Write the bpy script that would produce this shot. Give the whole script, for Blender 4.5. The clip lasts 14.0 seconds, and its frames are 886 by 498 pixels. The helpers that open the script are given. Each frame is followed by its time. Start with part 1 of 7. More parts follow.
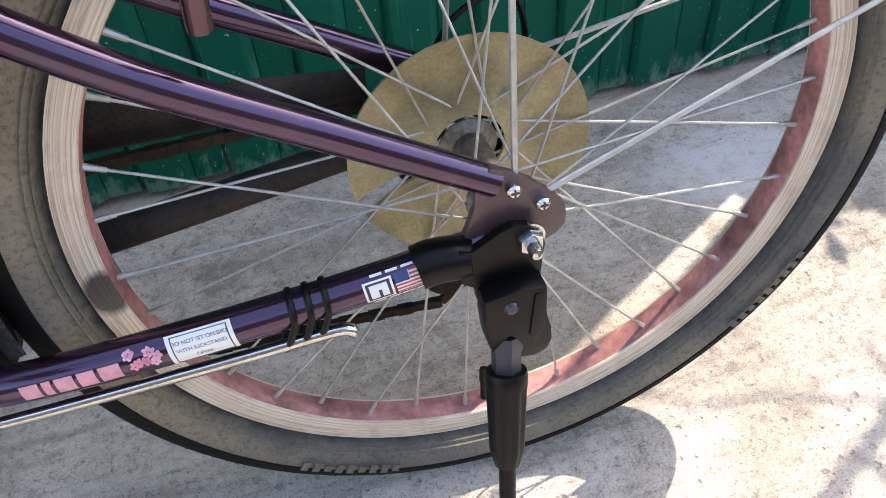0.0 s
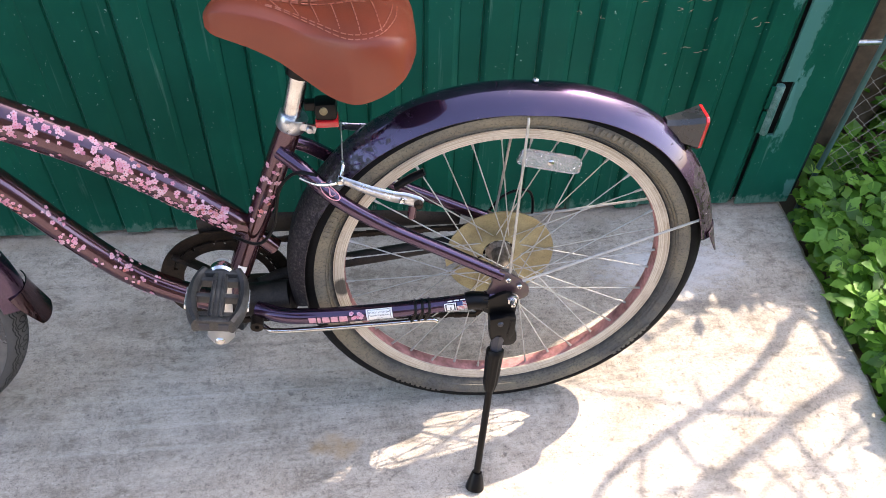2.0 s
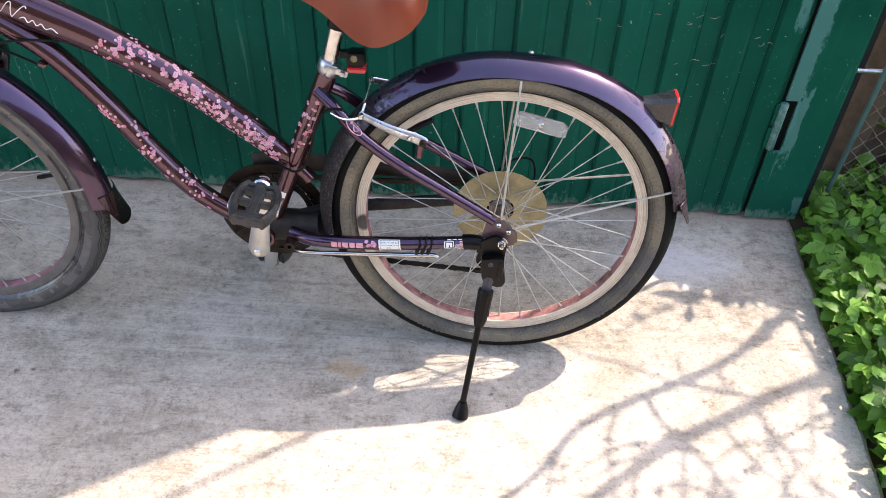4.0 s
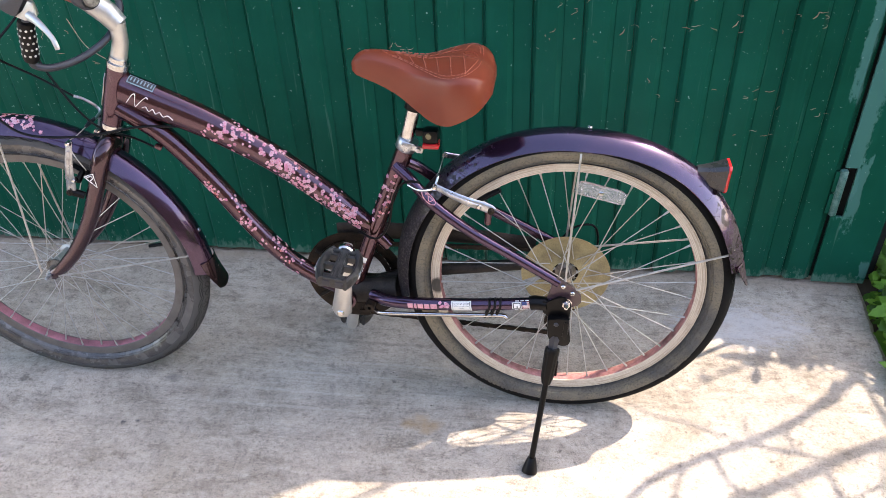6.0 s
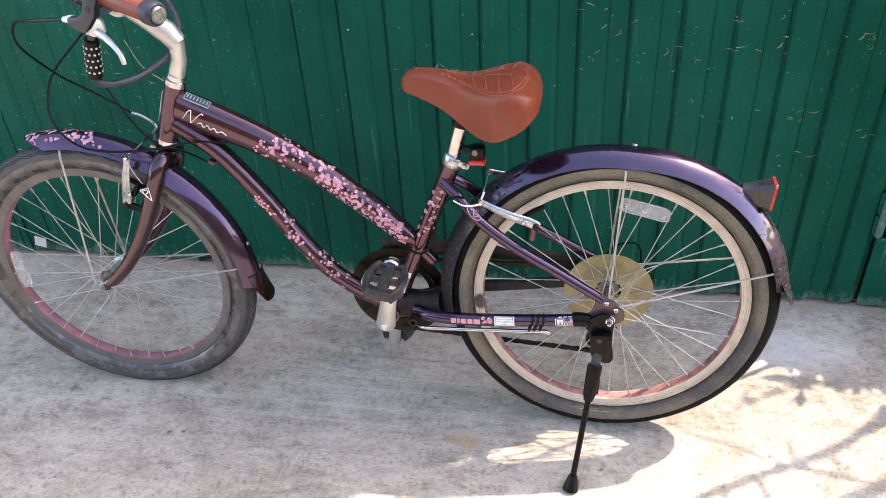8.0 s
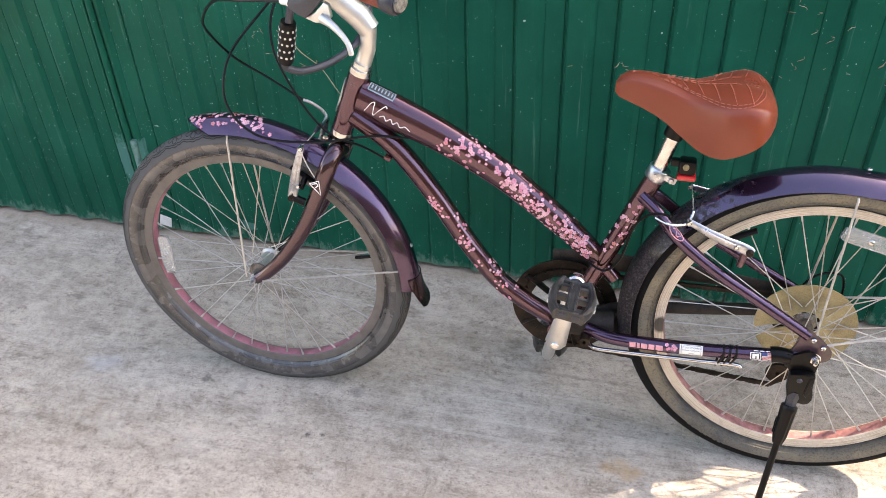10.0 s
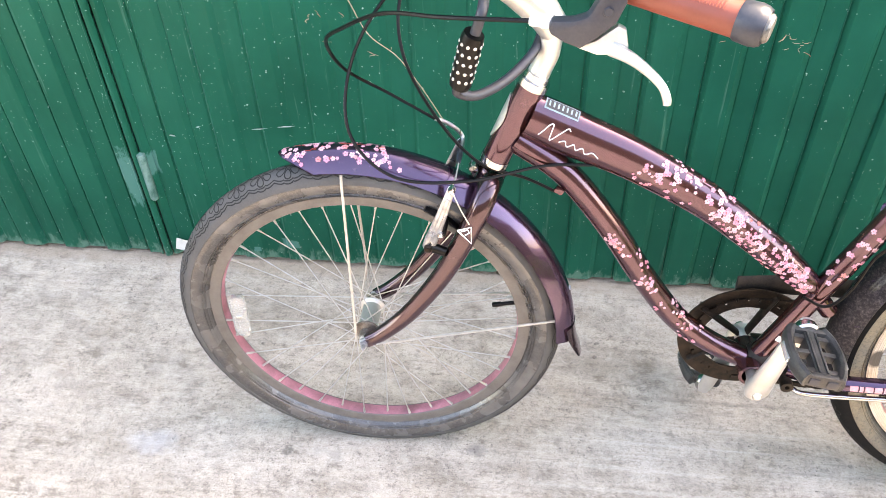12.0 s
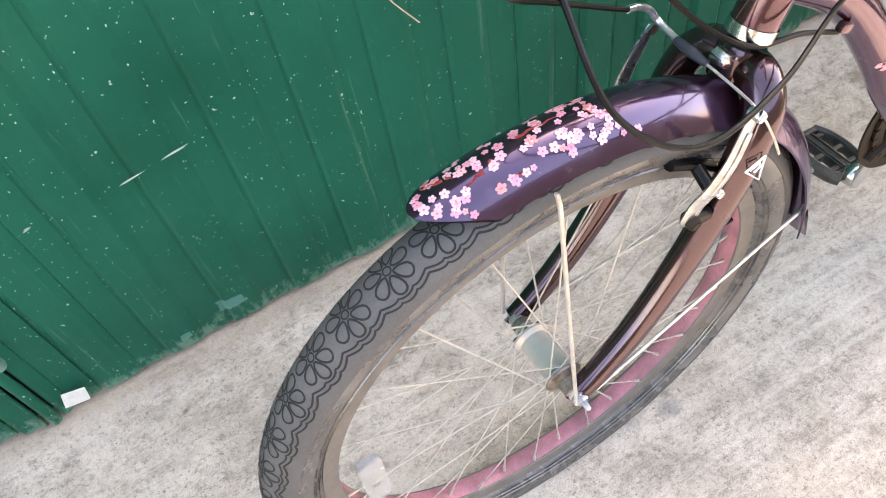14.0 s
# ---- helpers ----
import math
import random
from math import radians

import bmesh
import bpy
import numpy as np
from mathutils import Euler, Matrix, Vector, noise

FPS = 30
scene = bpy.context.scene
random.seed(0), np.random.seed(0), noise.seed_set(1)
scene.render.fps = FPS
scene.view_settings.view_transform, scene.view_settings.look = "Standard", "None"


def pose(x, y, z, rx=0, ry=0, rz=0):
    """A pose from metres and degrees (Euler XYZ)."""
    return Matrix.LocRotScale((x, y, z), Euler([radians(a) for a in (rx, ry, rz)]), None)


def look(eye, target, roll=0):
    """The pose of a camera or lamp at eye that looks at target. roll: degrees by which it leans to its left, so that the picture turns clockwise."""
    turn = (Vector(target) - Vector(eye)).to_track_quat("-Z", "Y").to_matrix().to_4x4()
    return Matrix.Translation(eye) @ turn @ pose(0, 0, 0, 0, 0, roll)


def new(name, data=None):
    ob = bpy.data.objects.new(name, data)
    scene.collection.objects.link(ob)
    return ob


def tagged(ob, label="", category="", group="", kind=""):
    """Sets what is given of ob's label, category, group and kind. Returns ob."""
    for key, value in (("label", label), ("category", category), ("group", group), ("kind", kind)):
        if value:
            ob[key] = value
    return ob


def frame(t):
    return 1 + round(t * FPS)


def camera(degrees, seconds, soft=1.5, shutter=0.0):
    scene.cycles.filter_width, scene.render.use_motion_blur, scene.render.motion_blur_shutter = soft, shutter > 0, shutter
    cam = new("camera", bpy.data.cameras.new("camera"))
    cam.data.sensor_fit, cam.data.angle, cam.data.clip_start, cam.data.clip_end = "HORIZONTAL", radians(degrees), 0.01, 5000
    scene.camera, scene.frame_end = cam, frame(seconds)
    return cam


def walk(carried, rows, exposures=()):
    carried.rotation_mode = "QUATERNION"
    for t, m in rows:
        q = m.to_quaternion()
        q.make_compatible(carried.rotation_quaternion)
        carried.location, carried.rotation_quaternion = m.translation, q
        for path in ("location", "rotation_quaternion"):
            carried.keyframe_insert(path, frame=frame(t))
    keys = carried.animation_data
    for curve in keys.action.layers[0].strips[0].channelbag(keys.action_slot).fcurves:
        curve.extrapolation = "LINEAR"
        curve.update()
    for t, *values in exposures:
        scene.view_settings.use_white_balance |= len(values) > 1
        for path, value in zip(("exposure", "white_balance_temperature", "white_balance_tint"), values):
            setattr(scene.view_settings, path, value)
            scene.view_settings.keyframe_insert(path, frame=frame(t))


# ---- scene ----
cam = camera(57.5, 14.0, soft=0.4)
PATH = [
    (0, (-0.124, -0.297, 0.701), (0.18, 0.963, -0.822), -3.4),
    (0.5, (-0.111, -0.317, 0.917), (0.141, 0.819, -0.709), -0.4),
    (1, (-0.122, -0.392, 1.113), (0.092, 0.782, -0.492), 2.1),
    (1.5, (-0.193, -0.595, 1.241), (0.045, 0.628, -0.323), 3.0),
    (2, (-0.202, -0.721, 1.313), (-0.035, 0.563, -0.211), 2.6),
    (2.5, (-0.106, -0.822, 1.33), (-0.118, 0.518, -0.155), 1.6),
    (2.7, (-0.076, -0.86, 1.33), (-0.161, 0.497, -0.136), 0.9),
    (4.8, (-0.049, -1.046, 1.37), (-0.094, 0.386, -0.025), 2.2),
    (5, (-0.029, -1.051, 1.375), (-0.122, 0.402, 0.003), 1.2),
    (5.5, (-0.028, -1.082, 1.404), (-0.225, 0.408, 0.084), -1.7),
    (6, (-0.037, -1.108, 1.412), (-0.298, 0.392, 0.115), -3.5),
    (6.5, (-0.048, -1.128, 1.413), (-0.346, 0.388, 0.142), -4.2),
    (7, (-0.049, -1.139, 1.422), (-0.361, 0.382, 0.161), -4.3),
    (7.2, (-0.047, -1.142, 1.418), (-0.368, 0.381, 0.163), -4.4),
    (9.3, (-0.195, -1.137, 1.406), (-0.571, 0.388, 0.168), -3.7),
    (9.5, (-0.249, -1.138, 1.405), (-0.633, 0.382, 0.163), -3.3),
    (10, (-0.328, -1.073, 1.391), (-0.778, 0.407, 0.124), -3.5),
    (10.5, (-0.361, -0.931, 1.374), (-0.865, 0.505, 0.076), -4.8),
    (11, (-0.426, -0.845, 1.372), (-0.873, 0.596, 0.06), -5.5),
    (11.5, (-0.635, -0.81, 1.361), (-0.91, 0.64, 0.011), -3.8),
    (12, (-0.806, -0.779, 1.341), (-1.022, 0.619, -0.073), -2.8),
    (12.5, (-0.946, -0.655, 1.308), (-1.212, 0.655, -0.181), -5.9),
    (13, (-1.086, -0.524, 1.257), (-1.145, 0.716, -0.311), -7.0),
    (13.5, (-1.251, -0.396, 1.219), (-0.964, 0.749, -0.395), -6.9),
    (14, (-1.268, -0.21, 1.102), (-0.888, 0.762, -0.604), -9.8),
]
EXPOSURES = [(0.0, 2.45, 7349, 13.7), (0.5, 2.5, 7402, 14.2), (1.5, 2.65, 7559, 16.7), (5.0, 2.45, 7717, 16.7), (7.0, 2.65, 7821, 16.7), (9.5, 2.7, 8421, 17.3), (10.5, 3.11, 8687, 17.3), (11.0, 3.55, 8794, 17.3), (11.5, 3.67, 9007, 17.3), (13.0, 3.83, 9487, 17.3), (14.0, 3.64, 9487, 17.3)]
walk(cam, [(t, look(eye, target, roll)) for t, eye, target, roll in PATH], EXPOSURES)

# ---- world, sun and exposure ----
SUN_WAY = Vector((0.76, 0.48, 1.0)).normalized()
world = bpy.data.worlds.new("sky")
scene.world = world
world.use_nodes = True
wt = world.node_tree
sky = wt.nodes.new("ShaderNodeTexSky")
sky.sky_type = "NISHITA"
sky.sun_disc = False
sky.sun_elevation = math.asin(SUN_WAY.z)
sky.sun_rotation = math.atan2(SUN_WAY.x, SUN_WAY.y)
sky.air_density, sky.dust_density, sky.ozone_density = 0.9, 1.2, 0.3
wt.links.new(sky.outputs[0], wt.nodes["Background"].inputs[0])
wt.nodes["Background"].inputs[1].default_value = 0.15
sun = bpy.data.lights.new("sun", "SUN")
sun.energy, sun.angle, sun.color = 1.8, radians(0.55), (1.0, 0.97, 0.925)
sun_ob = new("sun", sun)
sun_ob.matrix_world = look(SUN_WAY * 20, (0, 0, 0))

# ---- materials ----


def nodes_of(name):
    m = bpy.data.materials.new(name)
    m.use_nodes = True
    return m, m.node_tree, m.node_tree.nodes["Principled BSDF"]


def node(tree, kind, **values):
    n = tree.nodes.new(kind)
    for key, value in values.items():
        n.inputs[key].default_value = value
    return n


def coords(tree):
    return tree.nodes.new("ShaderNodeTexCoord").outputs["Object"]


def ramp(tree, source, stops):
    r = tree.nodes.new("ShaderNodeValToRGB")
    e = r.color_ramp.elements
    while len(e) < len(stops):
        e.new(0.5)
    for spot, (at, c) in zip(e, stops):
        spot.position = at
        spot.color = (*c, 1) if len(c) == 3 else c
    tree.links.new(source, r.inputs[0])
    return r.outputs[0]


def blend(tree, factor, a, b, how="MIX"):
    n = tree.nodes.new("ShaderNodeMix")
    n.data_type, n.blend_type = "RGBA", how
    for slot, v in ((0, factor), (6, a), (7, b)):
        if isinstance(v, (int, float)):
            n.inputs[slot].default_value = v
        elif isinstance(v, tuple):
            n.inputs[slot].default_value = (*v, 1)
        else:
            tree.links.new(v, n.inputs[slot])
    return n.outputs[2]


def noise_of(tree, at, scale, detail=4.0, rough=0.55, stretch=None):
    n = node(tree, "ShaderNodeTexNoise", Scale=scale, Detail=detail, Roughness=rough)
    if stretch:
        m = tree.nodes.new("ShaderNodeMapping")
        m.inputs["Scale"].default_value = stretch
        tree.links.new(at, m.inputs[0])
        at = m.outputs[0]
    tree.links.new(at, n.inputs["Vector"])
    return n.outputs[0]


def maths(tree, op, a, b=0.0, c=0.0):
    n = tree.nodes.new("ShaderNodeMath")
    n.operation = op
    for k, v in enumerate((a, b, c)):
        if isinstance(v, (int, float)):
            n.inputs[k].default_value = v
        else:
            tree.links.new(v, n.inputs[k])
    return n.outputs[0]


def bump(tree, shader, height, strength, distance):
    b = node(tree, "ShaderNodeBump", Strength=strength, Distance=distance)
    tree.links.new(height, b.inputs["Height"])
    tree.links.new(b.outputs[0], shader.inputs["Normal"])


def worn(name, base, dirt, rough=0.5, metal=0.0, scale=40.0, amount=0.5, coat=0.0, relief=0.15, fine=400.0, alpha=1.0, transmission=0.0, gloss=0.5):
    """A surface of one colour with dirt at a large and a small scale."""
    m, t, s = nodes_of(name)
    at = coords(t)
    big = noise_of(t, at, scale, 5.0)
    small = noise_of(t, at, fine, 3.0)
    mask = ramp(t, big, [(0.42, (0, 0, 0)), (0.72, (amount,) * 3)])
    col = blend(t, mask, base, dirt)
    col = blend(t, ramp(t, small, [(0.35, (0, 0, 0)), (0.7, (amount * 0.5,) * 3)]), col, dirt)
    t.links.new(col, s.inputs["Base Color"])
    r = ramp(t, big, [(0.3, (rough * 0.85,) * 3), (0.75, (min(1.0, rough * 1.25 + 0.05),) * 3)])
    t.links.new(r, s.inputs["Roughness"])
    s.inputs["Metallic"].default_value = metal
    s.inputs["Coat Weight"].default_value = coat
    s.inputs["Coat Roughness"].default_value = 0.06
    s.inputs["Transmission Weight"].default_value = transmission
    s.inputs["Alpha"].default_value = alpha
    s.inputs["Specular IOR Level"].default_value = gloss
    if relief:
        bump(t, s, small, relief, 0.0006)
    return m


def concrete_material():
    """Trowelled grey-beige concrete: long streaks, blotches, fine grain, pits, pebbles and a rusty spot."""
    m, t, s = nodes_of("concrete")
    at = coords(t)
    big = noise_of(t, at, 2.0, 5.0, 0.6)
    mid = noise_of(t, at, 13.0, 8.0, 0.75, (0.8, 1.25, 1.0))
    streak = noise_of(t, at, 7.0, 7.0, 0.68, (0.22, 6.0, 1.0))
    fine_streak = noise_of(t, at, 26.0, 5.0, 0.65, (0.25, 5.0, 1.0))
    grain = noise_of(t, at, 210.0, 4.0, 0.75)
    patch = noise_of(t, at, 27.0, 9.0, 0.82, (0.7, 1.2, 1.0))
    dust = noise_of(t, at, 520.0, 3.0, 0.7)
    col = ramp(t, big, [(0.3, (0.412, 0.357, 0.300)), (0.7, (0.535, 0.475, 0.408))])
    col = blend(t, ramp(t, mid, [(0.30, (0.75,) * 3), (0.52, (0, 0, 0))]), col, (0.25, 0.225, 0.195))
    col = blend(t, ramp(t, mid, [(0.55, (0, 0, 0)), (0.75, (0.5,) * 3)]), col, (0.53, 0.485, 0.43))
    col = blend(t, ramp(t, streak, [(0.55, (0, 0, 0)), (0.70, (0.38,) * 3)]), col, (0.55, 0.51, 0.455))
    col = blend(t, ramp(t, streak, [(0.31, (0.35,) * 3), (0.45, (0, 0, 0))]), col, (0.225, 0.205, 0.18))
    col = blend(t, ramp(t, fine_streak, [(0.33, (0.35,) * 3), (0.47, (0, 0, 0))]), col, (0.21, 0.19, 0.165))
    col = blend(t, ramp(t, grain, [(0.36, (0.5,) * 3), (0.48, (0, 0, 0))]), col, (0.20, 0.18, 0.155))
    blot = noise_of(t, at, 62.0, 6.0, 0.75)
    brown = noise_of(t, at, 6.0, 7.0, 0.7)
    col = blend(t, ramp(t, brown, [(0.50, (0, 0, 0)), (0.68, (0.45,) * 3)]), col, (0.34, 0.275, 0.205))
    grit = noise_of(t, at, 130.0, 5.0, 0.8)
    col = blend(t, ramp(t, grit, [(0.38, (0.65,) * 3), (0.46, (0, 0, 0))]), col, (0.15, 0.13, 0.11))
    col = blend(t, ramp(t, blot, [(0.36, (0.7,) * 3), (0.47, (0, 0, 0))]), col, (0.20, 0.18, 0.155))
    col = blend(t, ramp(t, blot, [(0.55, (0, 0, 0)), (0.68, (0.5,) * 3)]), col, (0.56, 0.515, 0.46))
    col = blend(t, ramp(t, grain, [(0.56, (0, 0, 0)), (0.72, (0.5,) * 3)]), col, (0.59, 0.545, 0.485))
    flake = maths(t, "ADD", patch, maths(t, "MULTIPLY", maths(t, "SUBTRACT", noise_of(t, at, 4.5, 3.0), 0.5), 0.30))
    col = blend(t, ramp(t, flake, [(0.37, (0.75,) * 3), (0.46, (0, 0, 0))]), col, (0.175, 0.152, 0.125))
    crust = maths(t, "ADD", noise_of(t, at, 11.0, 9.0, 0.80, (0.75, 1.3, 1.0)), maths(t, "MULTIPLY", maths(t, "SUBTRACT", big, 0.5), 0.35))
    col = blend(t, ramp(t, crust, [(0.36, (0.60,) * 3), (0.45, (0, 0, 0))]), col, (0.215, 0.185, 0.150))
    col = blend(t, ramp(t, crust, [(0.53, (0, 0, 0)), (0.60, (0.45,) * 3)]), col, (0.56, 0.515, 0.455))
    col = blend(t, ramp(t, patch, [(0.54, (0, 0, 0)), (0.66, (0.5,) * 3)]), col, (0.55, 0.50, 0.435))
    col = blend(t, ramp(t, dust, [(0.38, (0.35,) * 3), (0.47, (0, 0, 0))]), col, (0.16, 0.14, 0.12))
    col = blend(t, ramp(t, dust, [(0.55, (0, 0, 0)), (0.66, (0.3,) * 3)]), col, (0.61, 0.565, 0.505))
    stain = noise_of(t, at, 8.5, 7.0, 0.7)
    col = blend(t, 0.5, col, ramp(t, stain, [(0.36, (0.62, 0.61, 0.59)), (0.48, (1, 1, 1)), (0.60, (1, 1, 1)), (0.70, (1.25, 1.25, 1.24))]), "MULTIPLY")
    pits = 0.0
    for scale, cut, keep, where in ((34.0, 0.16, 0.55, 5.0), (85.0, 0.21, 0.53, 9.0), (15.0, 0.08, 0.54, 3.1), (150.0, 0.20, 0.51, 14.0)):
        v = node(t, "ShaderNodeTexVoronoi", Scale=scale)
        bent = t.nodes.new("ShaderNodeVectorMath")
        bent.operation = "MULTIPLY_ADD"
        w = node(t, "ShaderNodeTexNoise", Scale=scale * 1.7, Detail=2.0)
        t.links.new(at, w.inputs["Vector"])
        t.links.new(w.outputs["Color"], bent.inputs[0])
        bent.inputs[1].default_value = (0.5 / scale,) * 3
        t.links.new(at, bent.inputs[2])
        t.links.new(bent.outputs[0], v.inputs["Vector"])
        pit = maths(t, "MULTIPLY", ramp(t, v.outputs["Distance"], [(cut * 0.5, (1,) * 3), (cut, (0, 0, 0))]), ramp(t, noise_of(t, at, where), [(keep, (0, 0, 0)), (keep + 0.05, (1,) * 3)]))
        pits = maths(t, "MAXIMUM", pits, pit)
    col = blend(t, maths(t, "MULTIPLY", pits, 0.42), col, (0.13, 0.115, 0.10))
    sep = t.nodes.new("ShaderNodeSeparateXYZ")
    t.links.new(at, sep.inputs[0])
    for x, y, a, b, c, much in ((-0.289, -0.054, 0.05, 0.03, (0.40, 0.26, 0.13), 0.6), (-0.884, 0.021, 0.022, 0.016, (0.20, 0.19, 0.175), 0.75), (-0.949, -0.112, 0.007, 0.006, (0.08, 0.08, 0.085), 0.9), (-0.918, -0.106, 0.007, 0.006, (0.09, 0.09, 0.09), 0.9), (-1.241, -0.012, 0.012, 0.016, (0.12, 0.11, 0.10), 0.8), (-0.60, 0.01, 0.20, 0.006, (0.62, 0.58, 0.52), 0.35), (-0.62, -0.035, 0.25, 0.005, (0.60, 0.56, 0.50), 0.28), (-1.50, -0.02, 0.06, 0.03, (0.55, 0.54, 0.55), 0.5)):
        dx = maths(t, "DIVIDE", maths(t, "SUBTRACT", sep.outputs[0], x), a)
        dy = maths(t, "DIVIDE", maths(t, "SUBTRACT", sep.outputs[1], y), b)
        d = maths(t, "ADD", maths(t, "MULTIPLY", dx, dx), maths(t, "MULTIPLY", dy, dy))
        d = maths(t, "ADD", d, maths(t, "MULTIPLY", maths(t, "SUBTRACT", noise_of(t, at, 1.6 / min(a, b * 2)), 0.5), 2.6))
        col = blend(t, ramp(t, d, [(0.0, (much,) * 3), (1.0, (0, 0, 0))]), col, c)
    # The pale patch at x 0.42 puts the bright open shade there into the colour.
    for x, y, a, b, c, much in ((-0.55, 0.065, 0.30, 0.004, (0.60, 0.57, 0.52), 0.30), (-0.33, 0.105, 0.36, 0.004, (0.58, 0.55, 0.50), 0.28), (-0.48, 0.170, 0.26, 0.006, (0.20, 0.18, 0.155), 0.35), (-0.16, 0.030, 0.30, 0.004, (0.19, 0.17, 0.15), 0.35), (-0.62, 0.240, 0.16, 0.05, (0.20, 0.175, 0.145), 0.45), (0.42, 0.300, 0.18, 0.08, (0.62, 0.62, 0.63), 0.65), (0.52, 0.200, 0.10, 0.02, (0.17, 0.15, 0.13), 0.45), (-0.05, 0.330, 0.30, 0.04, (0.20, 0.175, 0.145), 0.40)):
        dx = maths(t, "DIVIDE", maths(t, "SUBTRACT", sep.outputs[0], x), a)
        dy = maths(t, "DIVIDE", maths(t, "SUBTRACT", sep.outputs[1], y), b)
        d = maths(t, "ADD", maths(t, "MULTIPLY", dx, dx), maths(t, "MULTIPLY", dy, dy))
        d = maths(t, "ADD", d, maths(t, "MULTIPLY", maths(t, "SUBTRACT", patch, 0.5), 5.0))
        col = blend(t, ramp(t, d, [(0.0, (much,) * 3), (1.0, (0, 0, 0))]), col, c)
    verge = maths(t, "ADD", sep.outputs[1], maths(t, "MULTIPLY", maths(t, "SUBTRACT", patch, 0.5), 0.13))
    col = blend(t, ramp(t, verge, [(0.425, (0, 0, 0)), (0.462, (0.55,) * 3)]), col, (0.285, 0.225, 0.165))
    col = blend(t, 1.0, col, (1.0, 0.982, 0.952), "MULTIPLY")
    t.links.new(col, s.inputs["Base Color"])
    s.inputs["Roughness"].default_value = 0.92
    s.inputs["Specular IOR Level"].default_value = 0.2
    h = maths(t, "ADD", maths(t, "MULTIPLY", grain, 0.5), maths(t, "ADD", maths(t, "MULTIPLY", mid, 0.8), maths(t, "MULTIPLY", pits, -1.0)))
    h = maths(t, "ADD", h, maths(t, "MULTIPLY", fine_streak, 0.5))
    bump(t, s, h, 0.6, 0.004)
    return m


def gate_material(name, teal):
    """Dark green paint with shadow-like tone noise, a dusty sheen, white specks, runs and, along some edges, a lighter
    undercoat. teal: boxes (x, z, half width, half height).
    """
    m, t, s = nodes_of(name)
    at = coords(t)
    sep = t.nodes.new("ShaderNodeSeparateXYZ")
    t.links.new(at, sep.inputs[0])
    # Broad tone noise stands in for the shadow variation across the gate.
    big = noise_of(t, at, 3.0, 4.0)
    col = ramp(t, big, [(0.3, (0.0006, 0.058, 0.0345)), (0.7, (0.0015, 0.100, 0.0615))])
    # Paler blotches put the gate's greyish, dusty sheen into the colour.
    dusty = noise_of(t, at, 1.6, 5.0, 0.6, (1.6, 1.0, 0.8))
    col = blend(t, ramp(t, dusty, [(0.50, (0, 0, 0)), (0.68, (0.30,) * 3)]), col, (0.016, 0.088, 0.060))
    runs = noise_of(t, at, 7.0, 4.0, 0.6, (6.0, 1.0, 0.35))
    col = blend(t, ramp(t, runs, [(0.56, (0, 0, 0)), (0.8, (0.16,) * 3)]), col, (0.010, 0.13, 0.085))
    chalk = noise_of(t, at, 30.0, 4.0, 0.65, (2.2, 1.0, 0.10))
    col = blend(t, ramp(t, chalk, [(0.64, (0, 0, 0)), (0.74, (0.22,) * 3)]), col, (0.16, 0.30, 0.24))
    smear = noise_of(t, at, 55.0, 5.0, 0.7, (1.0, 1.0, 0.5))
    for x, z, a, b in teal:
        dx = maths(t, "DIVIDE", maths(t, "ABSOLUTE", maths(t, "SUBTRACT", sep.outputs[0], x)), a)
        dz = maths(t, "DIVIDE", maths(t, "ABSOLUTE", maths(t, "SUBTRACT", sep.outputs[2], z)), b)
        d = maths(t, "ADD", maths(t, "MAXIMUM", dx, dz), maths(t, "MULTIPLY", maths(t, "SUBTRACT", smear, 0.5), 1.9))
        col = blend(t, ramp(t, d, [(0.75, (0.75,) * 3), (0.95, (0, 0, 0))]), col, (0.070, 0.205, 0.175))
    for scale, cut, keep in ((55.0, 0.085, 0.465), (130.0, 0.115, 0.455), (18.0, 0.036, 0.45)):
        v = node(t, "ShaderNodeTexVoronoi", Scale=scale)
        wob = t.nodes.new("ShaderNodeMapping")
        wob.inputs["Scale"].default_value = (1.0, 1.0, 0.72)
        bent = t.nodes.new("ShaderNodeVectorMath")
        bent.operation = "MULTIPLY_ADD"
        stir = node(t, "ShaderNodeTexNoise", Scale=scale * 3.1, Detail=2.0)
        t.links.new(at, stir.inputs["Vector"])
        t.links.new(stir.outputs["Color"], bent.inputs[0])
        bent.inputs[1].default_value = (0.55 / scale,) * 3
        t.links.new(at, bent.inputs[2])
        t.links.new(bent.outputs[0], wob.inputs[0])
        t.links.new(wob.outputs[0], v.inputs["Vector"])
        few = maths(t, "MULTIPLY", ramp(t, maths(t, "ADD", sep.outputs[0], 1.5), [(0.35, (0, 0, 0)), (0.95, (1,) * 3)]), 0.085)
        speck = maths(t, "MULTIPLY", ramp(t, v.outputs["Distance"], [(cut * 0.7, (1,) * 3), (cut, (0, 0, 0))]),
                      ramp(t, maths(t, "SUBTRACT", noise_of(t, at, scale * 0.23, 2.0), few), [(keep, (0, 0, 0)), (keep + 0.06, (1,) * 3)]))
        col = blend(t, maths(t, "MULTIPLY", speck, 0.8), col, (0.40, 0.52, 0.44))
    # splashed dust and scuffs near the foot of the sheet
    foot = ramp(t, maths(t, "ADD", sep.outputs[2], maths(t, "MULTIPLY", maths(t, "SUBTRACT", smear, 0.5), 0.16)), [(0.010, (0.5,) * 3), (0.035, (0, 0, 0))])
    col = blend(t, foot, col, (0.16, 0.27, 0.21))
    t.links.new(col, s.inputs["Base Color"])
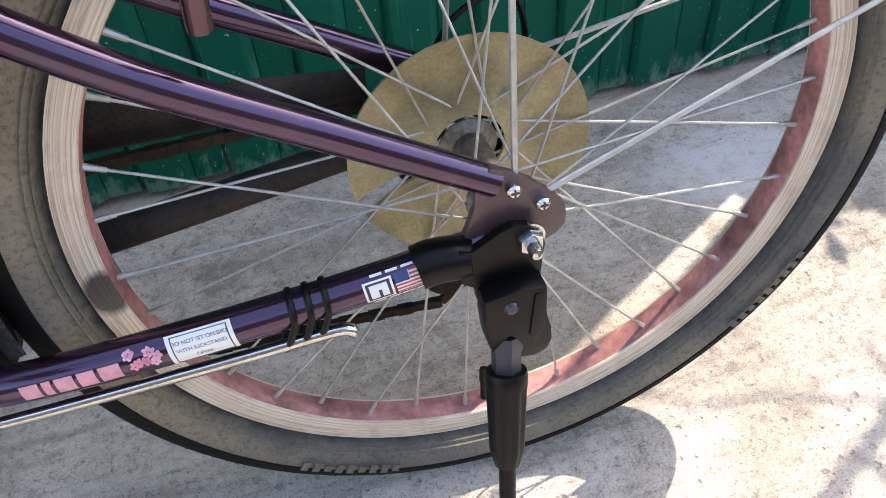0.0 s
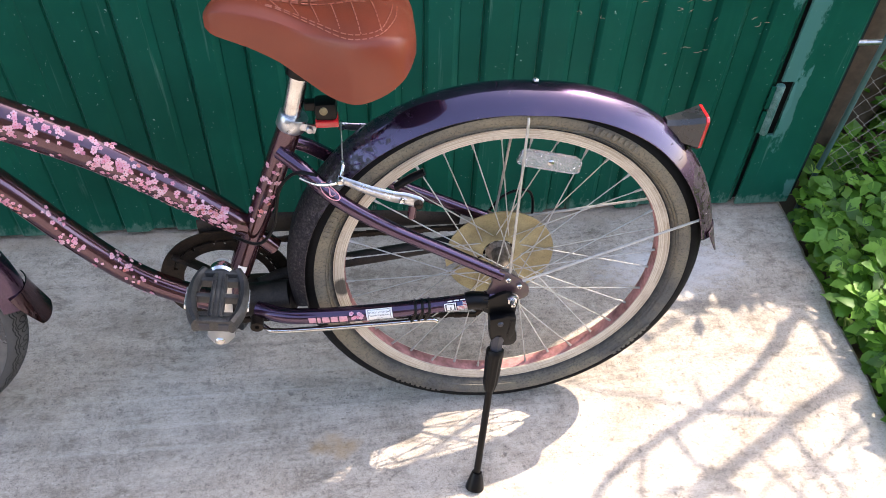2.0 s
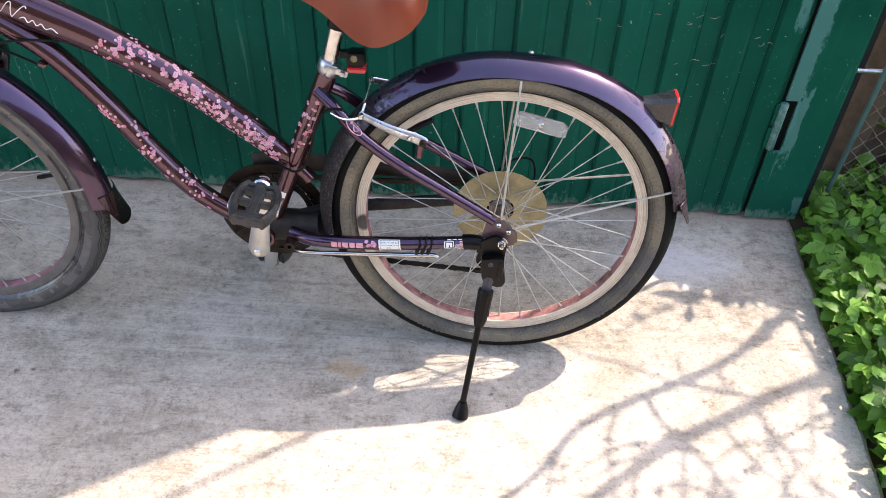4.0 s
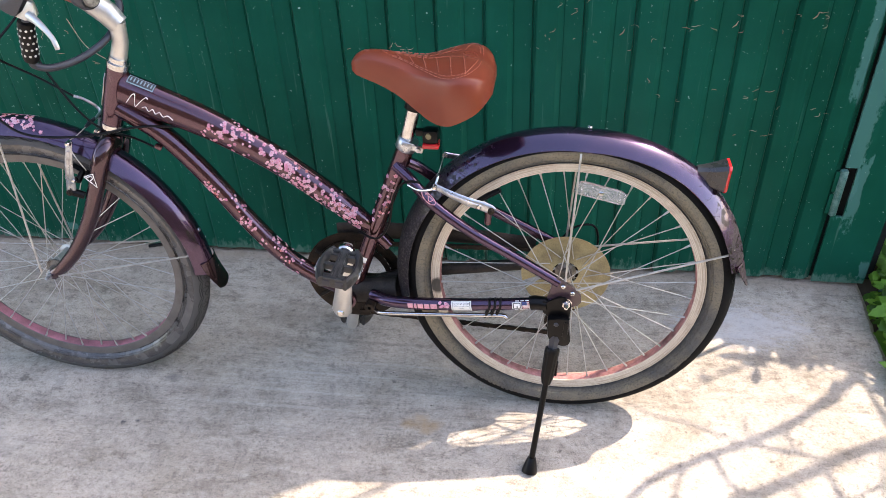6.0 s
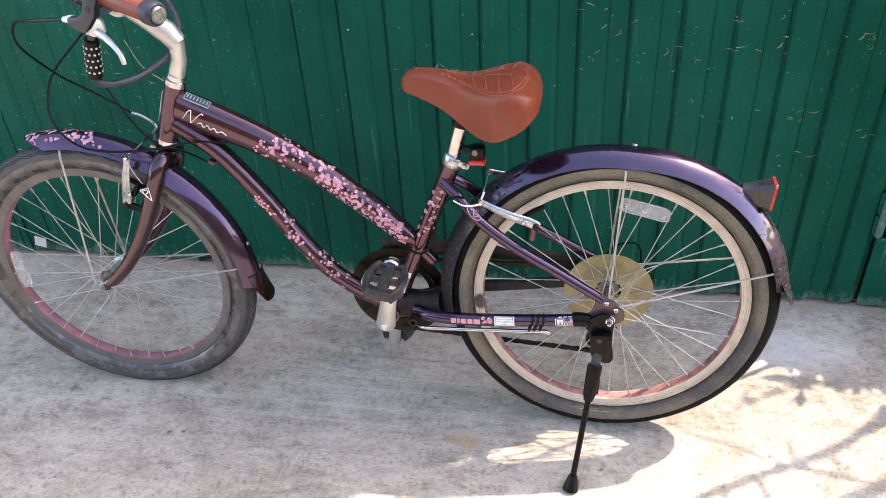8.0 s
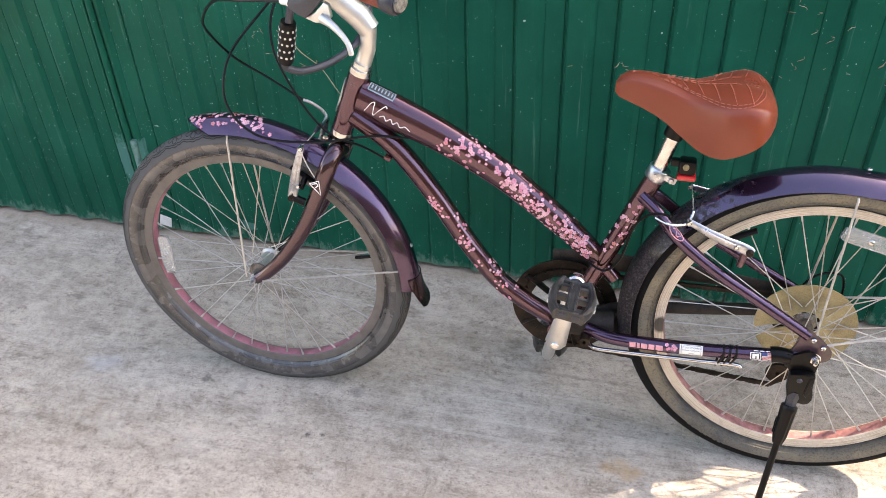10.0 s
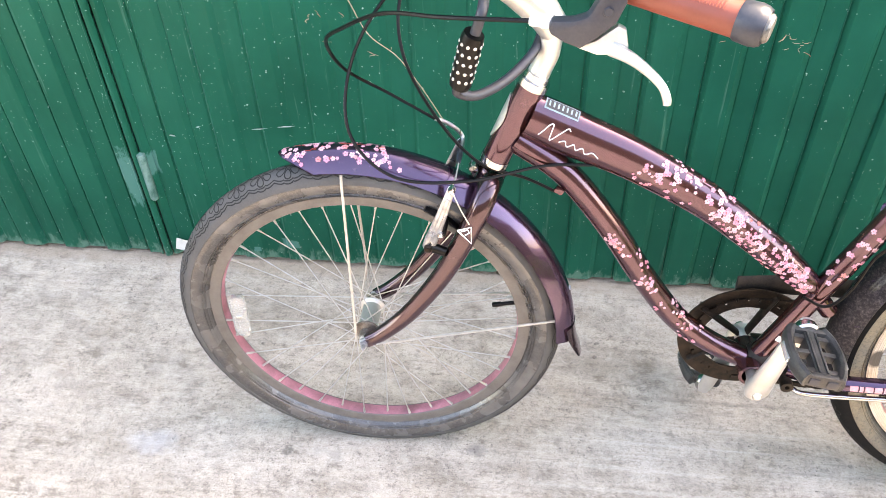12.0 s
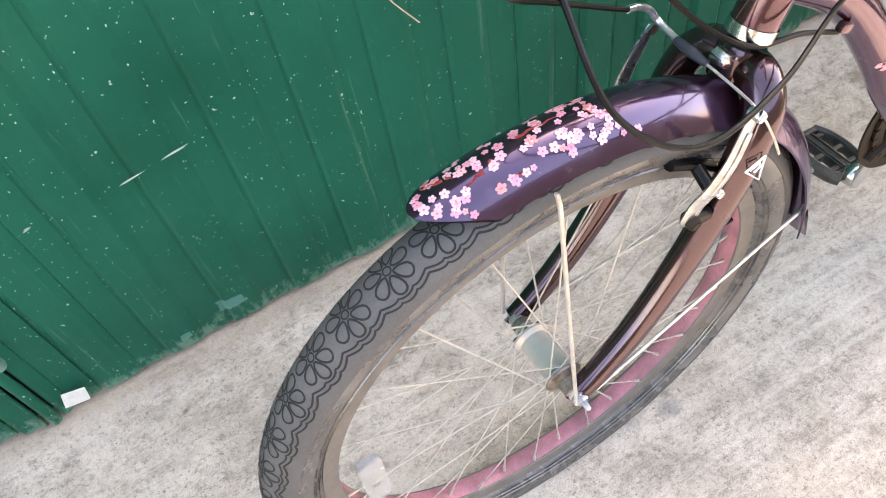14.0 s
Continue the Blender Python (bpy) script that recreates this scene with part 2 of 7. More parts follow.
    t.links.new(ramp(t, big, [(0.3, (0.30,) * 3), (0.7, (0.44,) * 3)]), s.inputs["Roughness"])
    s.inputs["Specular IOR Level"].default_value = 0.12
    s.inputs["Specular Tint"].default_value = (0.35, 1.0, 0.80, 1)
    bump(t, s, noise_of(t, at, 14.0, 3.0), 0.12, 0.01)
    return m


def paint_material(name="plum_lacquer", mud=False, pearl=(0.75, 0.51, 0.92), deep=(0.029, 0.0088, 0.0056), bright=(0.068, 0.0200, 0.0125)):
    """Dark plum metallic lacquer under a clear coat, with scratches and dust."""
    m, t, s = nodes_of(name)
    at = coords(t)
    flake = noise_of(t, at, 2500.0, 2.0)
    base = ramp(t, flake, [(0.3, deep), (0.7, bright)])
    dust = noise_of(t, at, 28.0, 5.0, 0.65)
    base = blend(t, ramp(t, dust, [(0.58, (0, 0, 0)), (0.85, (0.22,) * 3)]), base, (0.20, 0.16, 0.14))
    scr = noise_of(t, at, 160.0, 4.0, 0.7, (0.25, 1.0, 1.0))
    base = blend(t, ramp(t, scr, [(0.70, (0, 0, 0)), (0.76, (0.5,) * 3)]), base, (0.35, 0.30, 0.28))
    rough = ramp(t, dust, [(0.4, (0.16,) * 3), (0.8, (0.32,) * 3)])
    s.inputs["Metallic"].default_value = 0.5
    s.inputs["IOR"].default_value = 2.0
    s.inputs["Specular Tint"].default_value = (*pearl, 1)
    s.inputs["Coat Weight"].default_value = 0.5
    if mud:
        # dried splashes on the guard's forward, lower end and along its tail
        sep = t.nodes.new("ShaderNodeSeparateXYZ")
        t.links.new(at, sep.inputs[0])
        splash = noise_of(t, at, 75.0, 6.0, 0.75)
        reach = maths(t, "ADD", maths(t, "MULTIPLY", maths(t, "ADD", sep.outputs[0], 0.16), -4.5), maths(t, "MULTIPLY", maths(t, "SUBTRACT", splash, 0.5), 2.4))
        tail = maths(t, "ADD", maths(t, "MULTIPLY", maths(t, "SUBTRACT", sep.outputs[0], 0.245), 7.0), maths(t, "MULTIPLY", maths(t, "SUBTRACT", splash, 0.52), 4.0))
        mask = maths(t, "MAXIMUM", ramp(t, reach, [(0.1, (0, 0, 0)), (0.4, (0.85,) * 3)]), ramp(t, tail, [(0.15, (0, 0, 0)), (0.45, (0.8,) * 3)]))
        base = blend(t, mask, base, ramp(t, noise_of(t, at, 210.0, 5.0, 0.75), [(0.46, (0.011, 0.010, 0.010)), (0.60, (0.05, 0.046, 0.042)), (0.70, (0.12, 0.108, 0.095))]))
        rough = blend(t, mask, rough, (0.85, 0.85, 0.85))
        t.links.new(blend(t, mask, pearl, (0.5, 0.48, 0.45)), s.inputs["Specular Tint"])
        t.links.new(maths(t, "SUBTRACT", 0.5, maths(t, "MULTIPLY", mask, 0.5)), s.inputs["Metallic"])
        t.links.new(maths(t, "MULTIPLY", maths(t, "SUBTRACT", 1.0, mask), 0.8), s.inputs["Coat Weight"])
        t.links.new(maths(t, "SUBTRACT", 1.95, maths(t, "MULTIPLY", mask, 0.55)), s.inputs["IOR"])
    t.links.new(base, s.inputs["Base Color"])
    t.links.new(rough, s.inputs["Roughness"])
    s.inputs["Coat IOR"].default_value = 1.6
    s.inputs["Coat Roughness"].default_value = 0.05
    return m


def random_colour(name, stops, rough=0.5, island=False, transmission=0.0, sheen=0.0, relief=0.0):
    m, t, s = nodes_of(name)
    src = t.nodes.new("ShaderNodeNewGeometry").outputs["Random Per Island"] if island else t.nodes.new("ShaderNodeObjectInfo").outputs["Random"]
    col = ramp(t, src, stops)
    col = blend(t, 0.25, col, ramp(t, noise_of(t, coords(t), 60.0), [(0.3, (0.3,) * 3), (0.7, (1,) * 3)]), "MULTIPLY")
    t.links.new(col, s.inputs["Base Color"])
    s.inputs["Roughness"].default_value = rough
    if transmission:
        thin = t.nodes.new("ShaderNodeBsdfTranslucent")
        glow = blend(t, 1.0, col, (1.0, 0.95, 0.45), "MULTIPLY")
        t.links.new(glow, thin.inputs[0])
        both_sides = t.nodes.new("ShaderNodeMixShader")
        both_sides.inputs[0].default_value = transmission
        t.links.new(s.outputs[0], both_sides.inputs[1])
        t.links.new(thin.outputs[0], both_sides.inputs[2])
        t.links.new(both_sides.outputs[0], t.nodes["Material Output"].inputs[0])
    return m


def round_wheel(tree, at, x, z):
    """How far a point of a wheel lies from its axle, seen along the axle."""
    sep = tree.nodes.new("ShaderNodeSeparateXYZ")
    tree.links.new(at, sep.inputs[0])
    dx, dz = maths(tree, "SUBTRACT", sep.outputs[0], x), maths(tree, "SUBTRACT", sep.outputs[2], z)
    return maths(tree, "SQRT", maths(tree, "ADD", maths(tree, "MULTIPLY", dx, dx), maths(tree, "MULTIPLY", dz, dz))), dx, dz


def gum_tyre_material():
    """Dark rubber at the bead, a soiled tan wall, black towards the tread; grey with dust in patches."""
    m, t, s = nodes_of("gum_sidewall")
    at = coords(t)
    far, _, _ = round_wheel(t, at, RX, RZ)
    stir = noise_of(t, at, 70.0, 5.0, 0.7)
    ring = maths(t, "ADD", far, maths(t, "MULTIPLY", maths(t, "SUBTRACT", stir, 0.5), 0.007))
    wide = noise_of(t, at, 6.0, 4.0, 0.6)
    tan = ramp(t, wide, [(0.38, (0.100, 0.096, 0.088)), (0.56, (0.205, 0.172, 0.120)), (0.72, (0.265, 0.222, 0.150))])
    fine = noise_of(t, at, 260.0, 4.0, 0.75)
    tan = blend(t, ramp(t, fine, [(0.34, (0.7,) * 3), (0.52, (0, 0, 0))]), tan, (0.060, 0.054, 0.045))
    dark = ramp(t, noise_of(t, at, 45.0, 5.0, 0.7), [(0.35, (0.016, 0.016, 0.016)), (0.7, (0.062, 0.060, 0.056))])
    wall = ramp(t, maths(t, "MULTIPLY", ring, 2.0), [(0.5380, (0, 0, 0)), (0.5480, (1,) * 3), (0.5900, (1,) * 3), (0.6040, (0, 0, 0))])
    t.links.new(blend(t, wall, dark, tan), s.inputs["Base Color"])
    s.inputs["Roughness"].default_value = 0.72
    s.inputs["Specular IOR Level"].default_value = 0.25
    bump(t, s, fine, 0.3, 0.0006)
    return m


def rim_track_material():
    """Cream paint worn into rings by the brake pads, with rusty lines and one black burnt smear."""
    m, t, s = nodes_of("cream_rim")
    at = coords(t)
    far, dx, dz = round_wheel(t, at, RX, RZ)
    wave = noise_of(t, at, 14.0, 3.0)
    line = node(t, "ShaderNodeTexNoise", Scale=1.0, Detail=3.0, Roughness=0.7)
    join = t.nodes.new("ShaderNodeCombineXYZ")
    t.links.new(maths(t, "MULTIPLY", far, 900.0), join.inputs[0])
    t.links.new(maths(t, "MULTIPLY", wave, 3.5), join.inputs[1])
    t.links.new(join.outputs[0], line.inputs["Vector"])
    col = ramp(t, line.outputs[0], [(0.30, (0.30, 0.22, 0.15)), (0.46, (0.50, 0.41, 0.31)), (0.62, (0.66, 0.57, 0.45))])
    dirt = noise_of(t, at, 30.0, 6.0, 0.7)
    col = blend(t, ramp(t, dirt, [(0.50, (0, 0, 0)), (0.72, (0.55,) * 3)]), col, (0.30, 0.21, 0.16))
    bx, bz = maths(t, "DIVIDE", maths(t, "ADD", dx, 0.2545), 0.014), maths(t, "DIVIDE", maths(t, "ADD", dz, 0.019), 0.021)
    smear = maths(t, "ADD", maths(t, "ADD", maths(t, "MULTIPLY", bx, bx), maths(t, "MULTIPLY", bz, bz)), maths(t, "MULTIPLY", maths(t, "SUBTRACT", dirt, 0.5), 1.2))
    col = blend(t, ramp(t, smear, [(0.45, (0.92,) * 3), (1.0, (0, 0, 0))]), col, (0.012, 0.011, 0.010))
    t.links.new(col, s.inputs["Base Color"])
    s.inputs["Roughness"].default_value = 0.42
    bump(t, s, line.outputs[0], 0.25, 0.0005)
    return m


RX, RZ = 0.001, 0.3205
CONCRETE = concrete_material()
GATE = gate_material("green_gate_paint", [(0.585, 0.62, 0.014, 0.13), (-1.679, 0.232, 0.024, 0.074), (-1.618, 0.270, 0.012, 0.032), (-1.348, 0.060, 0.020, 0.012), (-1.431, 0.039, 0.010, 0.008)])
POST_PAINT = gate_material("green_frame_paint", [(0.624, 0.55, 0.022, 0.33), (0.648, 0.27, 0.014, 0.10), (0.722, 0.05, 0.014, 0.03)])
PAINT = paint_material()
# Real mud; the violet base puts the guard's lilac reflections into the colour.
MUD_PAINT = paint_material("muddy_plum_lacquer", True, (0.62, 0.45, 1.0), (0.013, 0.0058, 0.0110), (0.030, 0.0122, 0.0270))
# Darker copy of the lacquer: the fork's dirt and dim reflections in one colour.
FORK_PAINT = paint_material("dusty_dim_plum_lacquer", False, (0.72, 0.50, 0.75), (0.016, 0.0056, 0.0040), (0.038, 0.0130, 0.0088))
# Darker purple copy of the lacquer; its colour stands for how guard and stays reflect.
REFLECTION_PAINT = paint_material("reflection_toned_lacquer", False, (0.64, 0.45, 1.0), (0.018, 0.0070, 0.0105), (0.042, 0.0155, 0.0245))
CHROME = worn("chrome", (0.62, 0.62, 0.62), (0.22, 0.19, 0.15), 0.18, 1.0, 60.0, 0.35)
ALU = worn("brushed_aluminium", (0.54, 0.565, 0.61), (0.20, 0.19, 0.185), 0.28, 0.95, 70.0, 0.6)
CREAM_ALU = worn("satin_aluminium", (0.60, 0.585, 0.55), (0.38, 0.355, 0.32), 0.36, 0.75, 40.0, 0.3)
STEEL = worn("spoke_steel", (0.54, 0.52, 0.485), (0.28, 0.245, 0.20), 0.38, 0.6, 70.0, 0.5)
BLACK = worn("black_plastic", (0.0012, 0.0012, 0.0016), (0.0065, 0.0065, 0.0065), 0.34, 0.0, 50.0, 0.3, gloss=0.20)
BLUEBLACK = worn("blue_black_plastic", (0.016, 0.019, 0.029), (0.06, 0.06, 0.068), 0.40, 0.0, 50.0, 0.35)
GRIMY = worn("grimy_brown_plastic", (0.011, 0.009, 0.008), (0.060, 0.047, 0.036), 0.55, 0.0, 40.0, 0.7, gloss=0.25)
GREASE = worn("greasy_dark_steel", (0.008, 0.006, 0.0045), (0.075, 0.048, 0.030), 0.5, 0.2, 60.0, 0.5, gloss=0.2)
TREAD = worn("tread_rubber", (0.003, 0.003, 0.003), (0.016, 0.015, 0.014), 0.8, 0.0, 30.0, 0.5, relief=0.4, gloss=0.15)
DUSTY_TREAD = worn("dusty_tread", (0.068, 0.067, 0.065), (0.120, 0.115, 0.108), 0.75, 0.0, 30.0, 0.5, relief=0.4, gloss=0.3)
DUSTY_BLACK = worn("dusty_black_plastic", (0.012, 0.012, 0.013), (0.085, 0.082, 0.075), 0.45, 0.0, 45.0, 0.6)
GROOVE = worn("tread_groove", (0.008, 0.008, 0.008), (0.02, 0.02, 0.02), 0.9, 0.0, 45.0, 0.3)
GUM = gum_tyre_material()
GREYWALL = worn("grey_sidewall", (0.034, 0.032, 0.031), (0.150, 0.139, 0.128), 0.24, 0.0, 22.0, 0.75, relief=0.3, gloss=0.8)
RIM_CREAM = rim_track_material()
RIM_GREY = worn("dusty_rim", (0.17, 0.155, 0.14), (0.075, 0.066, 0.058), 0.45, 0.3, 30.0, 0.5)
RIM_PINK = worn("faded_pink_rim", (0.56, 0.245, 0.225), (0.14, 0.055, 0.046), 0.6, 0.0, 26.0, 1.0, relief=0.5, fine=170.0)
RIM_ROSE = worn("dull_rose_rim", (0.50, 0.190, 0.235), (0.15, 0.070, 0.070), 0.5, 0.0, 24.0, 0.75)
DISC = worn("yellowed_plastic", (0.42, 0.325, 0.155), (0.12, 0.09, 0.045), 0.45, 0.0, 16.0, 0.85)
LEATHER = worn("brown_saddle_vinyl", (0.215, 0.040, 0.0175), (0.165, 0.037, 0.019), 0.36, 0.0, 12.0, 0.5, relief=0.25, fine=900.0, gloss=0.4)
STITCH = worn("pale_stitching", (0.40, 0.135, 0.085), (0.28, 0.080, 0.05), 0.7)
PLUG = worn("worn_grey_plug", (0.075, 0.075, 0.075), (0.30, 0.29, 0.27), 0.35, 0.5, 160.0, 0.8)
GRIP = worn("brown_grip_vinyl", (0.215, 0.046, 0.026), (0.15, 0.035, 0.02), 0.42, 0.0, 25.0, 0.4)
PINK = random_colour("pink_blossom_print", [(0.0, (0.55, 0.19, 0.28)), (0.35, (0.67, 0.29, 0.37)), (0.75, (0.74, 0.45, 0.51)), (0.93, (0.72, 0.38, 0.42)), (1.0, (0.50, 0.11, 0.08))], 0.35, True)
BLOSSOM_EYE = worn("red_blossom_eye", (0.55, 0.07, 0.06), (0.4, 0.05, 0.05), 0.4)
RED_PRINT = worn("red_branch_print", (0.34, 0.035, 0.025), (0.12, 0.015, 0.012), 0.35)
WHITE_PRINT = worn("white_print", (0.80, 0.78, 0.74), (0.55, 0.5, 0.45), 0.4, 0.0, 60.0, 0.3)
PINK_PRINT = worn("pink_print", (0.72, 0.34, 0.38), (0.35, 0.12, 0.13), 0.4, 0.0, 120.0, 0.5)
INK = worn("black_ink", (0.02, 0.02, 0.03), (0.05, 0.05, 0.05), 0.5)
BLUE_INK = worn("blue_ink", (0.03, 0.05, 0.16), (0.05, 0.07, 0.15), 0.5)
SKY_INK = worn("light_blue_print", (0.24, 0.36, 0.40), (0.15, 0.20, 0.22), 0.4)
RED_INK = worn("red_ink", (0.5, 0.06, 0.07), (0.3, 0.06, 0.06), 0.5)
RED_LENS = worn("red_lens", (0.50, 0.016, 0.020), (0.28, 0.015, 0.015), 0.15, 0.0, 50.0, 0.2, coat=0.6)
HUB_STEEL = worn("rusty_hub_steel", (0.26, 0.23, 0.20), (0.07, 0.050, 0.036), 0.42, 0.7, 90.0, 0.9, relief=0.4)
CLEAR = worn("clear_reflector", (0.80, 0.81, 0.80), (0.6, 0.6, 0.58), 0.2, 0.0, 300.0, 0.5, coat=0.4, relief=0.8, transmission=0.75)
WIRE = worn("weathered_wire", (0.30, 0.27, 0.22), (0.16, 0.12, 0.09), 0.6, 0.5)
TEAL_PIPE = worn("flaking_teal_paint", (0.030, 0.105, 0.088), (0.10, 0.17, 0.15), 0.5, 0.0, 30.0, 0.6)
SOIL = worn("dark_soil", (0.045, 0.032, 0.022), (0.10, 0.075, 0.05), 0.95, 0.0, 5.0, 0.7, relief=0.8, fine=60.0)
LOG = worn("old_bark", (0.13, 0.085, 0.05), (0.05, 0.035, 0.022), 0.9, 0.0, 14.0, 0.8, relief=0.8, fine=70.0)
LEAF = random_colour("weed_leaf", [(0.0, (0.030, 0.105, 0.010)), (0.45, (0.100, 0.280, 0.028)), (0.8, (0.150, 0.380, 0.040)), (1.0, (0.280, 0.520, 0.080))], 0.5, True, 0.45)
TENDRIL = random_colour("dry_tendril", [(0.0, (0.38, 0.16, 0.09)), (0.6, (0.46, 0.38, 0.26)), (1.0, (0.45, 0.17, 0.11))], 0.7, True)
LAMP_GREY = worn("smoky_lamp_plastic", (0.010, 0.011, 0.013), (0.045, 0.048, 0.052), 0.26, 0.0, 30.0, 0.4, coat=0.25)
DIRTY_PAINT = worn("grimy_plum_paint", (0.075, 0.034, 0.046), (0.10, 0.078, 0.058), 0.42, 0.2, 60.0, 0.9, coat=0.2, relief=0.4, fine=250.0)
HINGE_TEAL = worn("thick_pale_green_paint", (0.018, 0.105, 0.082), (0.17, 0.30, 0.27), 0.35, 0.0, 55.0, 0.9, relief=0.4)
DARK = worn("gap_shade", (0.004, 0.006, 0.005), (0.01, 0.012, 0.01), 0.9)
PAPER = worn("soiled_paper", (0.62, 0.61, 0.58), (0.40, 0.40, 0.37), 0.8, 0.0, 60.0, 0.6)
PALE_SCUFF = worn("pale_scuff", (0.42, 0.50, 0.44), (0.25, 0.36, 0.3), 0.7)

# ---- mesh building ----


def mesh_object(name, bm, material, smooth=True):
    me = bpy.data.meshes.new(name)
    bm.normal_update()
    bm.to_mesh(me)
    bm.free()
    if smooth:
        for p in me.polygons:
            p.use_smooth = True
        me.set_sharp_from_angle(angle=radians(38))
    me.materials.append(material)
    return new(name, me)


def part(name, bm, material, parent, label="", smooth=True):
    ob = mesh_object(name, bm, material, smooth)
    ob.parent = parent
    return tagged(ob, label)


def thing(name, bm, material, label, category, group="", kind="", smooth=True):
    return tagged(mesh_object(name, bm, material, smooth), label, category, group, kind)


def empty(name, label, category, matrix):
    ob = new(name)
    ob.empty_display_size = 0.05
    ob.matrix_world = matrix
    return tagged(ob, label, category)


def smooth_line(points, step=6):
    """A Catmull-Rom line through the points."""
    p = [Vector(q) for q in points]
    p = [p[0] * 2 - p[1], *p, p[-1] * 2 - p[-2]]
    out = []
    for i in range(1, len(p) - 2):
        a, b, c, d = p[i - 1:i + 3]
        for k in range(step):
            t = k / step
            out.append(0.5 * (2 * b + (c - a) * t + (2 * a - 5 * b + 4 * c - d) * t * t + (3 * b - a - 3 * c + d) * t ** 3))
    return out + [p[-2]]


def sweep(bm, line, radius, sides=14, flat=1.0, up=(0, 1, 0), caps=True):
    """A tube along a line; radius: one number or one for each end; flat: the section's height over its width."""
    line = [Vector(q) for q in line]
    n = len(line)
    rad = [radius] * n if isinstance(radius, (int, float)) else [np.interp(i / (n - 1), np.linspace(0, 1, len(radius)), radius) for i in range(n)]
    side = Vector(up)
    rings = []
    for i, p in enumerate(line):
        way = (line[min(i + 1, n - 1)] - line[max(i - 1, 0)]).normalized()
        side = side - way * side.dot(way)
        if side.length < 1e-6:
            side = way.orthogonal()
        side.normalize()
        other = way.cross(side)
        rings.append([bm.verts.new(p + (side * math.cos(a) + other * math.sin(a) * flat) * float(rad[i])) for a in (2 * math.pi * k / sides for k in range(sides))])
    for a, b in zip(rings, rings[1:]):
        for k in range(sides):
            bm.faces.new((a[k], a[(k + 1) % sides], b[(k + 1) % sides], b[k]))
    if caps:
        bm.faces.new(rings[0][::-1])
        bm.faces.new(rings[-1])
    return bm


def tube(points, radius, sides=14, step=6, flat=1.0, up=(0, 1, 0)):
    return sweep(bmesh.new(), smooth_line(points, step) if len(points) > 2 else points, radius, sides, flat, up)


def lathe(bm, profile, a0=0.0, a1=360.0, steps=96, centre=(0, 0, 0), closed=True):
    """Turns a profile of (radius, y) round the y axis; angle 0 is up, positive towards +x. closed: the profile is a loop."""
    whole = abs(a1 - a0) >= 359.9
    rings = []
    for i in range(steps if whole else steps + 1):
        a = radians(a0 + (a1 - a0) * i / steps)
        rings.append([bm.verts.new((centre[0] + r * math.sin(a), centre[1] + y, centre[2] + r * math.cos(a))) for r, y in profile])
    m = len(profile)
    pairs = list(zip(rings, rings[1:] + ([rings[0]] if whole else [])))
    for a, b in (pairs if whole else pairs[:len(rings) - 1]):
        for k in range(m if closed else m - 1):
            bm.faces.new((a[k], b[k], b[(k + 1) % m], a[(k + 1) % m]))
    if not whole and closed:
        bm.faces.new(rings[0])
        bm.faces.new(rings[-1][::-1])
    return bm


def block(bm, centre, size, bevel=0.0, turn=None):
    made = bmesh.ops.create_cube(bm, size=1.0)["verts"]
    m = Matrix.Translation(centre) @ (turn or Matrix()) @ Matrix.Diagonal((*size, 1))
    bmesh.ops.transform(bm, matrix=m, verts=made)
    if bevel:
        edges = list({e for v in made for e in v.link_edges})
        bmesh.ops.bevel(bm, geom=edges, offset=bevel, segments=2, affect="EDGES", profile=0.6)
    return bm


def plate(outline, y0, y1, bevel=0.0):
    """A flat plate with an outline in x and z, from y0 to y1."""
    bm = bmesh.new()
    a = [bm.verts.new((x, y0, z)) for x, z in outline]
    b = [bm.verts.new((x, y1, z)) for x, z in outline]
    bm.faces.new(a)
    bm.faces.new(b[::-1])
    for k in range(len(a)):
        j = (k + 1) % len(a)
        bm.faces.new((a[j], a[k], b[k], b[j]))
    bmesh.ops.recalc_face_normals(bm, faces=bm.faces)
    if bevel:
        bmesh.ops.bevel(bm, geom=list(bm.edges), offset=bevel, segments=2, affect="EDGES", profile=0.6)
    return bm


def moved(bm, m):
    bmesh.ops.transform(bm, matrix=m, verts=bm.verts)
    return bm


# ---- large structure ----
WALL_Y = 0.475
GATE_LEAN = Matrix.Translation((0, WALL_Y, 0)) @ Matrix.Rotation(radians(-3.0), 4, "X") @ Matrix.Translation((0, -WALL_Y, 0))
SLAB_X = 0.729
rng = random.Random(4)


def slab():
    """The concrete apron, one sheet with a worn edge on its free side."""
    bm = bmesh.new()
    ys = [-4.6, -3.0, -1.5] + [-1.0 + 0.02 * k for k in range(75)] + [0.6, 1.2]
    rows = []
    for y in ys:
        e = SLAB_X + 0.006 * noise.noise((y * 9, 0.3, 0)) + 0.004 * noise.noise((y * 37, 1.7, 0))
        rows.append([bm.verts.new(q) for q in ((-7.0, y, 0), (-1.0, y, 0), (e - 0.012, y, 0), (e, y, -0.010), (e + 0.004, y, -0.16), (-7.0, y, -0.16))])
    for a, b in zip(rows, rows[1:]):
        for k in range(6):
            bm.faces.new((a[k], a[(k + 1) % 6], b[(k + 1) % 6], b[k]))
    bm.faces.new(rows[0][::-1])
    bm.faces.new(rows[-1])
    return bm


tagged(mesh_object("pavement", slab(), CONCRETE), "weathered grey concrete slab in front of a green gate", "pavement", kind="structure")

bm = bmesh.new()
bmesh.ops.create_grid(bm, x_segments=1, y_segments=1, size=400)
moved(bm, pose(0, 0, -0.13))
tagged(mesh_object("ground", bm, SOIL, False), "dark bare soil around the concrete slab", "ground", kind="structure")


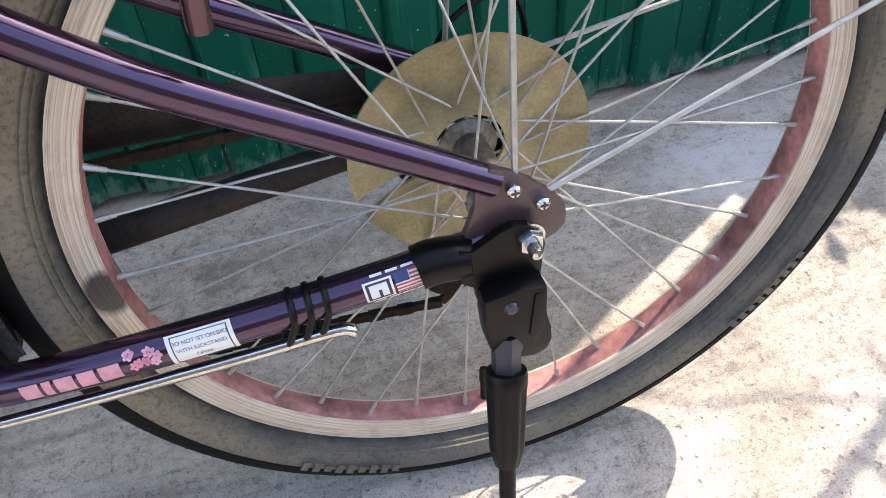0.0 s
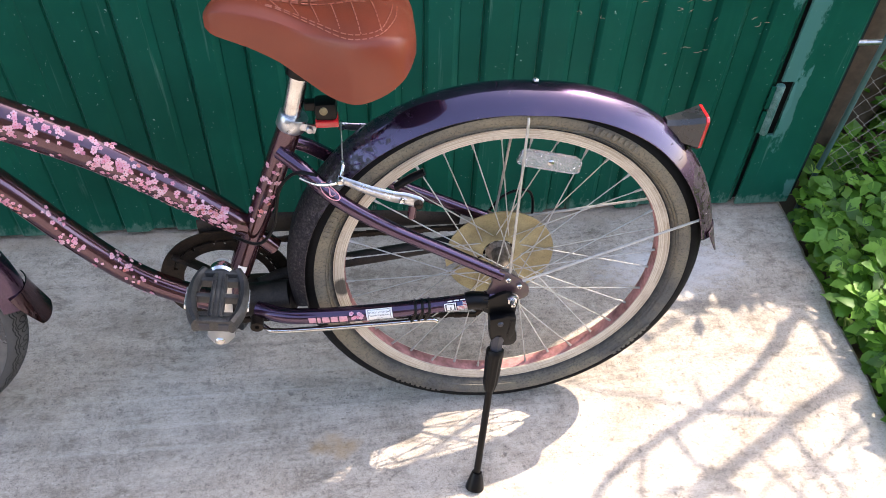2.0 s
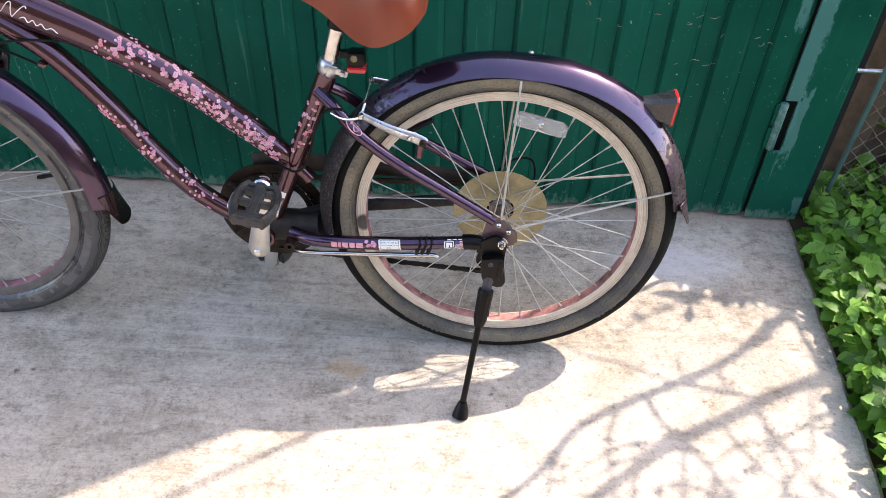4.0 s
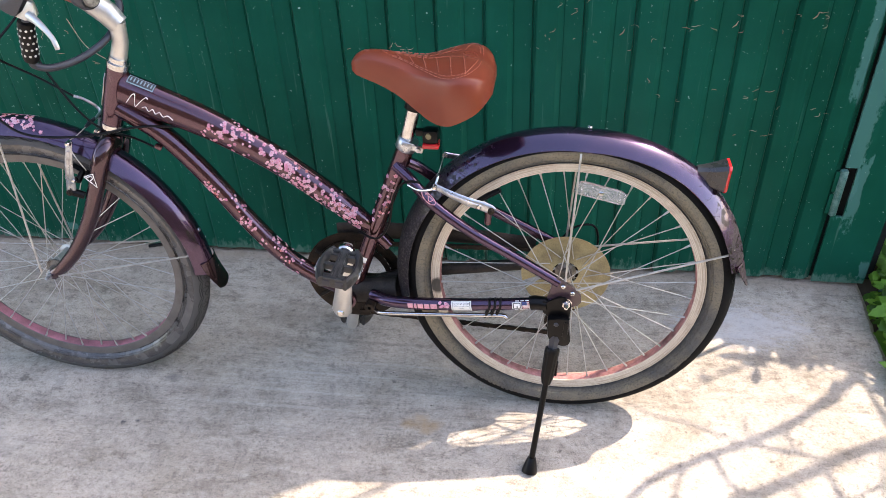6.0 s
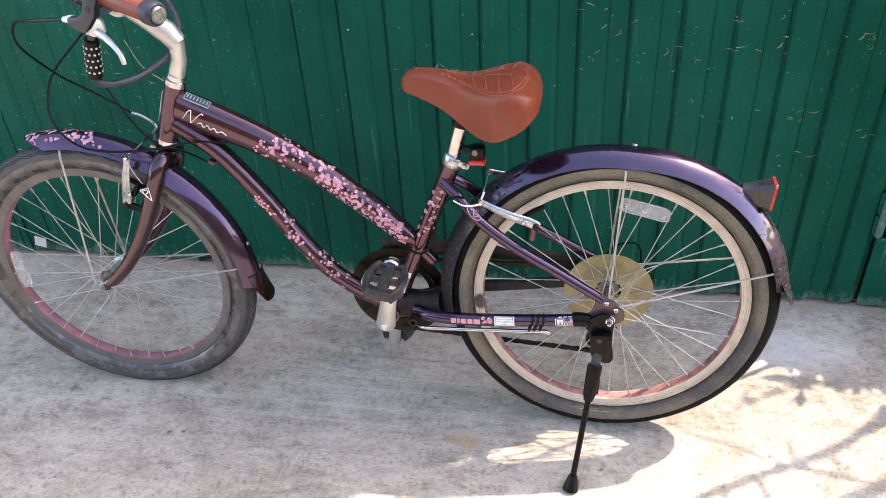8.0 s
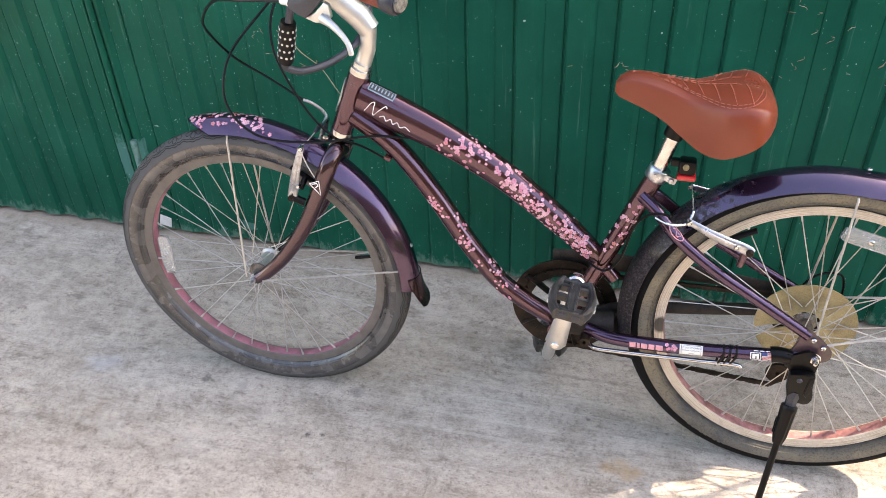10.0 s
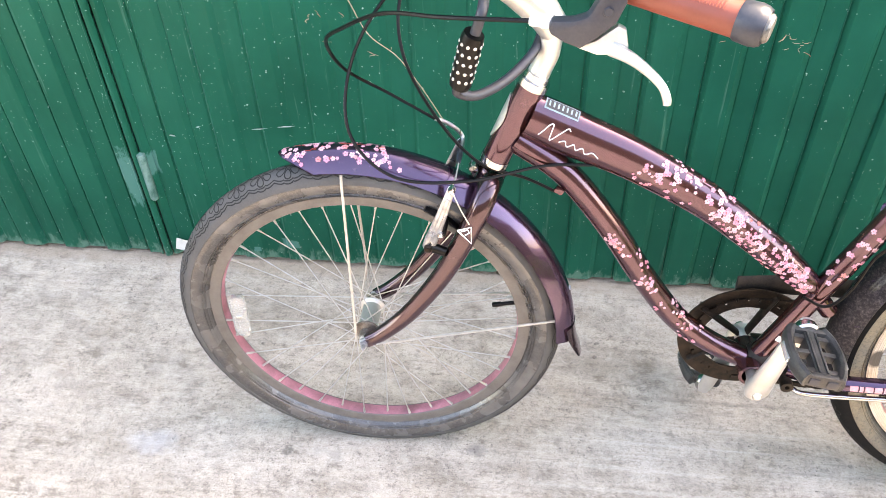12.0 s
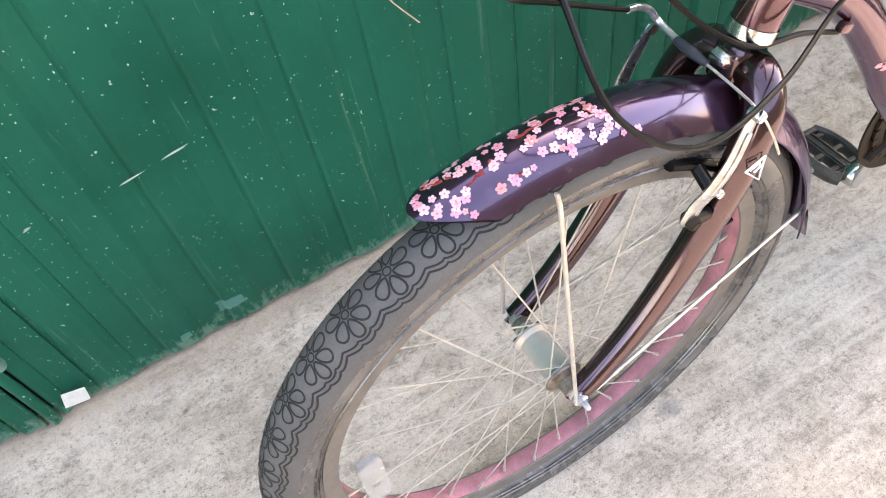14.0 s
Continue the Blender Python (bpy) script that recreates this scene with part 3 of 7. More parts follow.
def ribbed_sheet(x0, x1, phase, z0=0.012, z1=2.25):
    """A profiled steel sheet: flat ridges and troughs by turns, with sloped flanks."""
    pitch, deep, flank = 0.1057, 0.0080, 0.0060
    xs = [(x0, -deep)]
    k = math.floor((x0 - phase) / pitch) - 1
    while phase + k * pitch < x1 + pitch:
        a = phase + k * pitch
        # joints shaped shallower on this stretch so that their shade lines nearly vanish
        cut = float(np.interp(a, (-1.60, -1.50, -0.95, -0.45), (0.0034, 0.0008, 0.0010, 0.0034)))
        low = -deep if a > -0.8 or a < -1.6 else -0.0036
        for dx, dy in ((-0.0058, 0.0), (-0.0042, cut), (-0.0018, cut), (-0.0004, 0.0), (0.0036, low), (0.0050, low - 0.0006), (pitch / 2 - 0.0050, low - 0.0006), (pitch / 2 - 0.0036, low), (pitch / 2 + flank, 0.0), (pitch / 2 + flank + 0.0014, cut * 0.4), (pitch / 2 + flank + 0.0030, 0.0)):
            if x0 < a + dx < x1:
                xs.append((a + dx, dy))
        k += 1
    xs.append((x1, xs[-1][1]))
    xs[0] = (x0, xs[1][1])
    bm = bmesh.new()
    low = [bm.verts.new((x, WALL_Y + d, z0)) for x, d in xs]
    high = [bm.verts.new((x, WALL_Y + d, z1)) for x, d in xs]
    blow = [bm.verts.new((x, WALL_Y + d + 0.0012, z0)) for x, d in xs]
    bhigh = [bm.verts.new((x, WALL_Y + d + 0.0012, z1)) for x, d in xs]
    for i in range(len(xs) - 1):
        bm.faces.new((low[i], low[i + 1], high[i + 1], high[i]))
        bm.faces.new((blow[i + 1], blow[i], bhigh[i], bhigh[i + 1]))
        bm.faces.new((low[i + 1], low[i], blow[i], blow[i + 1]))
        bm.faces.new((high[i], high[i + 1], bhigh[i + 1], bhigh[i]))
    return bm


GAP_L, GAP_R = -1.650, 0.606
END = 0.731
# Unseen backdrop of dark boards, added to give the lacquer a dark reflection.
bm = bmesh.new()
for k in range(70):
    x = -7.0 + 0.2 * k
    block(bm, (x, -4.62 + 0.006 * (k % 2), 1.25), (0.194, 0.03, 2.76), 0.004)
tagged(mesh_object("backdrop_south", bm, worn("dark_boards", (0.040, 0.034, 0.027), (0.085, 0.075, 0.06), 0.8, 0.0, 4.0, 0.7), False), "dark board wall added out of view to darken reflections", "wall", kind="structure")
gate = tagged(mesh_object("door_1", moved(ribbed_sheet(GAP_L + 0.013, GAP_R - 0.0015, 0.014), GATE_LEAN), GATE, False), "dark green painted ribbed steel gate leaf", "gate", kind="structure")
tagged(mesh_object("door_2", moved(ribbed_sheet(-5.0, GAP_L - 0.013, -0.009), GATE_LEAN), GATE, False), "second dark green ribbed steel gate leaf", "gate", kind="structure")
bm = bmesh.new()
for x0, z0, z1 in ((GAP_R + 0.003, 0.010, 0.205), (GAP_R + 0.030, 0.205, 0.338), (GAP_R + 0.003, 0.338, 2.25)):
    block(bm, ((x0 + END) / 2, WALL_Y - 0.009, (z0 + z1) / 2), (END - x0, 0.006, z1 - z0))
sweep(bm, [(END - 0.004, WALL_Y - 0.0085, 0.010), (END - 0.004, WALL_Y - 0.0085, 2.25)], 0.0042, 10)
tagged(mesh_object("trim", moved(bm, GATE_LEAN), POST_PAINT, False), "flat green steel gate frame beside the leaf", "gate frame", kind="structure")
# Near-black backing: the shade seen through the gate's gaps, put into its colour.
bm = bmesh.new()
block(bm, (-2.12, WALL_Y + 0.06, 1.125), (5.76, 0.08, 2.25))
tagged(mesh_object("gap_backing", moved(bm, GATE_LEAN), DARK, False), "near-black backing that stands for the shade behind the sheets", "wall", kind="structure")

# ---- the bicycle ----
AXLE = 0.317
bicycle = empty("bicycle", "plum-brown step-through cruiser bicycle with pink blossom prints on its kickstand", "bicycle",
                Matrix.Translation((-0.004, 0.0353, 0.0005)) @ pose(0, 0, 0, -7.4, 0, 0))
UP = Matrix.Translation((0, 0, AXLE))
HEAD_HIGH, HEAD_LOW = Vector((-0.8135, 0, 0.4165)), Vector((-0.855, 0, 0.316))


def turned(degrees):
    """The fork and bar turned about the steering axis."""
    return Matrix.Translation(HEAD_LOW) @ Matrix.Rotation(radians(degrees), 4, (HEAD_HIGH - HEAD_LOW).normalized()) @ Matrix.Translation(-HEAD_LOW)


STEER = turned(4.0)
BARS = UP @ STEER
FRONT = UP @ Matrix(((1, 0, 0, 0), (0, 1, -0.048, 0), (0, 0, 1, 0), (0, 0, 0, 1))) @ turned(2.0)
LEANED = Matrix(((1, 0, 0, 0), (0, 1, -0.058, 0), (0, 0, 1.045, 0), (0, 0, 0, 1)))
UPPER = UP @ LEANED


def bike(name, bm, material, parent=None, label="", at=None, smooth=True):
    """A part of the bicycle, built in the frame's plane with the rear axle at 0."""
    return part(name, moved(bm, at or UPPER), material, parent or bicycle, label, smooth)


def mirror(points):
    return [(x, -y, z) for x, y, z in points]


def both(points):
    return points, mirror(points)


# frame
TOP = [(-0.815, 0, 0.377), (-0.761, 0, 0.3545), (-0.668, 0, 0.3147), (-0.5674, 0, 0.2586), (-0.4998, 0, 0.2103), (-0.444, 0, 0.1663), (-0.398, 0, 0.126), (-0.380, 0, 0.107), (-0.347, 0, 0.069)]
TOP_TALL = [0.0330, 0.0332, 0.0295, 0.0265, 0.0248, 0.0236, 0.0200, 0.0140, 0.0130]
DOWN = [(-0.832, 0, 0.342), (-0.760, 0, 0.290), (-0.692, 0, 0.207), (-0.632, 0, 0.117), (-0.570, 0, 0.037), (-0.510, 0, -0.010), (-0.440, 0, -0.046)]
SEAT = [(-0.296, 0, 0.290), (-0.432, 0, -0.040)]
BB = (-0.440, 0, -0.047)
frame_ob = bike("frame", lathe(bmesh.new(), [(0.021, -0.036), (0.021, 0.036), (0.016, 0.036), (0.016, -0.036)], steps=28, centre=BB), PAINT, None, "plum lacquered frame with worn, dusty paint")
bm = tube(TOP, TOP_TALL, 32, 10)
for v in bm.verts:
    # deeper than it is wide towards the head
    v.co.y *= float(np.interp(v.co.x, (-0.82, -0.66, -0.44, -0.34), (0.74, 0.80, 0.92, 1.0)))
bike("top_tube", bm, PAINT, frame_ob)
bike("down_tube", tube(DOWN, [0.0192, 0.0192, 0.0175], 22, 10), PAINT, frame_ob)
bike("seat_tube", tube(SEAT, 0.0165, 20), PAINT, frame_ob)
hw = (HEAD_HIGH - HEAD_LOW).normalized()
bike("head_tube", tube([HEAD_LOW - hw * 0.004, HEAD_HIGH + hw * 0.002], 0.0195, 22), PAINT, frame_ob)
for a, b, r in ((HEAD_HIGH + hw * 0.002, HEAD_HIGH + hw * 0.012, 0.0205), (HEAD_HIGH + hw * 0.012, HEAD_HIGH + hw * 0.022, 0.0175), (HEAD_LOW - hw * 0.004, HEAD_LOW - hw * 0.014, 0.0205)):
    bike("headset_cup", sweep(bmesh.new(), [a, b], r, 22), CHROME, frame_ob, "chromed headset cup")

bm = bmesh.new()
rows = [[bm.verts.new(HEAD_LOW + (HEAD_HIGH - HEAD_LOW) * f + (Matrix.Rotation(a, 3, hw) @ Vector((-hw.z, 0, hw.x))) * 0.0203) for a in np.linspace(-0.75, 0.75, 9) * math.sin(math.pi * (0.08 + 0.84 * f2))] for f, f2 in ((0.22 + 0.06 * k, k / 10) for k in range(11))]
for ra, rb in zip(rows, rows[1:]):
    for k in range(8):
        bm.faces.new((ra[k], ra[k + 1], rb[k + 1], rb[k]))
bmesh.ops.recalc_face_normals(bm, faces=bm.faces)
bmesh.ops.solidify(bm, geom=bm.faces[:], thickness=-0.0012)
bike("head_badge", bm, CREAM_ALU, frame_ob, "pale metal badge on the front of the head tube")
bike("stay_yoke", tube([(-0.445, 0, -0.044), (-0.425, 0, -0.043), (-0.345, 0, -0.037), (-0.336, 0, -0.036)], [0.022, 0.027, 0.0265, 0.023], 24, flat=1.0), GRIMY, frame_ob, "thick grimy yoke behind the bottom bracket")
CHAINSTAY = [(-0.385, -0.026, -0.036), (-0.345, -0.046, -0.034), (-0.285, -0.058, -0.027), (-0.190, -0.064, -0.018), (-0.090, -0.068, -0.006), (-0.020, -0.068, 0.004)]
SEATSTAY = [(-0.318, -0.012, 0.250), (-0.290, -0.028, 0.232), (-0.250, -0.045, 0.194), (-0.183, -0.054, 0.146), (-0.095, -0.060, 0.095), (-0.012, -0.066, 0.047)]
# Same lacquer as the tubes; these stays' dim purple reflections are in the colour.
for line, skin in zip(both(CHAINSTAY), (REFLECTION_PAINT, GRIMY)):
    bike("chainstay", tube(line, [0.0125, 0.0125, 0.0115], 16, 8), skin, frame_ob, "" if skin == REFLECTION_PAINT else "grimy dark chainstay beside the chain")
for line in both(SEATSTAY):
    bike("seat_stay", tube(line, [0.0105, 0.0105, 0.0095], 16, 8), REFLECTION_PAINT, frame_ob)
DROPOUT = [(-0.0257, 0.0516), (-0.0156, 0.0606), (-0.004, 0.0545), (0.0081, 0.0460), (0.0224, 0.0330), (0.0300, 0.0230), (0.0314, 0.0150), (0.0309, 0.0069), (0.0256, 0.0007), (0.0150, -0.0040), (-0.010, -0.0060), (-0.0336, 0.0020), (-0.0330, 0.0160), (-0.0302, 0.0234), (-0.0260, 0.0368)]
for y in (-0.0715, 0.0655):
    bike("dropout", plate(DROPOUT, y, y + 0.006, 0.0008), DIRTY_PAINT, frame_ob, "brown, grimy dropout plate")
for x, z, y in ((-0.004, 0.045, -0.0745), (0.014, 0.031, -0.0745)):
    b = bike("stay_screw", lathe(bmesh.new(), [(0.0, -0.004), (0.003, -0.004), (0.0045, -0.0025), (0.0045, 0.003), (0, 0.003)], steps=16, centre=(x, y, z), closed=False), CHROME, frame_ob, "small cross-head screw")
    # Black bars on the head stand for the shade in its cross slot.
    bm = bmesh.new()
    block(bm, (x, y - 0.0042, z), (0.0050, 0.0005, 0.0010))
    block(bm, (x, y - 0.0042, z), (0.0010, 0.0006, 0.0050))
    bike("slot_shade", bm, INK, b)


# wheels
REAR_SIZE = Matrix.Diagonal((1.012, 1.0, 1.012, 1.0))


def wheel(centre, rear, at, label, wall, rim_side, tread):
    """Hub, spokes, rim, tyre and what is fixed to them."""
    c = Vector(centre)
    w = 0.034 if rear else 0.030
    hub = bike("wheel", lathe(bmesh.new(), [(0.006, -w - 0.026), (0.009, -w - 0.024), (0.009, -w - 0.006), (0.019, -w - 0.002), (0.021, -w), (0.021, -w + 0.003), (0.013 if rear else 0.0165, -w + 0.007), (0.0125 if rear else 0.0160, w - 0.007), (0.021, w - 0.003), (0.021, w), (0.012, w + 0.004), (0.009, w + 0.024), (0.006, w + 0.026)], steps=40, centre=c, closed=False), HUB_STEEL if rear else CREAM_ALU, None, label, at)
    for s in () if rear else (-1, 1):
        bm = lathe(bmesh.new(), [(0.0085, s * (w + 0.022)), (0.0105, s * (w + 0.020)), (0.0110, s * (w + 0.006)), (0.0205, s * (w + 0.0025)), (0.0216, s * (w + 0.0005)), (0.0216, s * (w - 0.0005)), (0.0085, s * (w + 0.001))], steps=32, centre=c)
        bmesh.ops.recalc_face_normals(bm, faces=bm.faces)
        bike("hub_flange", bm, HUB_STEEL, hub, "rusty steel end of the hub", at)
    for s in (-1, 1):
        y = s * (0.0875 if rear else 0.062)
        lift = Vector((0.002, 0, 0.009)) if rear and s == -1 else Vector()
        bm = lathe(bmesh.new(), [(0.0, s * 0.012), (0.0035, s * 0.0105), (0.0045, s * 0.007), (0.0045, 0), (0.0, 0)], steps=12, centre=c + lift + Vector((0, y + s * 0.004, 0)), closed=False)
        lathe(bm, [(0.0, s * 0.008), (0.0075, s * 0.008), (0.0085, s * 0.006), (0.0085, 0), (0.0, 0)], steps=6, centre=c + lift + Vector((0, y - s * 0.003, 0)), closed=False)
        lathe(bm, [(0.0045, s * 0.002), (0.0105, s * 0.0015), (0.0105, -s * 0.0015), (0.0045, -s * 0.0015)], steps=24, centre=c + lift + Vector((0, y - s * 0.003, 0)))
        bmesh.ops.recalc_face_normals(bm, faces=bm.faces)
        bike("axle_nut", bm if rear else moved(bm, Matrix.Translation(c) @ Matrix.Diagonal((0.8, 0.97, 0.8, 1)) @ Matrix.Translation(-c)), CHROME if rear else ALU, hub, "domed axle nut", at)
    # rim: side walls and the coloured well between them
    bm = lathe(bmesh.new(), [(0.2462, -0.0118), (0.2470, -0.0128), (0.2600, -0.0140), (0.2634, -0.0146), (0.2634, -0.0110), (0.2462, -0.0105)], steps=120, centre=c)
    lathe(bm, [(0.2462, 0.0118), (0.2462, 0.0105), (0.2634, 0.0110), (0.2634, 0.0146), (0.2600, 0.0140), (0.2470, 0.0128)], steps=120, centre=c)
    bmesh.ops.recalc_face_normals(bm, faces=bm.faces)
    rim = bike("rim", bm, rim_side, hub, "pale brake tracks of the rim", at)
    bm = lathe(bmesh.new(), [(0.2475, -0.0112), (0.2462, -0.0104), (0.2450, -0.006), (0.2446, 0.0), (0.2450, 0.006), (0.2462, 0.0104), (0.2475, 0.0112), (0.2520, 0.008), (0.2520, -0.008)], steps=120, centre=c)
    bmesh.ops.recalc_face_normals(bm, faces=bm.faces)
    bike("rim_well", bm, RIM_PINK if rear else RIM_ROSE, hub, "faded pink inner face of the rim", at)
    # tyre
    rc, b, h = 0.2885, 0.0262, 0.0268

    def section(a0, a1, n, grow=0.0):
        return [(rc + (h + grow) * math.cos(a), (b + grow) * math.sin(a)) for a in (radians(a0 + (a1 - a0) * k / n) for k in range(n + 1))]
    loop = [(0.2600, -0.0135)] + section(-150, -48, 9) + section(48, 150, 9) + [(0.2600, 0.0135)]
    bm = lathe(bmesh.new(), loop, steps=140, centre=c)
    bmesh.ops.recalc_face_normals(bm, faces=bm.faces)
    tyre = bike("tyre", bm, wall, hub, "dusty balloon tyre with a pale sidewall", at)
    loop = section(-82, 82, 20, 0.0010) + [(rc, 0.02), (rc, -0.02)]
    bm = lathe(bmesh.new(), loop, steps=140, centre=c)
    bmesh.ops.recalc_face_normals(bm, faces=bm.faces)
    bike("tread", bm, tread, tyre, "black rubber tread", at)
    # bead line and raised lettering as plain bars
    bm = bmesh.new()
    for r, y in ((0.2695, -0.0205), (0.2735, -0.0232)):
        lathe(bm, [(r - 0.0006, y + 0.0006), (r, y - 0.0008), (r + 0.0008, y + 0.0004)], steps=120, centre=c)
    bike("bead_line", bm, wall, tyre, "", at)

    def on_tread(turn, across, lift):
        a = across / 0.0270
        r = rc + (h + 0.001 + lift) * math.cos(a)
        return Vector((c.x + r * math.sin(turn), c.y + (b + 0.001 + lift) * math.sin(a), c.z + r * math.cos(turn)))

    def ribbon(bm, uv, width):
        """A flat line on the tread through points of (length along, across)."""
        left, right = [], []
        for i, (u, v) in enumerate(uv):
            pu, pv = uv[max(i - 1, 0)]
            qu, qv = uv[min(i + 1, len(uv) - 1)]
            d = Vector((qu - pu, qv - pv))
            d = d.normalized() if d.length > 1e-9 else Vector((1, 0))
            n = Vector((-d.y, d.x)) * width / 2
            left.append(bm.verts.new(on_tread((u + n.x) / 0.316, v + n.y, 0.0004)))
            right.append(bm.verts.new(on_tread((u - n.x) / 0.316, v - n.y, 0.0004)))
        for i in range(len(uv) - 1):
            bm.faces.new((left[i], left[i + 1], right[i + 1], right[i]))

    bm = bmesh.new()
    pitch = 2 * math.pi * 0.316 / 43
    for i in range(43):
        u0 = i * pitch
        # a daisy with six round petals and its eye, in a double scalloped outline on either shoulder
        for k in range(7):
            a = 2 * math.pi * (k + 0.25) / 7
            uv = []
            for j in range(17):
                q = 2 * math.pi * j / 16
                rr = 0.0134 + 0.0080 * math.cos(q)
                tt = (0.0050 + 0.0018 * math.cos(q)) * math.sin(q)
                uv.append((u0 + rr * math.cos(a) - tt * math.sin(a), rr * math.sin(a) + tt * math.cos(a)))
            ribbon(bm, uv, 0.0018)
        ribbon(bm, [(u0 + 0.0036 * math.cos(q), 0.0036 * math.sin(q)) for q in (2 * math.pi * j / 10 for j in range(11))], 0.0015)
        for s in () if rear else (-1, 1):
            for base, swell, width in ((0.0182, 0.0058, 0.0017), (0.0222, 0.0062, 0.0018)):
                line = []
                for j in range(25):
                    q = j / 24 - 0.5
                    three = abs(math.cos(3 * math.pi * q)) ** 0.6
                    line.append((u0 + pitch * q, s * (base + swell * math.cos(math.pi * q) ** 0.8 * (0.62 + 0.38 * three))))
                ribbon(bm, line, width)
    bmesh.ops.recalc_face_normals(bm, faces=bm.faces)
    tagged(bike("tread_pattern", bm, GROOVE, tyre, "daisy pattern cut into the tread", at), kind="stuff")
    bm = bmesh.new()
    for start in (20, 118, 200, 290):
        for k in range(9):
            a = radians(start + k * 2.0)
            rr = 0.286
            block(bm, (c.x + rr * math.sin(a), -0.0268, c.z + rr * math.cos(a)), (0.006, 0.0012, 0.009 if k % 3 else 0.0065), 0, Matrix.Rotation(a, 4, "Y"))
    tagged(bike("raised_mark", bm, wall, tyre, "raised marks on the sidewall", at), kind="stuff")
    # spokes
    meshes = []
    for s in (-1, 1):
        for lead in (-1, 1):
            a = radians(62 * lead)
            p = Vector((0.020 * math.sin(a), s * (w - 0.001), 0.020 * math.cos(a)))
            q = Vector((0, s * 0.0030, 0.2440))
            bm = sweep(bmesh.new(), [p, q], 0.00100, 6, caps=False)
            sweep(bm, [p + (q - p) * 0.950, p + (q - p) * 0.985, q + (q - p).normalized() * 0.002], [0.0017, 0.0021, 0.0024], 6)
            me = bpy.data.meshes.new("spoke")
            bm.to_mesh(me)
            bm.free()
            me.materials.append(STEEL)
            meshes.append(me)
    for k in range(36):
        ob = new("spoke", meshes[(k % 2) * 2 + (k // 2) % 2])
        ob.parent = hub
        ob.matrix_local = at @ Matrix.Translation(c) @ Matrix.Rotation(radians(10 * k + (6.3 if rear else 7)), 4, "Y")
    return hub, c


def spoke_reflector(hub, c, turn, at):
    bm = bmesh.new()
    outline = [(-0.047, -0.010), (-0.036, -0.0135), (0.036, -0.0135), (0.047, -0.010), (0.045, 0.008), (0.036, 0.0125), (-0.036, 0.0125), (-0.045, 0.008)]
    m = Matrix.Translation(c) @ Matrix.Rotation(radians(turn), 4, "Y") @ Matrix.Translation((0, 0, 0.216))
    ob = bike("reflector", moved(plate(outline, -0.022, -0.013, 0.0015), m), CLEAR, hub, "clear plastic spoke reflector", at)
    bm = lathe(bmesh.new(), [(0, -0.0245), (0.0035, -0.024), (0.005, -0.0225), (0.005, -0.021), (0, -0.021)], steps=14, closed=False)
    bike("screw", moved(bm, m), CHROME, ob, "", at)


rear_wheel, RC = wheel((0.0012, 0.003, 0.0035), True, UP @ REAR_SIZE, "rear wheel with steel spokes and a silver hub", GUM, RIM_CREAM, TREAD)
spoke_reflector(rear_wheel, RC, 14, UP @ REAR_SIZE)
front_wheel, FC = wheel((-1.0617, -0.006, -0.004), False, FRONT, "front wheel with steel spokes and a silver hub", GREYWALL, RIM_GREY, DUSTY_TREAD)
spoke_reflector(front_wheel, FC, -88, FRONT)
for hub, c, a, at in ((front_wheel, FC, 78, FRONT), (rear_wheel, RC, 182, UP @ REAR_SIZE)):
    bm = bmesh.new()
    m = Matrix.Translation(c) @ Matrix.Rotation(radians(a), 4, "Y")
    sweep(bm, [(0, 0, 0.246), (0, 0, 0.212)], [0.0036, 0.0033], 10)
    sweep(bm, [(0, 0, 0.222), (0, 0, 0.208)], [0.0042, 0.0040], 10)
    bike("valve", moved(bm, m), BLACK, hub, "rubber tyre valve with its cap", at)
# spoke guard and sprockets on the drive side
bm = bmesh.new()
prof = [(0.026, 0.036), (0.060, 0.040), (0.080, 0.035), (0.088, 0.031), (0.088, 0.033), (0.080, 0.038), (0.060, 0.043), (0.026, 0.039)]
lathe(bm, prof, -104, 246, 60, RC + Vector((0, -0.008, 0)))
bike("spoke_guard", bm, DISC, rear_wheel, "yellowed plastic spoke guard disc with a chipped edge", UP)
for k, r in enumerate((0.056, 0.050, 0.044, 0.038, 0.033, 0.028, 0.024)):
    bm = lathe(bmesh.new(), [(0.016, 0.047 + k * 0.0038), (r, 0.047 + k * 0.0038), (r, 0.049 + k * 0.0038), (0.016, 0.049 + k * 0.0038)], steps=36, centre=RC)
    bmesh.ops.recalc_face_normals(bm, faces=bm.faces)
    bike("sprocket", bm, GREASE, rear_wheel, "greasy dark sprocket", UP)


# mudguards
FRONT_SKIRT, FRONT_HALF = 0.028, 0.0345


def rear_set(turn):
    """How far the bent rear guard stands off its arc and out of the wheel's plane."""
    k = (-99, -70, -40, -10, 5, 25, 41, 60, 75, 90)
    return float(np.interp(turn, k, (0.003, 0.006, 0.005, 0.000, -0.002, 0.005, 0.009, 0.009, 0.006, 0.004))), float(np.interp(turn, k, (0.004, 0.008, 0.009, 0.009, 0.008, 0.008, 0.010, 0.007, 0.002, -0.004)))


def front_set(turn):
    """The front guard stands off its arc a little and nearer the gate at its tip."""
    return float(np.interp(turn, (-18, 10, 60, 92), (0.009, 0.009, 0.004, 0.005))), float(np.interp(turn, (-18, 10, 92), (0.008, 0.003, -0.006)))


def straight(turn):
    return 0.0, 0.0


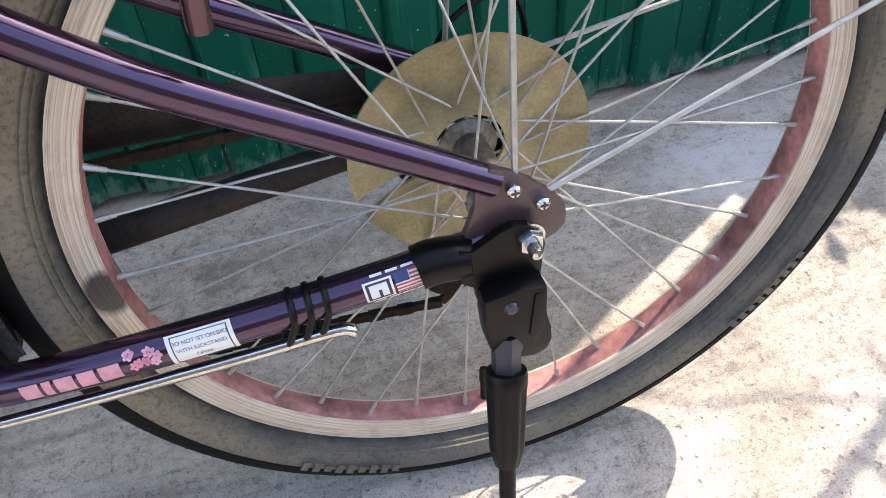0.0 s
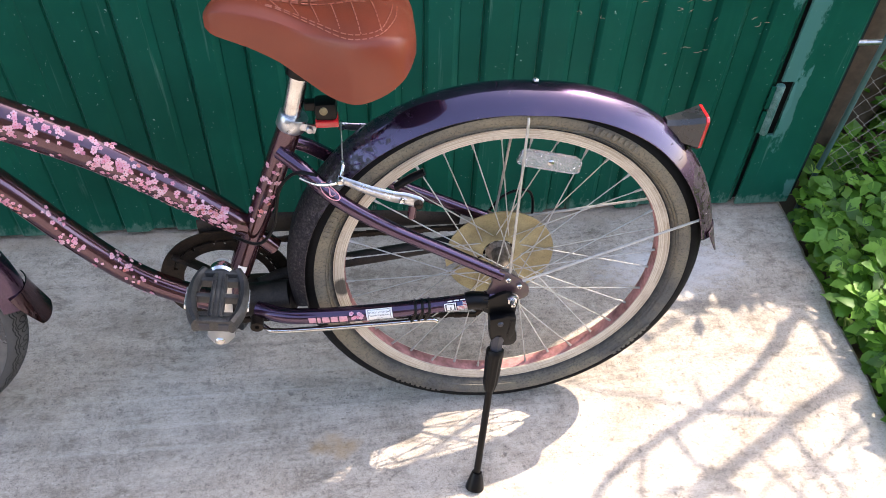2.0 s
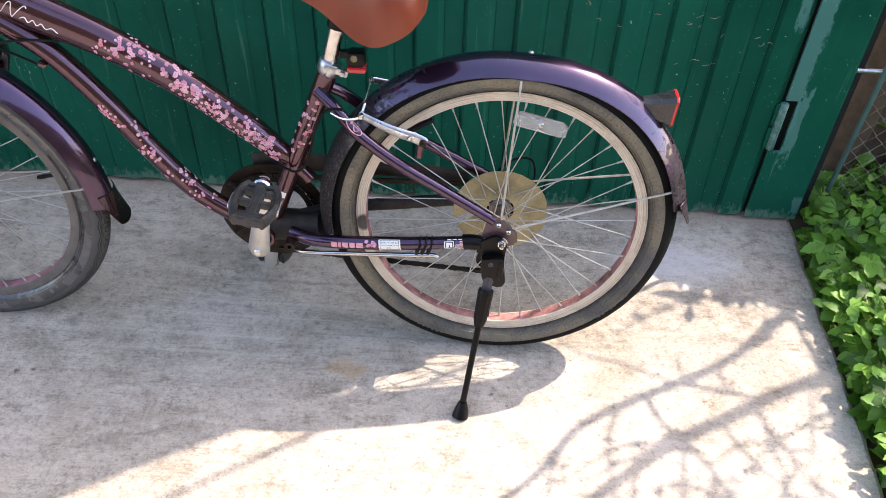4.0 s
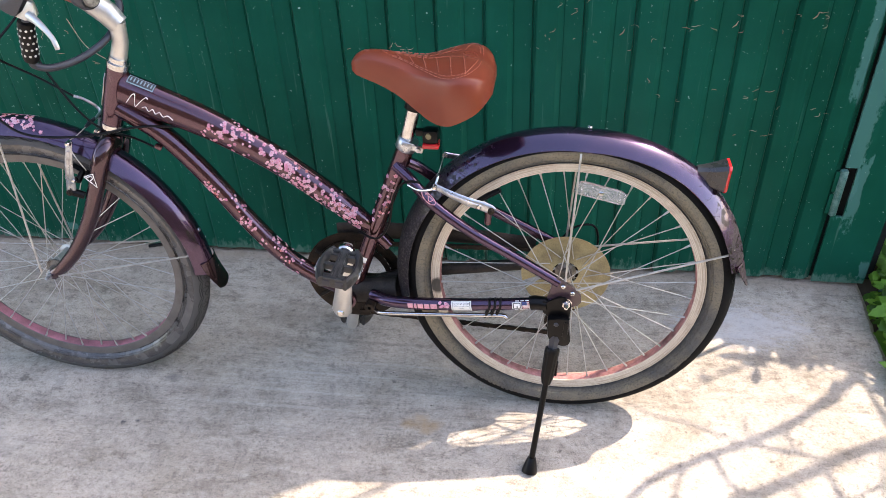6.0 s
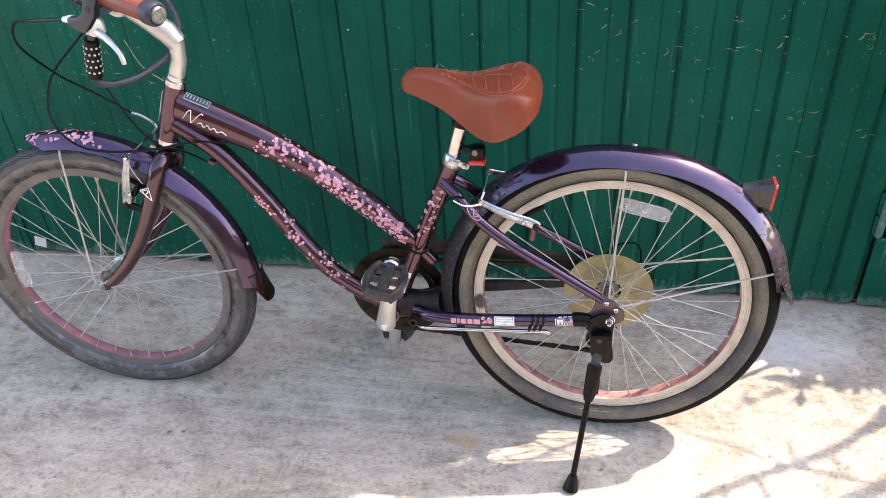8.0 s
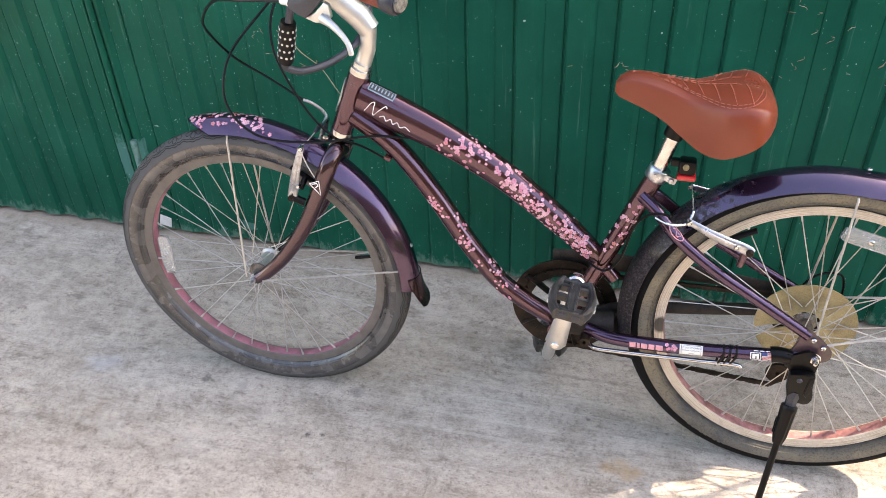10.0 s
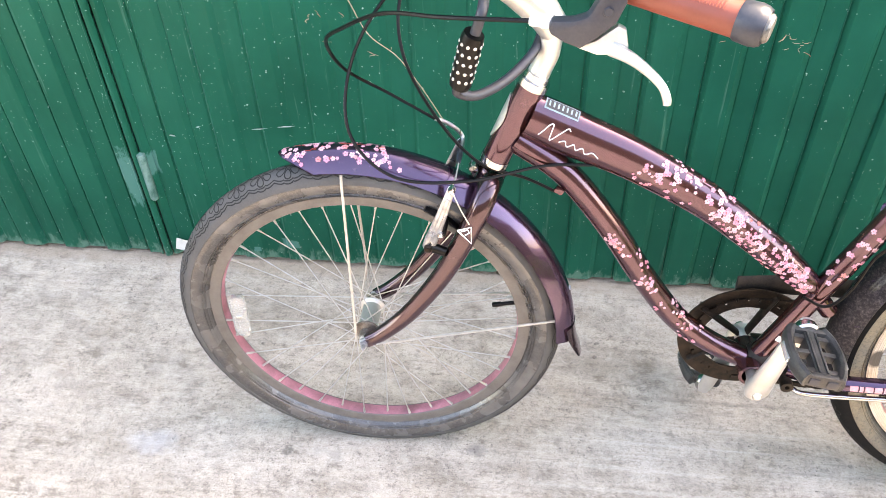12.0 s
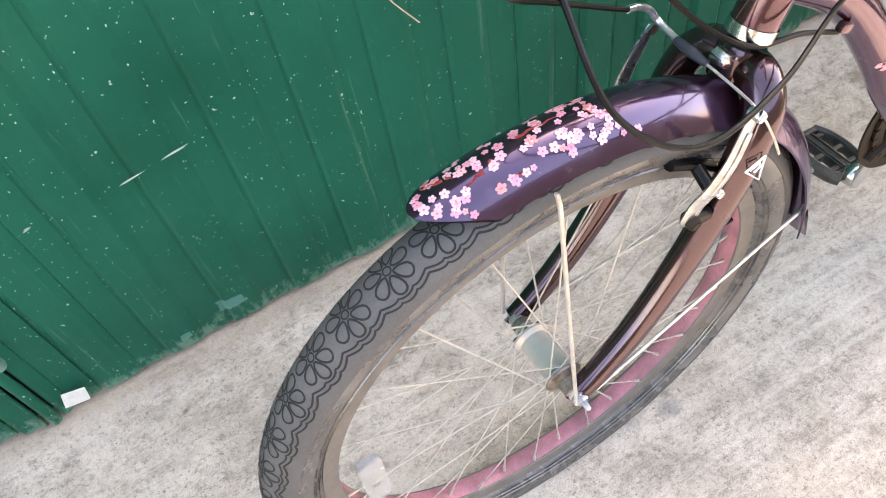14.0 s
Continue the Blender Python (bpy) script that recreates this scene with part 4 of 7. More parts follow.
def mudguard(centre, a0, a1, at, label, skin, seat=straight, skirt=0.022, ends=(4.0, 3.0), half=0.031):
    c = Vector(centre)
    outer = [(0.3315 - skirt * (abs(v) / half) ** 2.1, v) for v in np.linspace(-half, half, 17)]
    inner = [(r - 0.0016, y * 0.965) for r, y in reversed(outer)]
    bm = lathe(bmesh.new(), [(float(r), float(y)) for r, y in outer + inner], a0, a1, 90, c)
    # rounded ends: the skirts stop short of the crown
    for v in bm.verts:
        p = v.co - c
        a = math.degrees(math.atan2(p.x, p.z))
        off, aside = seat(a)
        f = (a - a0) / (a1 - a0)
        way = radians((abs(p.y) / half) ** 2.0 * (ends[0] * (1.0 - f) - ends[1] * f))
        v.co = c + Matrix.Rotation(way, 4, "Y") @ (p + Vector((p.x, 0, p.z)).normalized() * off) + Vector((0, aside, 0))
    bmesh.ops.recalc_face_normals(bm, faces=bm.faces)
    return bike("mudguard", bm, skin, None, label, at)


def stay(parent, c, anchor, end, at, tail):
    """A wire stay from the axle to a point on the guard's edge, each side."""
    for s in (-1, 1):
        a = Vector((anchor[0], s * anchor[1], anchor[2])) + c
        e = Vector((end[0], s * end[1], end[2])) + c
        bm = sweep(bmesh.new(), [a, a + (e - a) * 0.97, e, e + Vector(tail)], 0.0021, 8)
        bike("mudguard_stay", bm, STEEL, parent, "thin steel wire stay", at)


def rivet(parent, c, turn, at, seat=straight):
    off, aside = seat(turn)
    m = Matrix.Translation(c) @ Matrix.Rotation(radians(turn), 4, "Y") @ Matrix.Translation((0, aside, 0.3312 + off)) @ Matrix.Rotation(radians(-90), 4, "X")
    bm = lathe(bmesh.new(), [(0, -0.0026), (0.0028, -0.0022), (0.0042, -0.0008), (0.0044, 0.001), (0, 0.001)], steps=14, closed=False)
    bike("rivet", moved(bm, m), ALU, parent, "", at)


rear_guard = mudguard((0, 0, 0), -99, 80, UP, "glossy plum rear mudguard, scuffed and muddy towards its ends", MUD_PAINT, rear_set, skirt=0.0265, half=0.0385)
stay(rear_guard, RC, (-0.002, 0.074, 0.046), (0.012, 0.0345, 0.290), UP, (0, 0.003, 0.005))
stay(rear_guard, RC, (0.015, 0.074, 0.031), (0.294, 0.032, 0.101), UP, (0.006, 0.004, 0.010))
rivet(rear_guard, RC, 4.5, UP, rear_set)
front_guard = mudguard(FC, -18, 92, FRONT, "glossy plum front mudguard with blossom print at its tip", REFLECTION_PAINT, front_set, skirt=FRONT_SKIRT, ends=(9.0, 2.0), half=FRONT_HALF)
stay(front_guard, FC, (-0.010, 0.066, 0.010), (-0.008, 0.0375, 0.304), FRONT, (0, 0.004, 0.010))
stay(front_guard, FC, (0.020, 0.060, 0.000), (0.304, 0.033, 0.045), FRONT, (0.008, 0.004, 0.002))
rivet(front_guard, FC, 74, FRONT, front_set)


def mud_flap(c, a0, a1, at, parent, flare, skin, aside=0.0, base=0.333):
    """A flap that flares out at the guard's end, its lower edge waved."""
    bm = bmesh.new()
    rows = []
    for i in range(9):
        t = i / 8
        row = []
        for v in np.linspace(-1, 1, 13):
            a = radians(a0 + (a1 - a0) * t * (1.0 - 0.10 * v * v))
            r = base - 0.014 * abs(v) ** 2.4 * (1 - 0.6 * t) + flare * t * t
            y = v * (0.033 - 0.007 * t * t) + aside
            row.append(((c.x + r * math.sin(a), y, c.z + r * math.cos(a)), (c.x + (r - 0.002) * math.sin(a), y * 0.96, c.z + (r - 0.002) * math.cos(a))))
        rows.append([bm.verts.new(p) for p, _ in row] + [bm.verts.new(q) for _, q in reversed(row)])
    n = len(rows[0])
    for a, b in zip(rows, rows[1:]):
        for k in range(n):
            bm.faces.new((a[k], a[(k + 1) % n], b[(k + 1) % n], b[k]))
    bm.faces.new(rows[0])
    bm.faces.new(rows[-1])
    bmesh.ops.recalc_face_normals(bm, faces=bm.faces)
    bike("mud_flap", bm, skin, parent, "short flared flap at the guard's end", at)


mud_flap(RC, 76, 85, UP, rear_guard, 0.006, MUD_PAINT, -0.002, 0.335)
mud_flap(FC, 86, 98, FRONT, front_guard, 0.018, FORK_PAINT, -0.007, 0.3375)
# tail lamp on the rear guard
m = Matrix.Translation((0.2385, 0.010, 0.2500)) @ Matrix.Rotation(radians(4), 4, "Y")
bm = bmesh.new()
rows = []
for x, a, z0, z1 in ((-0.020, 0.011, -0.016, 0.012), (-0.008, 0.013, -0.020, 0.014), (0.012, 0.018, -0.025, 0.019), (0.030, 0.022, -0.028, 0.025)):
    k = 0.006
    rows.append([bm.verts.new((x, y, z)) for y, z in ((-a + k, z0), (a - k, z0), (a, z0 + k), (a, z1 - k), (a - k, z1), (-a + k, z1), (-a, z1 - k), (-a, z0 + k))])
for a, b in zip(rows, rows[1:]):
    for k in range(8):
        bm.faces.new((a[k], a[(k + 1) % 8], b[(k + 1) % 8], b[k]))
bm.faces.new(rows[0][::-1])
bm.faces.new(rows[-1])
bmesh.ops.recalc_face_normals(bm, faces=bm.faces)
lamp = bike("tail_lamp", moved(bm, m), LAMP_GREY, None, "glossy dark grey plastic tail lamp with a red lens", UP, False)
lens = [(y, z) for y, z in ((-0.017, -0.028), (0.017, -0.028), (0.0225, -0.022), (0.0225, 0.020), (0.017, 0.0255), (-0.017, 0.0255), (-0.0225, 0.020), (-0.0225, -0.022))]
bm = moved(plate(lens, 0.030, 0.0355, 0.0018), m @ Matrix.Rotation(radians(-90), 4, "Z") @ Matrix.Diagonal((-1, 1, 1, 1)))
bmesh.ops.recalc_face_normals(bm, faces=bm.faces)
bike("lens", bm, RED_LENS, lamp, "red reflector lens", UP)

# fork
fork = bike("fork", tube([HEAD_LOW - hw * 0.012, HEAD_LOW - hw * 0.020, HEAD_LOW - hw * 0.044], [0.0190, 0.0205, 0.0180], 20), FORK_PAINT, None, "plum fork with forward curved blades and rounded shoulders", FRONT)
BLADE = [(-0.862, -0.006, 0.290), (-0.866, -0.026, 0.290), (-0.872, -0.041, 0.277), (-0.881, -0.048, 0.255), (-0.903, -0.0515, 0.203), (-0.936, -0.053, 0.135), (-0.984, -0.055, 0.063), (-1.030, -0.056, 0.014), (-1.060, -0.056, -0.008)]
for line in both(BLADE):
    bike("fork_blade", tube(line, [0.0170, 0.0172, 0.0168, 0.0164, 0.0158, 0.0152, 0.0142, 0.0132, 0.0120], 20, 8), FORK_PAINT, fork, "", FRONT)
for line in both([(-1.040, -0.056, 0.008), (-1.068, -0.056, -0.012)]):
    bike("fork_end", tube(line, 0.009, 12, flat=0.4, up=(1, 0, 1)), PAINT, fork, "", FRONT)
bm = bmesh.new()
m = Matrix.Translation((-0.8935, -0.0680, 0.233)) @ Matrix.Rotation(radians(-20), 4, "Y")
for pts in ([(-0.010, 0.012), (0.010, 0.012), (0.000, -0.016), (-0.010, 0.012)], [(-0.006, 0.009), (0.004, 0.009), (0.004, 0.003), (-0.003, 0.001)]):
    sweep(bm, [m @ Vector((x, 0, z)) for x, z in pts], 0.0011, 6)
bike("fork_badge", bm, WHITE_PRINT, fork, "white triangular emblem on the blade", FRONT)

# stem, handlebar, grips
STEM = [HEAD_HIGH + hw * 0.020, HEAD_HIGH + hw * 0.050, Vector((-0.790, 0, 0.498))]
bm = sweep(bmesh.new(), STEM, [0.0145, 0.0140, 0.0140], 20)
sweep(bm, [(-0.788, 0, 0.492), (-0.803, 0, 0.513), (-0.838, 0, 0.540), (-0.868, 0, 0.562)], [0.0165, 0.0185, 0.0165, 0.0165], 18, flat=1.15)
lathe(bm, [(0.020, -0.022), (0.022, -0.018), (0.022, 0.018), (0.020, 0.022), (0.012, 0.022), (0.012, -0.022)], steps=28, centre=(-0.874, 0, 0.566))
bmesh.ops.recalc_face_normals(bm, faces=bm.faces)
stem = bike("stem", bm, CREAM_ALU, None, "pale satin aluminium quill stem", UP @ LEANED @ STEER)
UNSTEER = STEER.inverted()


def free(points):
    """Points of the turned handlebar as they lie with the wheel straight."""
    return [tuple(UNSTEER @ Vector(p)) for p in points]


BAR = free([(-0.874, -0.032, 0.590), (-0.880, -0.060, 0.590), (-0.890, -0.095, 0.598), (-0.893, -0.150, 0.632), (-0.868, -0.215, 0.668), (-0.800, -0.267, 0.675), (-0.741, -0.297, 0.668), (-0.690, -0.3208, 0.6613), (-0.646, -0.3412, 0.6555)])
bm = bmesh.new()
sweep(bm, smooth_line(BAR, 8), 0.0112, 16)
RIGHT = mirror([(x, y + 0.032, z) for x, y, z in BAR])
sweep(bm, smooth_line([(x, y - 0.032, z) for x, y, z in RIGHT], 8), 0.0112, 16)
handlebar = bike("handlebar", bm, CHROME, None, "chromed swept-back cruiser handlebar", BARS)
for s in (1, -1):
    def side(points):
        q = free(points)
        return q if s == 1 else [(x, -y - 0.064, z) for x, y, z in q]
    a, end = (Vector(p) for p in side([(-0.741, -0.297, 0.668), (-0.627, -0.350, 0.653)]))
    way = (end - a).normalized()
    b = end - way * 0.023
    bm = sweep(bmesh.new(), [a, a + way * 0.003, a + way * 0.05, b - way * 0.004, b], [0.0128, 0.0140, 0.0146, 0.0150, 0.0150], 24)
    grip = bike("grip", bm, GRIP, handlebar, "ribbed brown vinyl grip", BARS)
    bm = bmesh.new()
    lift = Vector((0, 0, 1)) - way * way.z
    lift.normalize()
    cross = way.cross(lift)
    for k in range(30):
        f = 0.008 + k * 0.0028
        p = a + way * f
        sweep(bm, [p + (lift * math.cos(q) + cross * math.sin(q)) * float(np.interp(f, (0, 0.05, 0.1), (0.0141, 0.0147, 0.0151))) for q in np.linspace(-0.9, 0.9, 9)], 0.0007, 5)
    bike("rib", bm, GRIP, grip, "", BARS)
    bm = sweep(bmesh.new(), [b - way * 0.002, b, b + way * 0.012, b + way * 0.017, b + way * 0.0205], [0.0158, 0.0168, 0.0175, 0.0166, 0.0145], 24)
    bike("end_ring", bm, BLUEBLACK, grip, "dark rubber ring at the grip's end", BARS)
    bm = sweep(bmesh.new(), [b + way * 0.016, b + way * 0.0225, b + way * 0.0245], [0.0118, 0.0118, 0.0100], 20)
    bike("end_plug", bm, PLUG, grip, "", BARS)
    # brake lever
    piv, fer, clamp = (Vector(p) for p in side([(-0.750, -0.320, 0.6525), (-0.800, -0.293, 0.631), (-0.752, -0.292, 0.678)]))

    def lever_plate(outline, half, bevel):
        """A flat piece of the lever that follows its slant away from the bar."""
        bm = plate(outline, -half, half, bevel)
        for v in bm.verts:
            v.co.y += float(np.interp(v.co.x, (-0.80, -0.735, -0.70), (-0.297, -0.317, -0.345)))
        bm = moved(bm, UNSTEER if s == 1 else Matrix(((1, 0, 0, 0), (0, -1, 0, -0.064), (0, 0, 1, 0), (0, 0, 0, 1))) @ UNSTEER)
        bmesh.ops.recalc_face_normals(bm, faces=bm.faces)
        return bm
    bm = lever_plate([(-0.764, 0.676), (-0.750, 0.682), (-0.737, 0.676), (-0.7355, 0.661), (-0.7425, 0.642), (-0.757, 0.627), (-0.770, 0.6155), (-0.784, 0.619), (-0.7965, 0.6245), (-0.7985, 0.6305), (-0.7965, 0.6365), (-0.778, 0.639), (-0.7655, 0.645), (-0.758, 0.661)], 0.0085, 0.003)
    lever = bike("brake_lever", bm, BLUEBLACK, handlebar, "blue-black plastic brake lever body", BARS)
    bm = sweep(bmesh.new(), [clamp - way * 0.013, clamp - way * 0.011, clamp + way * 0.007, clamp + way * 0.009], [0.0145, 0.0160, 0.0160, 0.0145], 20)
    bike("clamp", bm, BLUEBLACK, lever, "", BARS)
    bm = lever_plate([(-0.774, 0.6150), (-0.757, 0.624), (-0.7405, 0.640), (-0.7335, 0.6375), (-0.730, 0.622), (-0.742, 0.6135), (-0.7557, 0.6110)], 0.0045, 0.002)
    sweep(bm, smooth_line(side([(-0.744, -0.320, 0.620), (-0.728, -0.331, 0.6165), (-0.712, -0.341, 0.6085), (-0.701, -0.347, 0.599), (-0.6965, -0.350, 0.590), (-0.6955, -0.3505, 0.5845)]), 6), [0.0068, 0.0054, 0.0042, 0.0037, 0.0038, 0.0034], 12, flat=0.75, up=(1, 0, 1))
    bike("lever_blade", bm, CREAM_ALU, lever, "pale aluminium lever blade", BARS)
    bm = sweep(bmesh.new(), [fer + Vector((0.006, 0, 0)), fer + Vector((-0.004, s * 0.002, -0.001)), fer + Vector((-0.005, s * 0.002, -0.001)), fer + Vector((-0.014, s * 0.006, -0.002))], [0.0062, 0.0062, 0.0048, 0.0044], 12)
    bike("barrel", bm, WHITE_PRINT, lever, "white cable barrel", BARS)
    bm = lathe(bmesh.new(), [(0, -0.0015), (0.0040, -0.0015), (0.0048, 0), (0, 0)], steps=6, closed=False)
    bike("pivot_bolt", moved(bm, Matrix.Translation(piv + Vector((0, -s * 0.0020, 0)))), INK, lever, "", BARS)
    # shifter pod
    bm = sweep(bmesh.new(), [a - way * 0.030, a - way * 0.004], [0.0175, 0.0185], 18)
    bike("shifter", bm, BLACK, handlebar, "black twist shifter collar", BARS)

# cables
CABLES = [
    ("brake cable", BLACK, UP, 0.0023, [(-0.813, -0.287, 0.629), (-0.896, -0.255, 0.617), (-0.964, -0.204, 0.599), (-1.023, -0.143, 0.557), (-1.064, -0.076, 0.510), (-1.062, -0.004, 0.440), (-1.010, 0.021, 0.395), (-0.947, 0.022, 0.358)]),
    ("shifter cable", BLACK, UP, 0.0023, [(-0.872, 0.160, 0.640), (-0.948, 0.076, 0.584), (-1.026, 0.036, 0.504), (-1.048, -0.049, 0.452), (-1.040, -0.092, 0.388), (-0.982, -0.106, 0.339), (-0.889, -0.082, 0.324), (-0.793, -0.042, 0.328), (-0.725, -0.028, 0.325)]),
    ("front brake cable", BLACK, UP, 0.0023, [(-0.820, 0.270, 0.640), (-0.930, 0.160, 0.645), (-0.985, 0.050, 0.545), (-0.985, 0.000, 0.470), (-0.940, -0.020, 0.385), (-0.880, -0.035, 0.325), (-0.815, -0.030, 0.300), (-0.772, -0.030, 0.280)]),
    ("rear brake cable", BLACK, UPPER, 0.0024, [(-0.400, -0.020, 0.110), (-0.365, -0.024, 0.098), (-0.340, -0.022, 0.128), (-0.325, -0.022, 0.190), (-0.305, -0.030, 0.222), (-0.285, -0.045, 0.236), (-0.268, -0.060, 0.243)]),
    ("gear cable", BLACK, UP, 0.0024, [(-0.030, 0.075, 0.020), (0.010, 0.085, 0.075), (0.055, 0.088, 0.080), (0.060, 0.086, 0.020), (0.020, 0.085, -0.035)]),
]
for label, material, at, r, line in CABLES:
    bike("cable", sweep(bmesh.new(), smooth_line(line, 10), r, 8), material, None, "thin black " + label, at)
bike("cable_end", tube([(-0.947, 0.022, 0.358), (-0.934, 0.026, 0.352), (-0.918, 0.032, 0.338), (-0.909, 0.034, 0.324), (-0.908, 0.018, 0.319), (-0.908, 0.006, 0.318)], 0.0030, 10), ALU, None, "bent silver noodle of the front brake", UP)


for x, y, z, label in ((-0.714, -0.021, 0.336, "small brown cable stop under the tube"), (-0.768, -0.032, 0.284, "small lacquered cable stop on the tube")):
    bm = block(bmesh.new(), (x, y, z), (0.014, 0.008, 0.010), 0.003, Matrix.Rotation(radians(30), 4, "Y"))
    bike("cable_stop", bm, PAINT, frame_ob, label, UP)


# brakes
def brake(base, top, at, label, right_top):
    """Two flat linear-pull arms, tapered and bowed, with their pivots, pad bolts and cable clamp."""
    body = None
    for s, tp in ((1, Vector(top)), (-1, Vector(right_top))):
        p = Vector((base[0], s * base[1], base[2]))
        way = (tp - p).normalized()
        face = way.cross(Vector((0, 1, 0))).normalized()
        line = [p - way * 0.006, p, p + (tp - p) * 0.16, p + (tp - p) * 0.36 + Vector((0, s * -0.004, 0)), p + (tp - p) * 0.62 + Vector((0, s * -0.005, 0)), p + (tp - p) * 0.86 + Vector((0, s * -0.002, 0)), tp, tp + way * 0.004]
        bm = sweep(bmesh.new(), smooth_line(line, 4), [0.0066, 0.0094, 0.0096, 0.0088, 0.0076, 0.0062, 0.0056, 0.0040], 12, flat=0.42, up=face)
        # a raised rib down the middle of the arm
        sweep(bm, smooth_line([q + Vector((0, s * -0.0036, 0)) for q in line[2:6]], 4), [0.0030, 0.0034, 0.0026], 8, flat=0.5, up=face)
        arm = bike("brake_arm" if body else "brake", bm, ALU, body, "" if body else label, at)
        body = body or arm
        out = -s
        for q, r, deep, skin, name in ((p, 0.0062, 0.010, GREASE, "pivot_bolt"), (p + (tp - p) * 0.30 + Vector((0.008, 0, -0.004)), 0.0046, 0.009, CHROME, "pad_bolt"), (tp, 0.0052, 0.008, CHROME, "cable_clamp")):
            bm = lathe(bmesh.new(), [(0, out * deep), (r * 0.55, out * deep), (r * 0.55, out * (deep - 0.0015)), (r * 0.8, out * deep), (r, out * (deep - 0.002)), (r, out * -0.004), (0, out * -0.004)], steps=12, centre=q, closed=False)
            bmesh.ops.recalc_face_normals(bm, faces=bm.faces)
            bike(name, bm, skin, body, "", at)
    return body


rear_brake = brake((-0.138, -0.076, 0.203), (-0.238, -0.068, 0.2405), UPPER, "silver linear-pull rear brake", (-0.236, 0.050, 0.244))
bike("noodle", tube([(-0.291, -0.045, 0.2285), (-0.272, -0.056, 0.226), (-0.254, -0.064, 0.230), (-0.240, -0.068, 0.238), (-0.234, -0.060, 0.252), (-0.234, -0.050, 0.256)], 0.0025, 8), CHROME, rear_brake, "bent silver cable noodle")
bike("inner_wire", tube([(-0.234, -0.052, 0.256), (-0.236, 0.050, 0.250)], 0.0010, 6), STEEL, rear_brake)
for s in (-1, 1):
    bm = tube([(-0.166, s * 0.028, 0.193), (-0.146, s * 0.028, 0.206), (-0.126, s * 0.028, 0.217)], [0.0065, 0.0075, 0.0065], 10, flat=0.7)
    bike("brake_pad", bm, BLACK, rear_brake, "black rubber brake pad")
    bm = tube([(-0.146, s * 0.060, 0.166), (-0.143, s * 0.066, 0.198)], [0.0062, 0.0062], 12)
    bike("brake_boss", bm, PAINT, frame_ob)
front_brake = brake((-0.950, -0.058, 0.202), (-0.914, -0.067, 0.312), FRONT, "silver linear-pull front brake", (-0.910, 0.054, 0.314))
bike("inner_wire", tube([(-0.908, 0.022, 0.318), (-0.910, -0.040, 0.316), (-0.913, -0.070, 0.314), (-0.903, -0.079, 0.290), (-0.890, -0.080, 0.262)], 0.0011, 6), STEEL, front_brake, "", FRONT)
bike("cable_boot", tube([(-0.908, 0.026, 0.318), (-0.909, 0.008, 0.318), (-0.909, -0.010, 0.317)], [0.0036, 0.0046, 0.0028], 10), BLUEBLACK, front_brake, "grey rubber boot over the wire", FRONT)
for s in (-1, 1):
    bm = tube([(-0.956, s * 0.032, 0.252), (-0.930, s * 0.032, 0.236), (-0.904, s * 0.032, 0.214)], [0.0065, 0.0075, 0.0065], 10, flat=0.7)
    bike("brake_pad", bm, BLACK, front_brake, "black rubber brake pad", FRONT)
    bm = bmesh.new()
    sweep(bm, [(-0.930, s * 0.058, 0.224), (-0.928, s * 0.036, 0.234)], 0.006, 10)
    sweep(bm, [(-0.950, s * 0.058, 0.202), (-0.928, s * 0.054, 0.190)], 0.008, 10)
    bike("brake_boss", bm, BLACK, front_brake, "", FRONT)
bm = lathe(bmesh.new(), [(0, -0.010), (0.006, -0.008), (0.0075, -0.004), (0.0075, 0.006), (0, 0.006)], steps=12, centre=(-0.888, -0.004, 0.308), closed=False)
bike("crown_bolt", bm, CHROME, fork, "", FRONT)

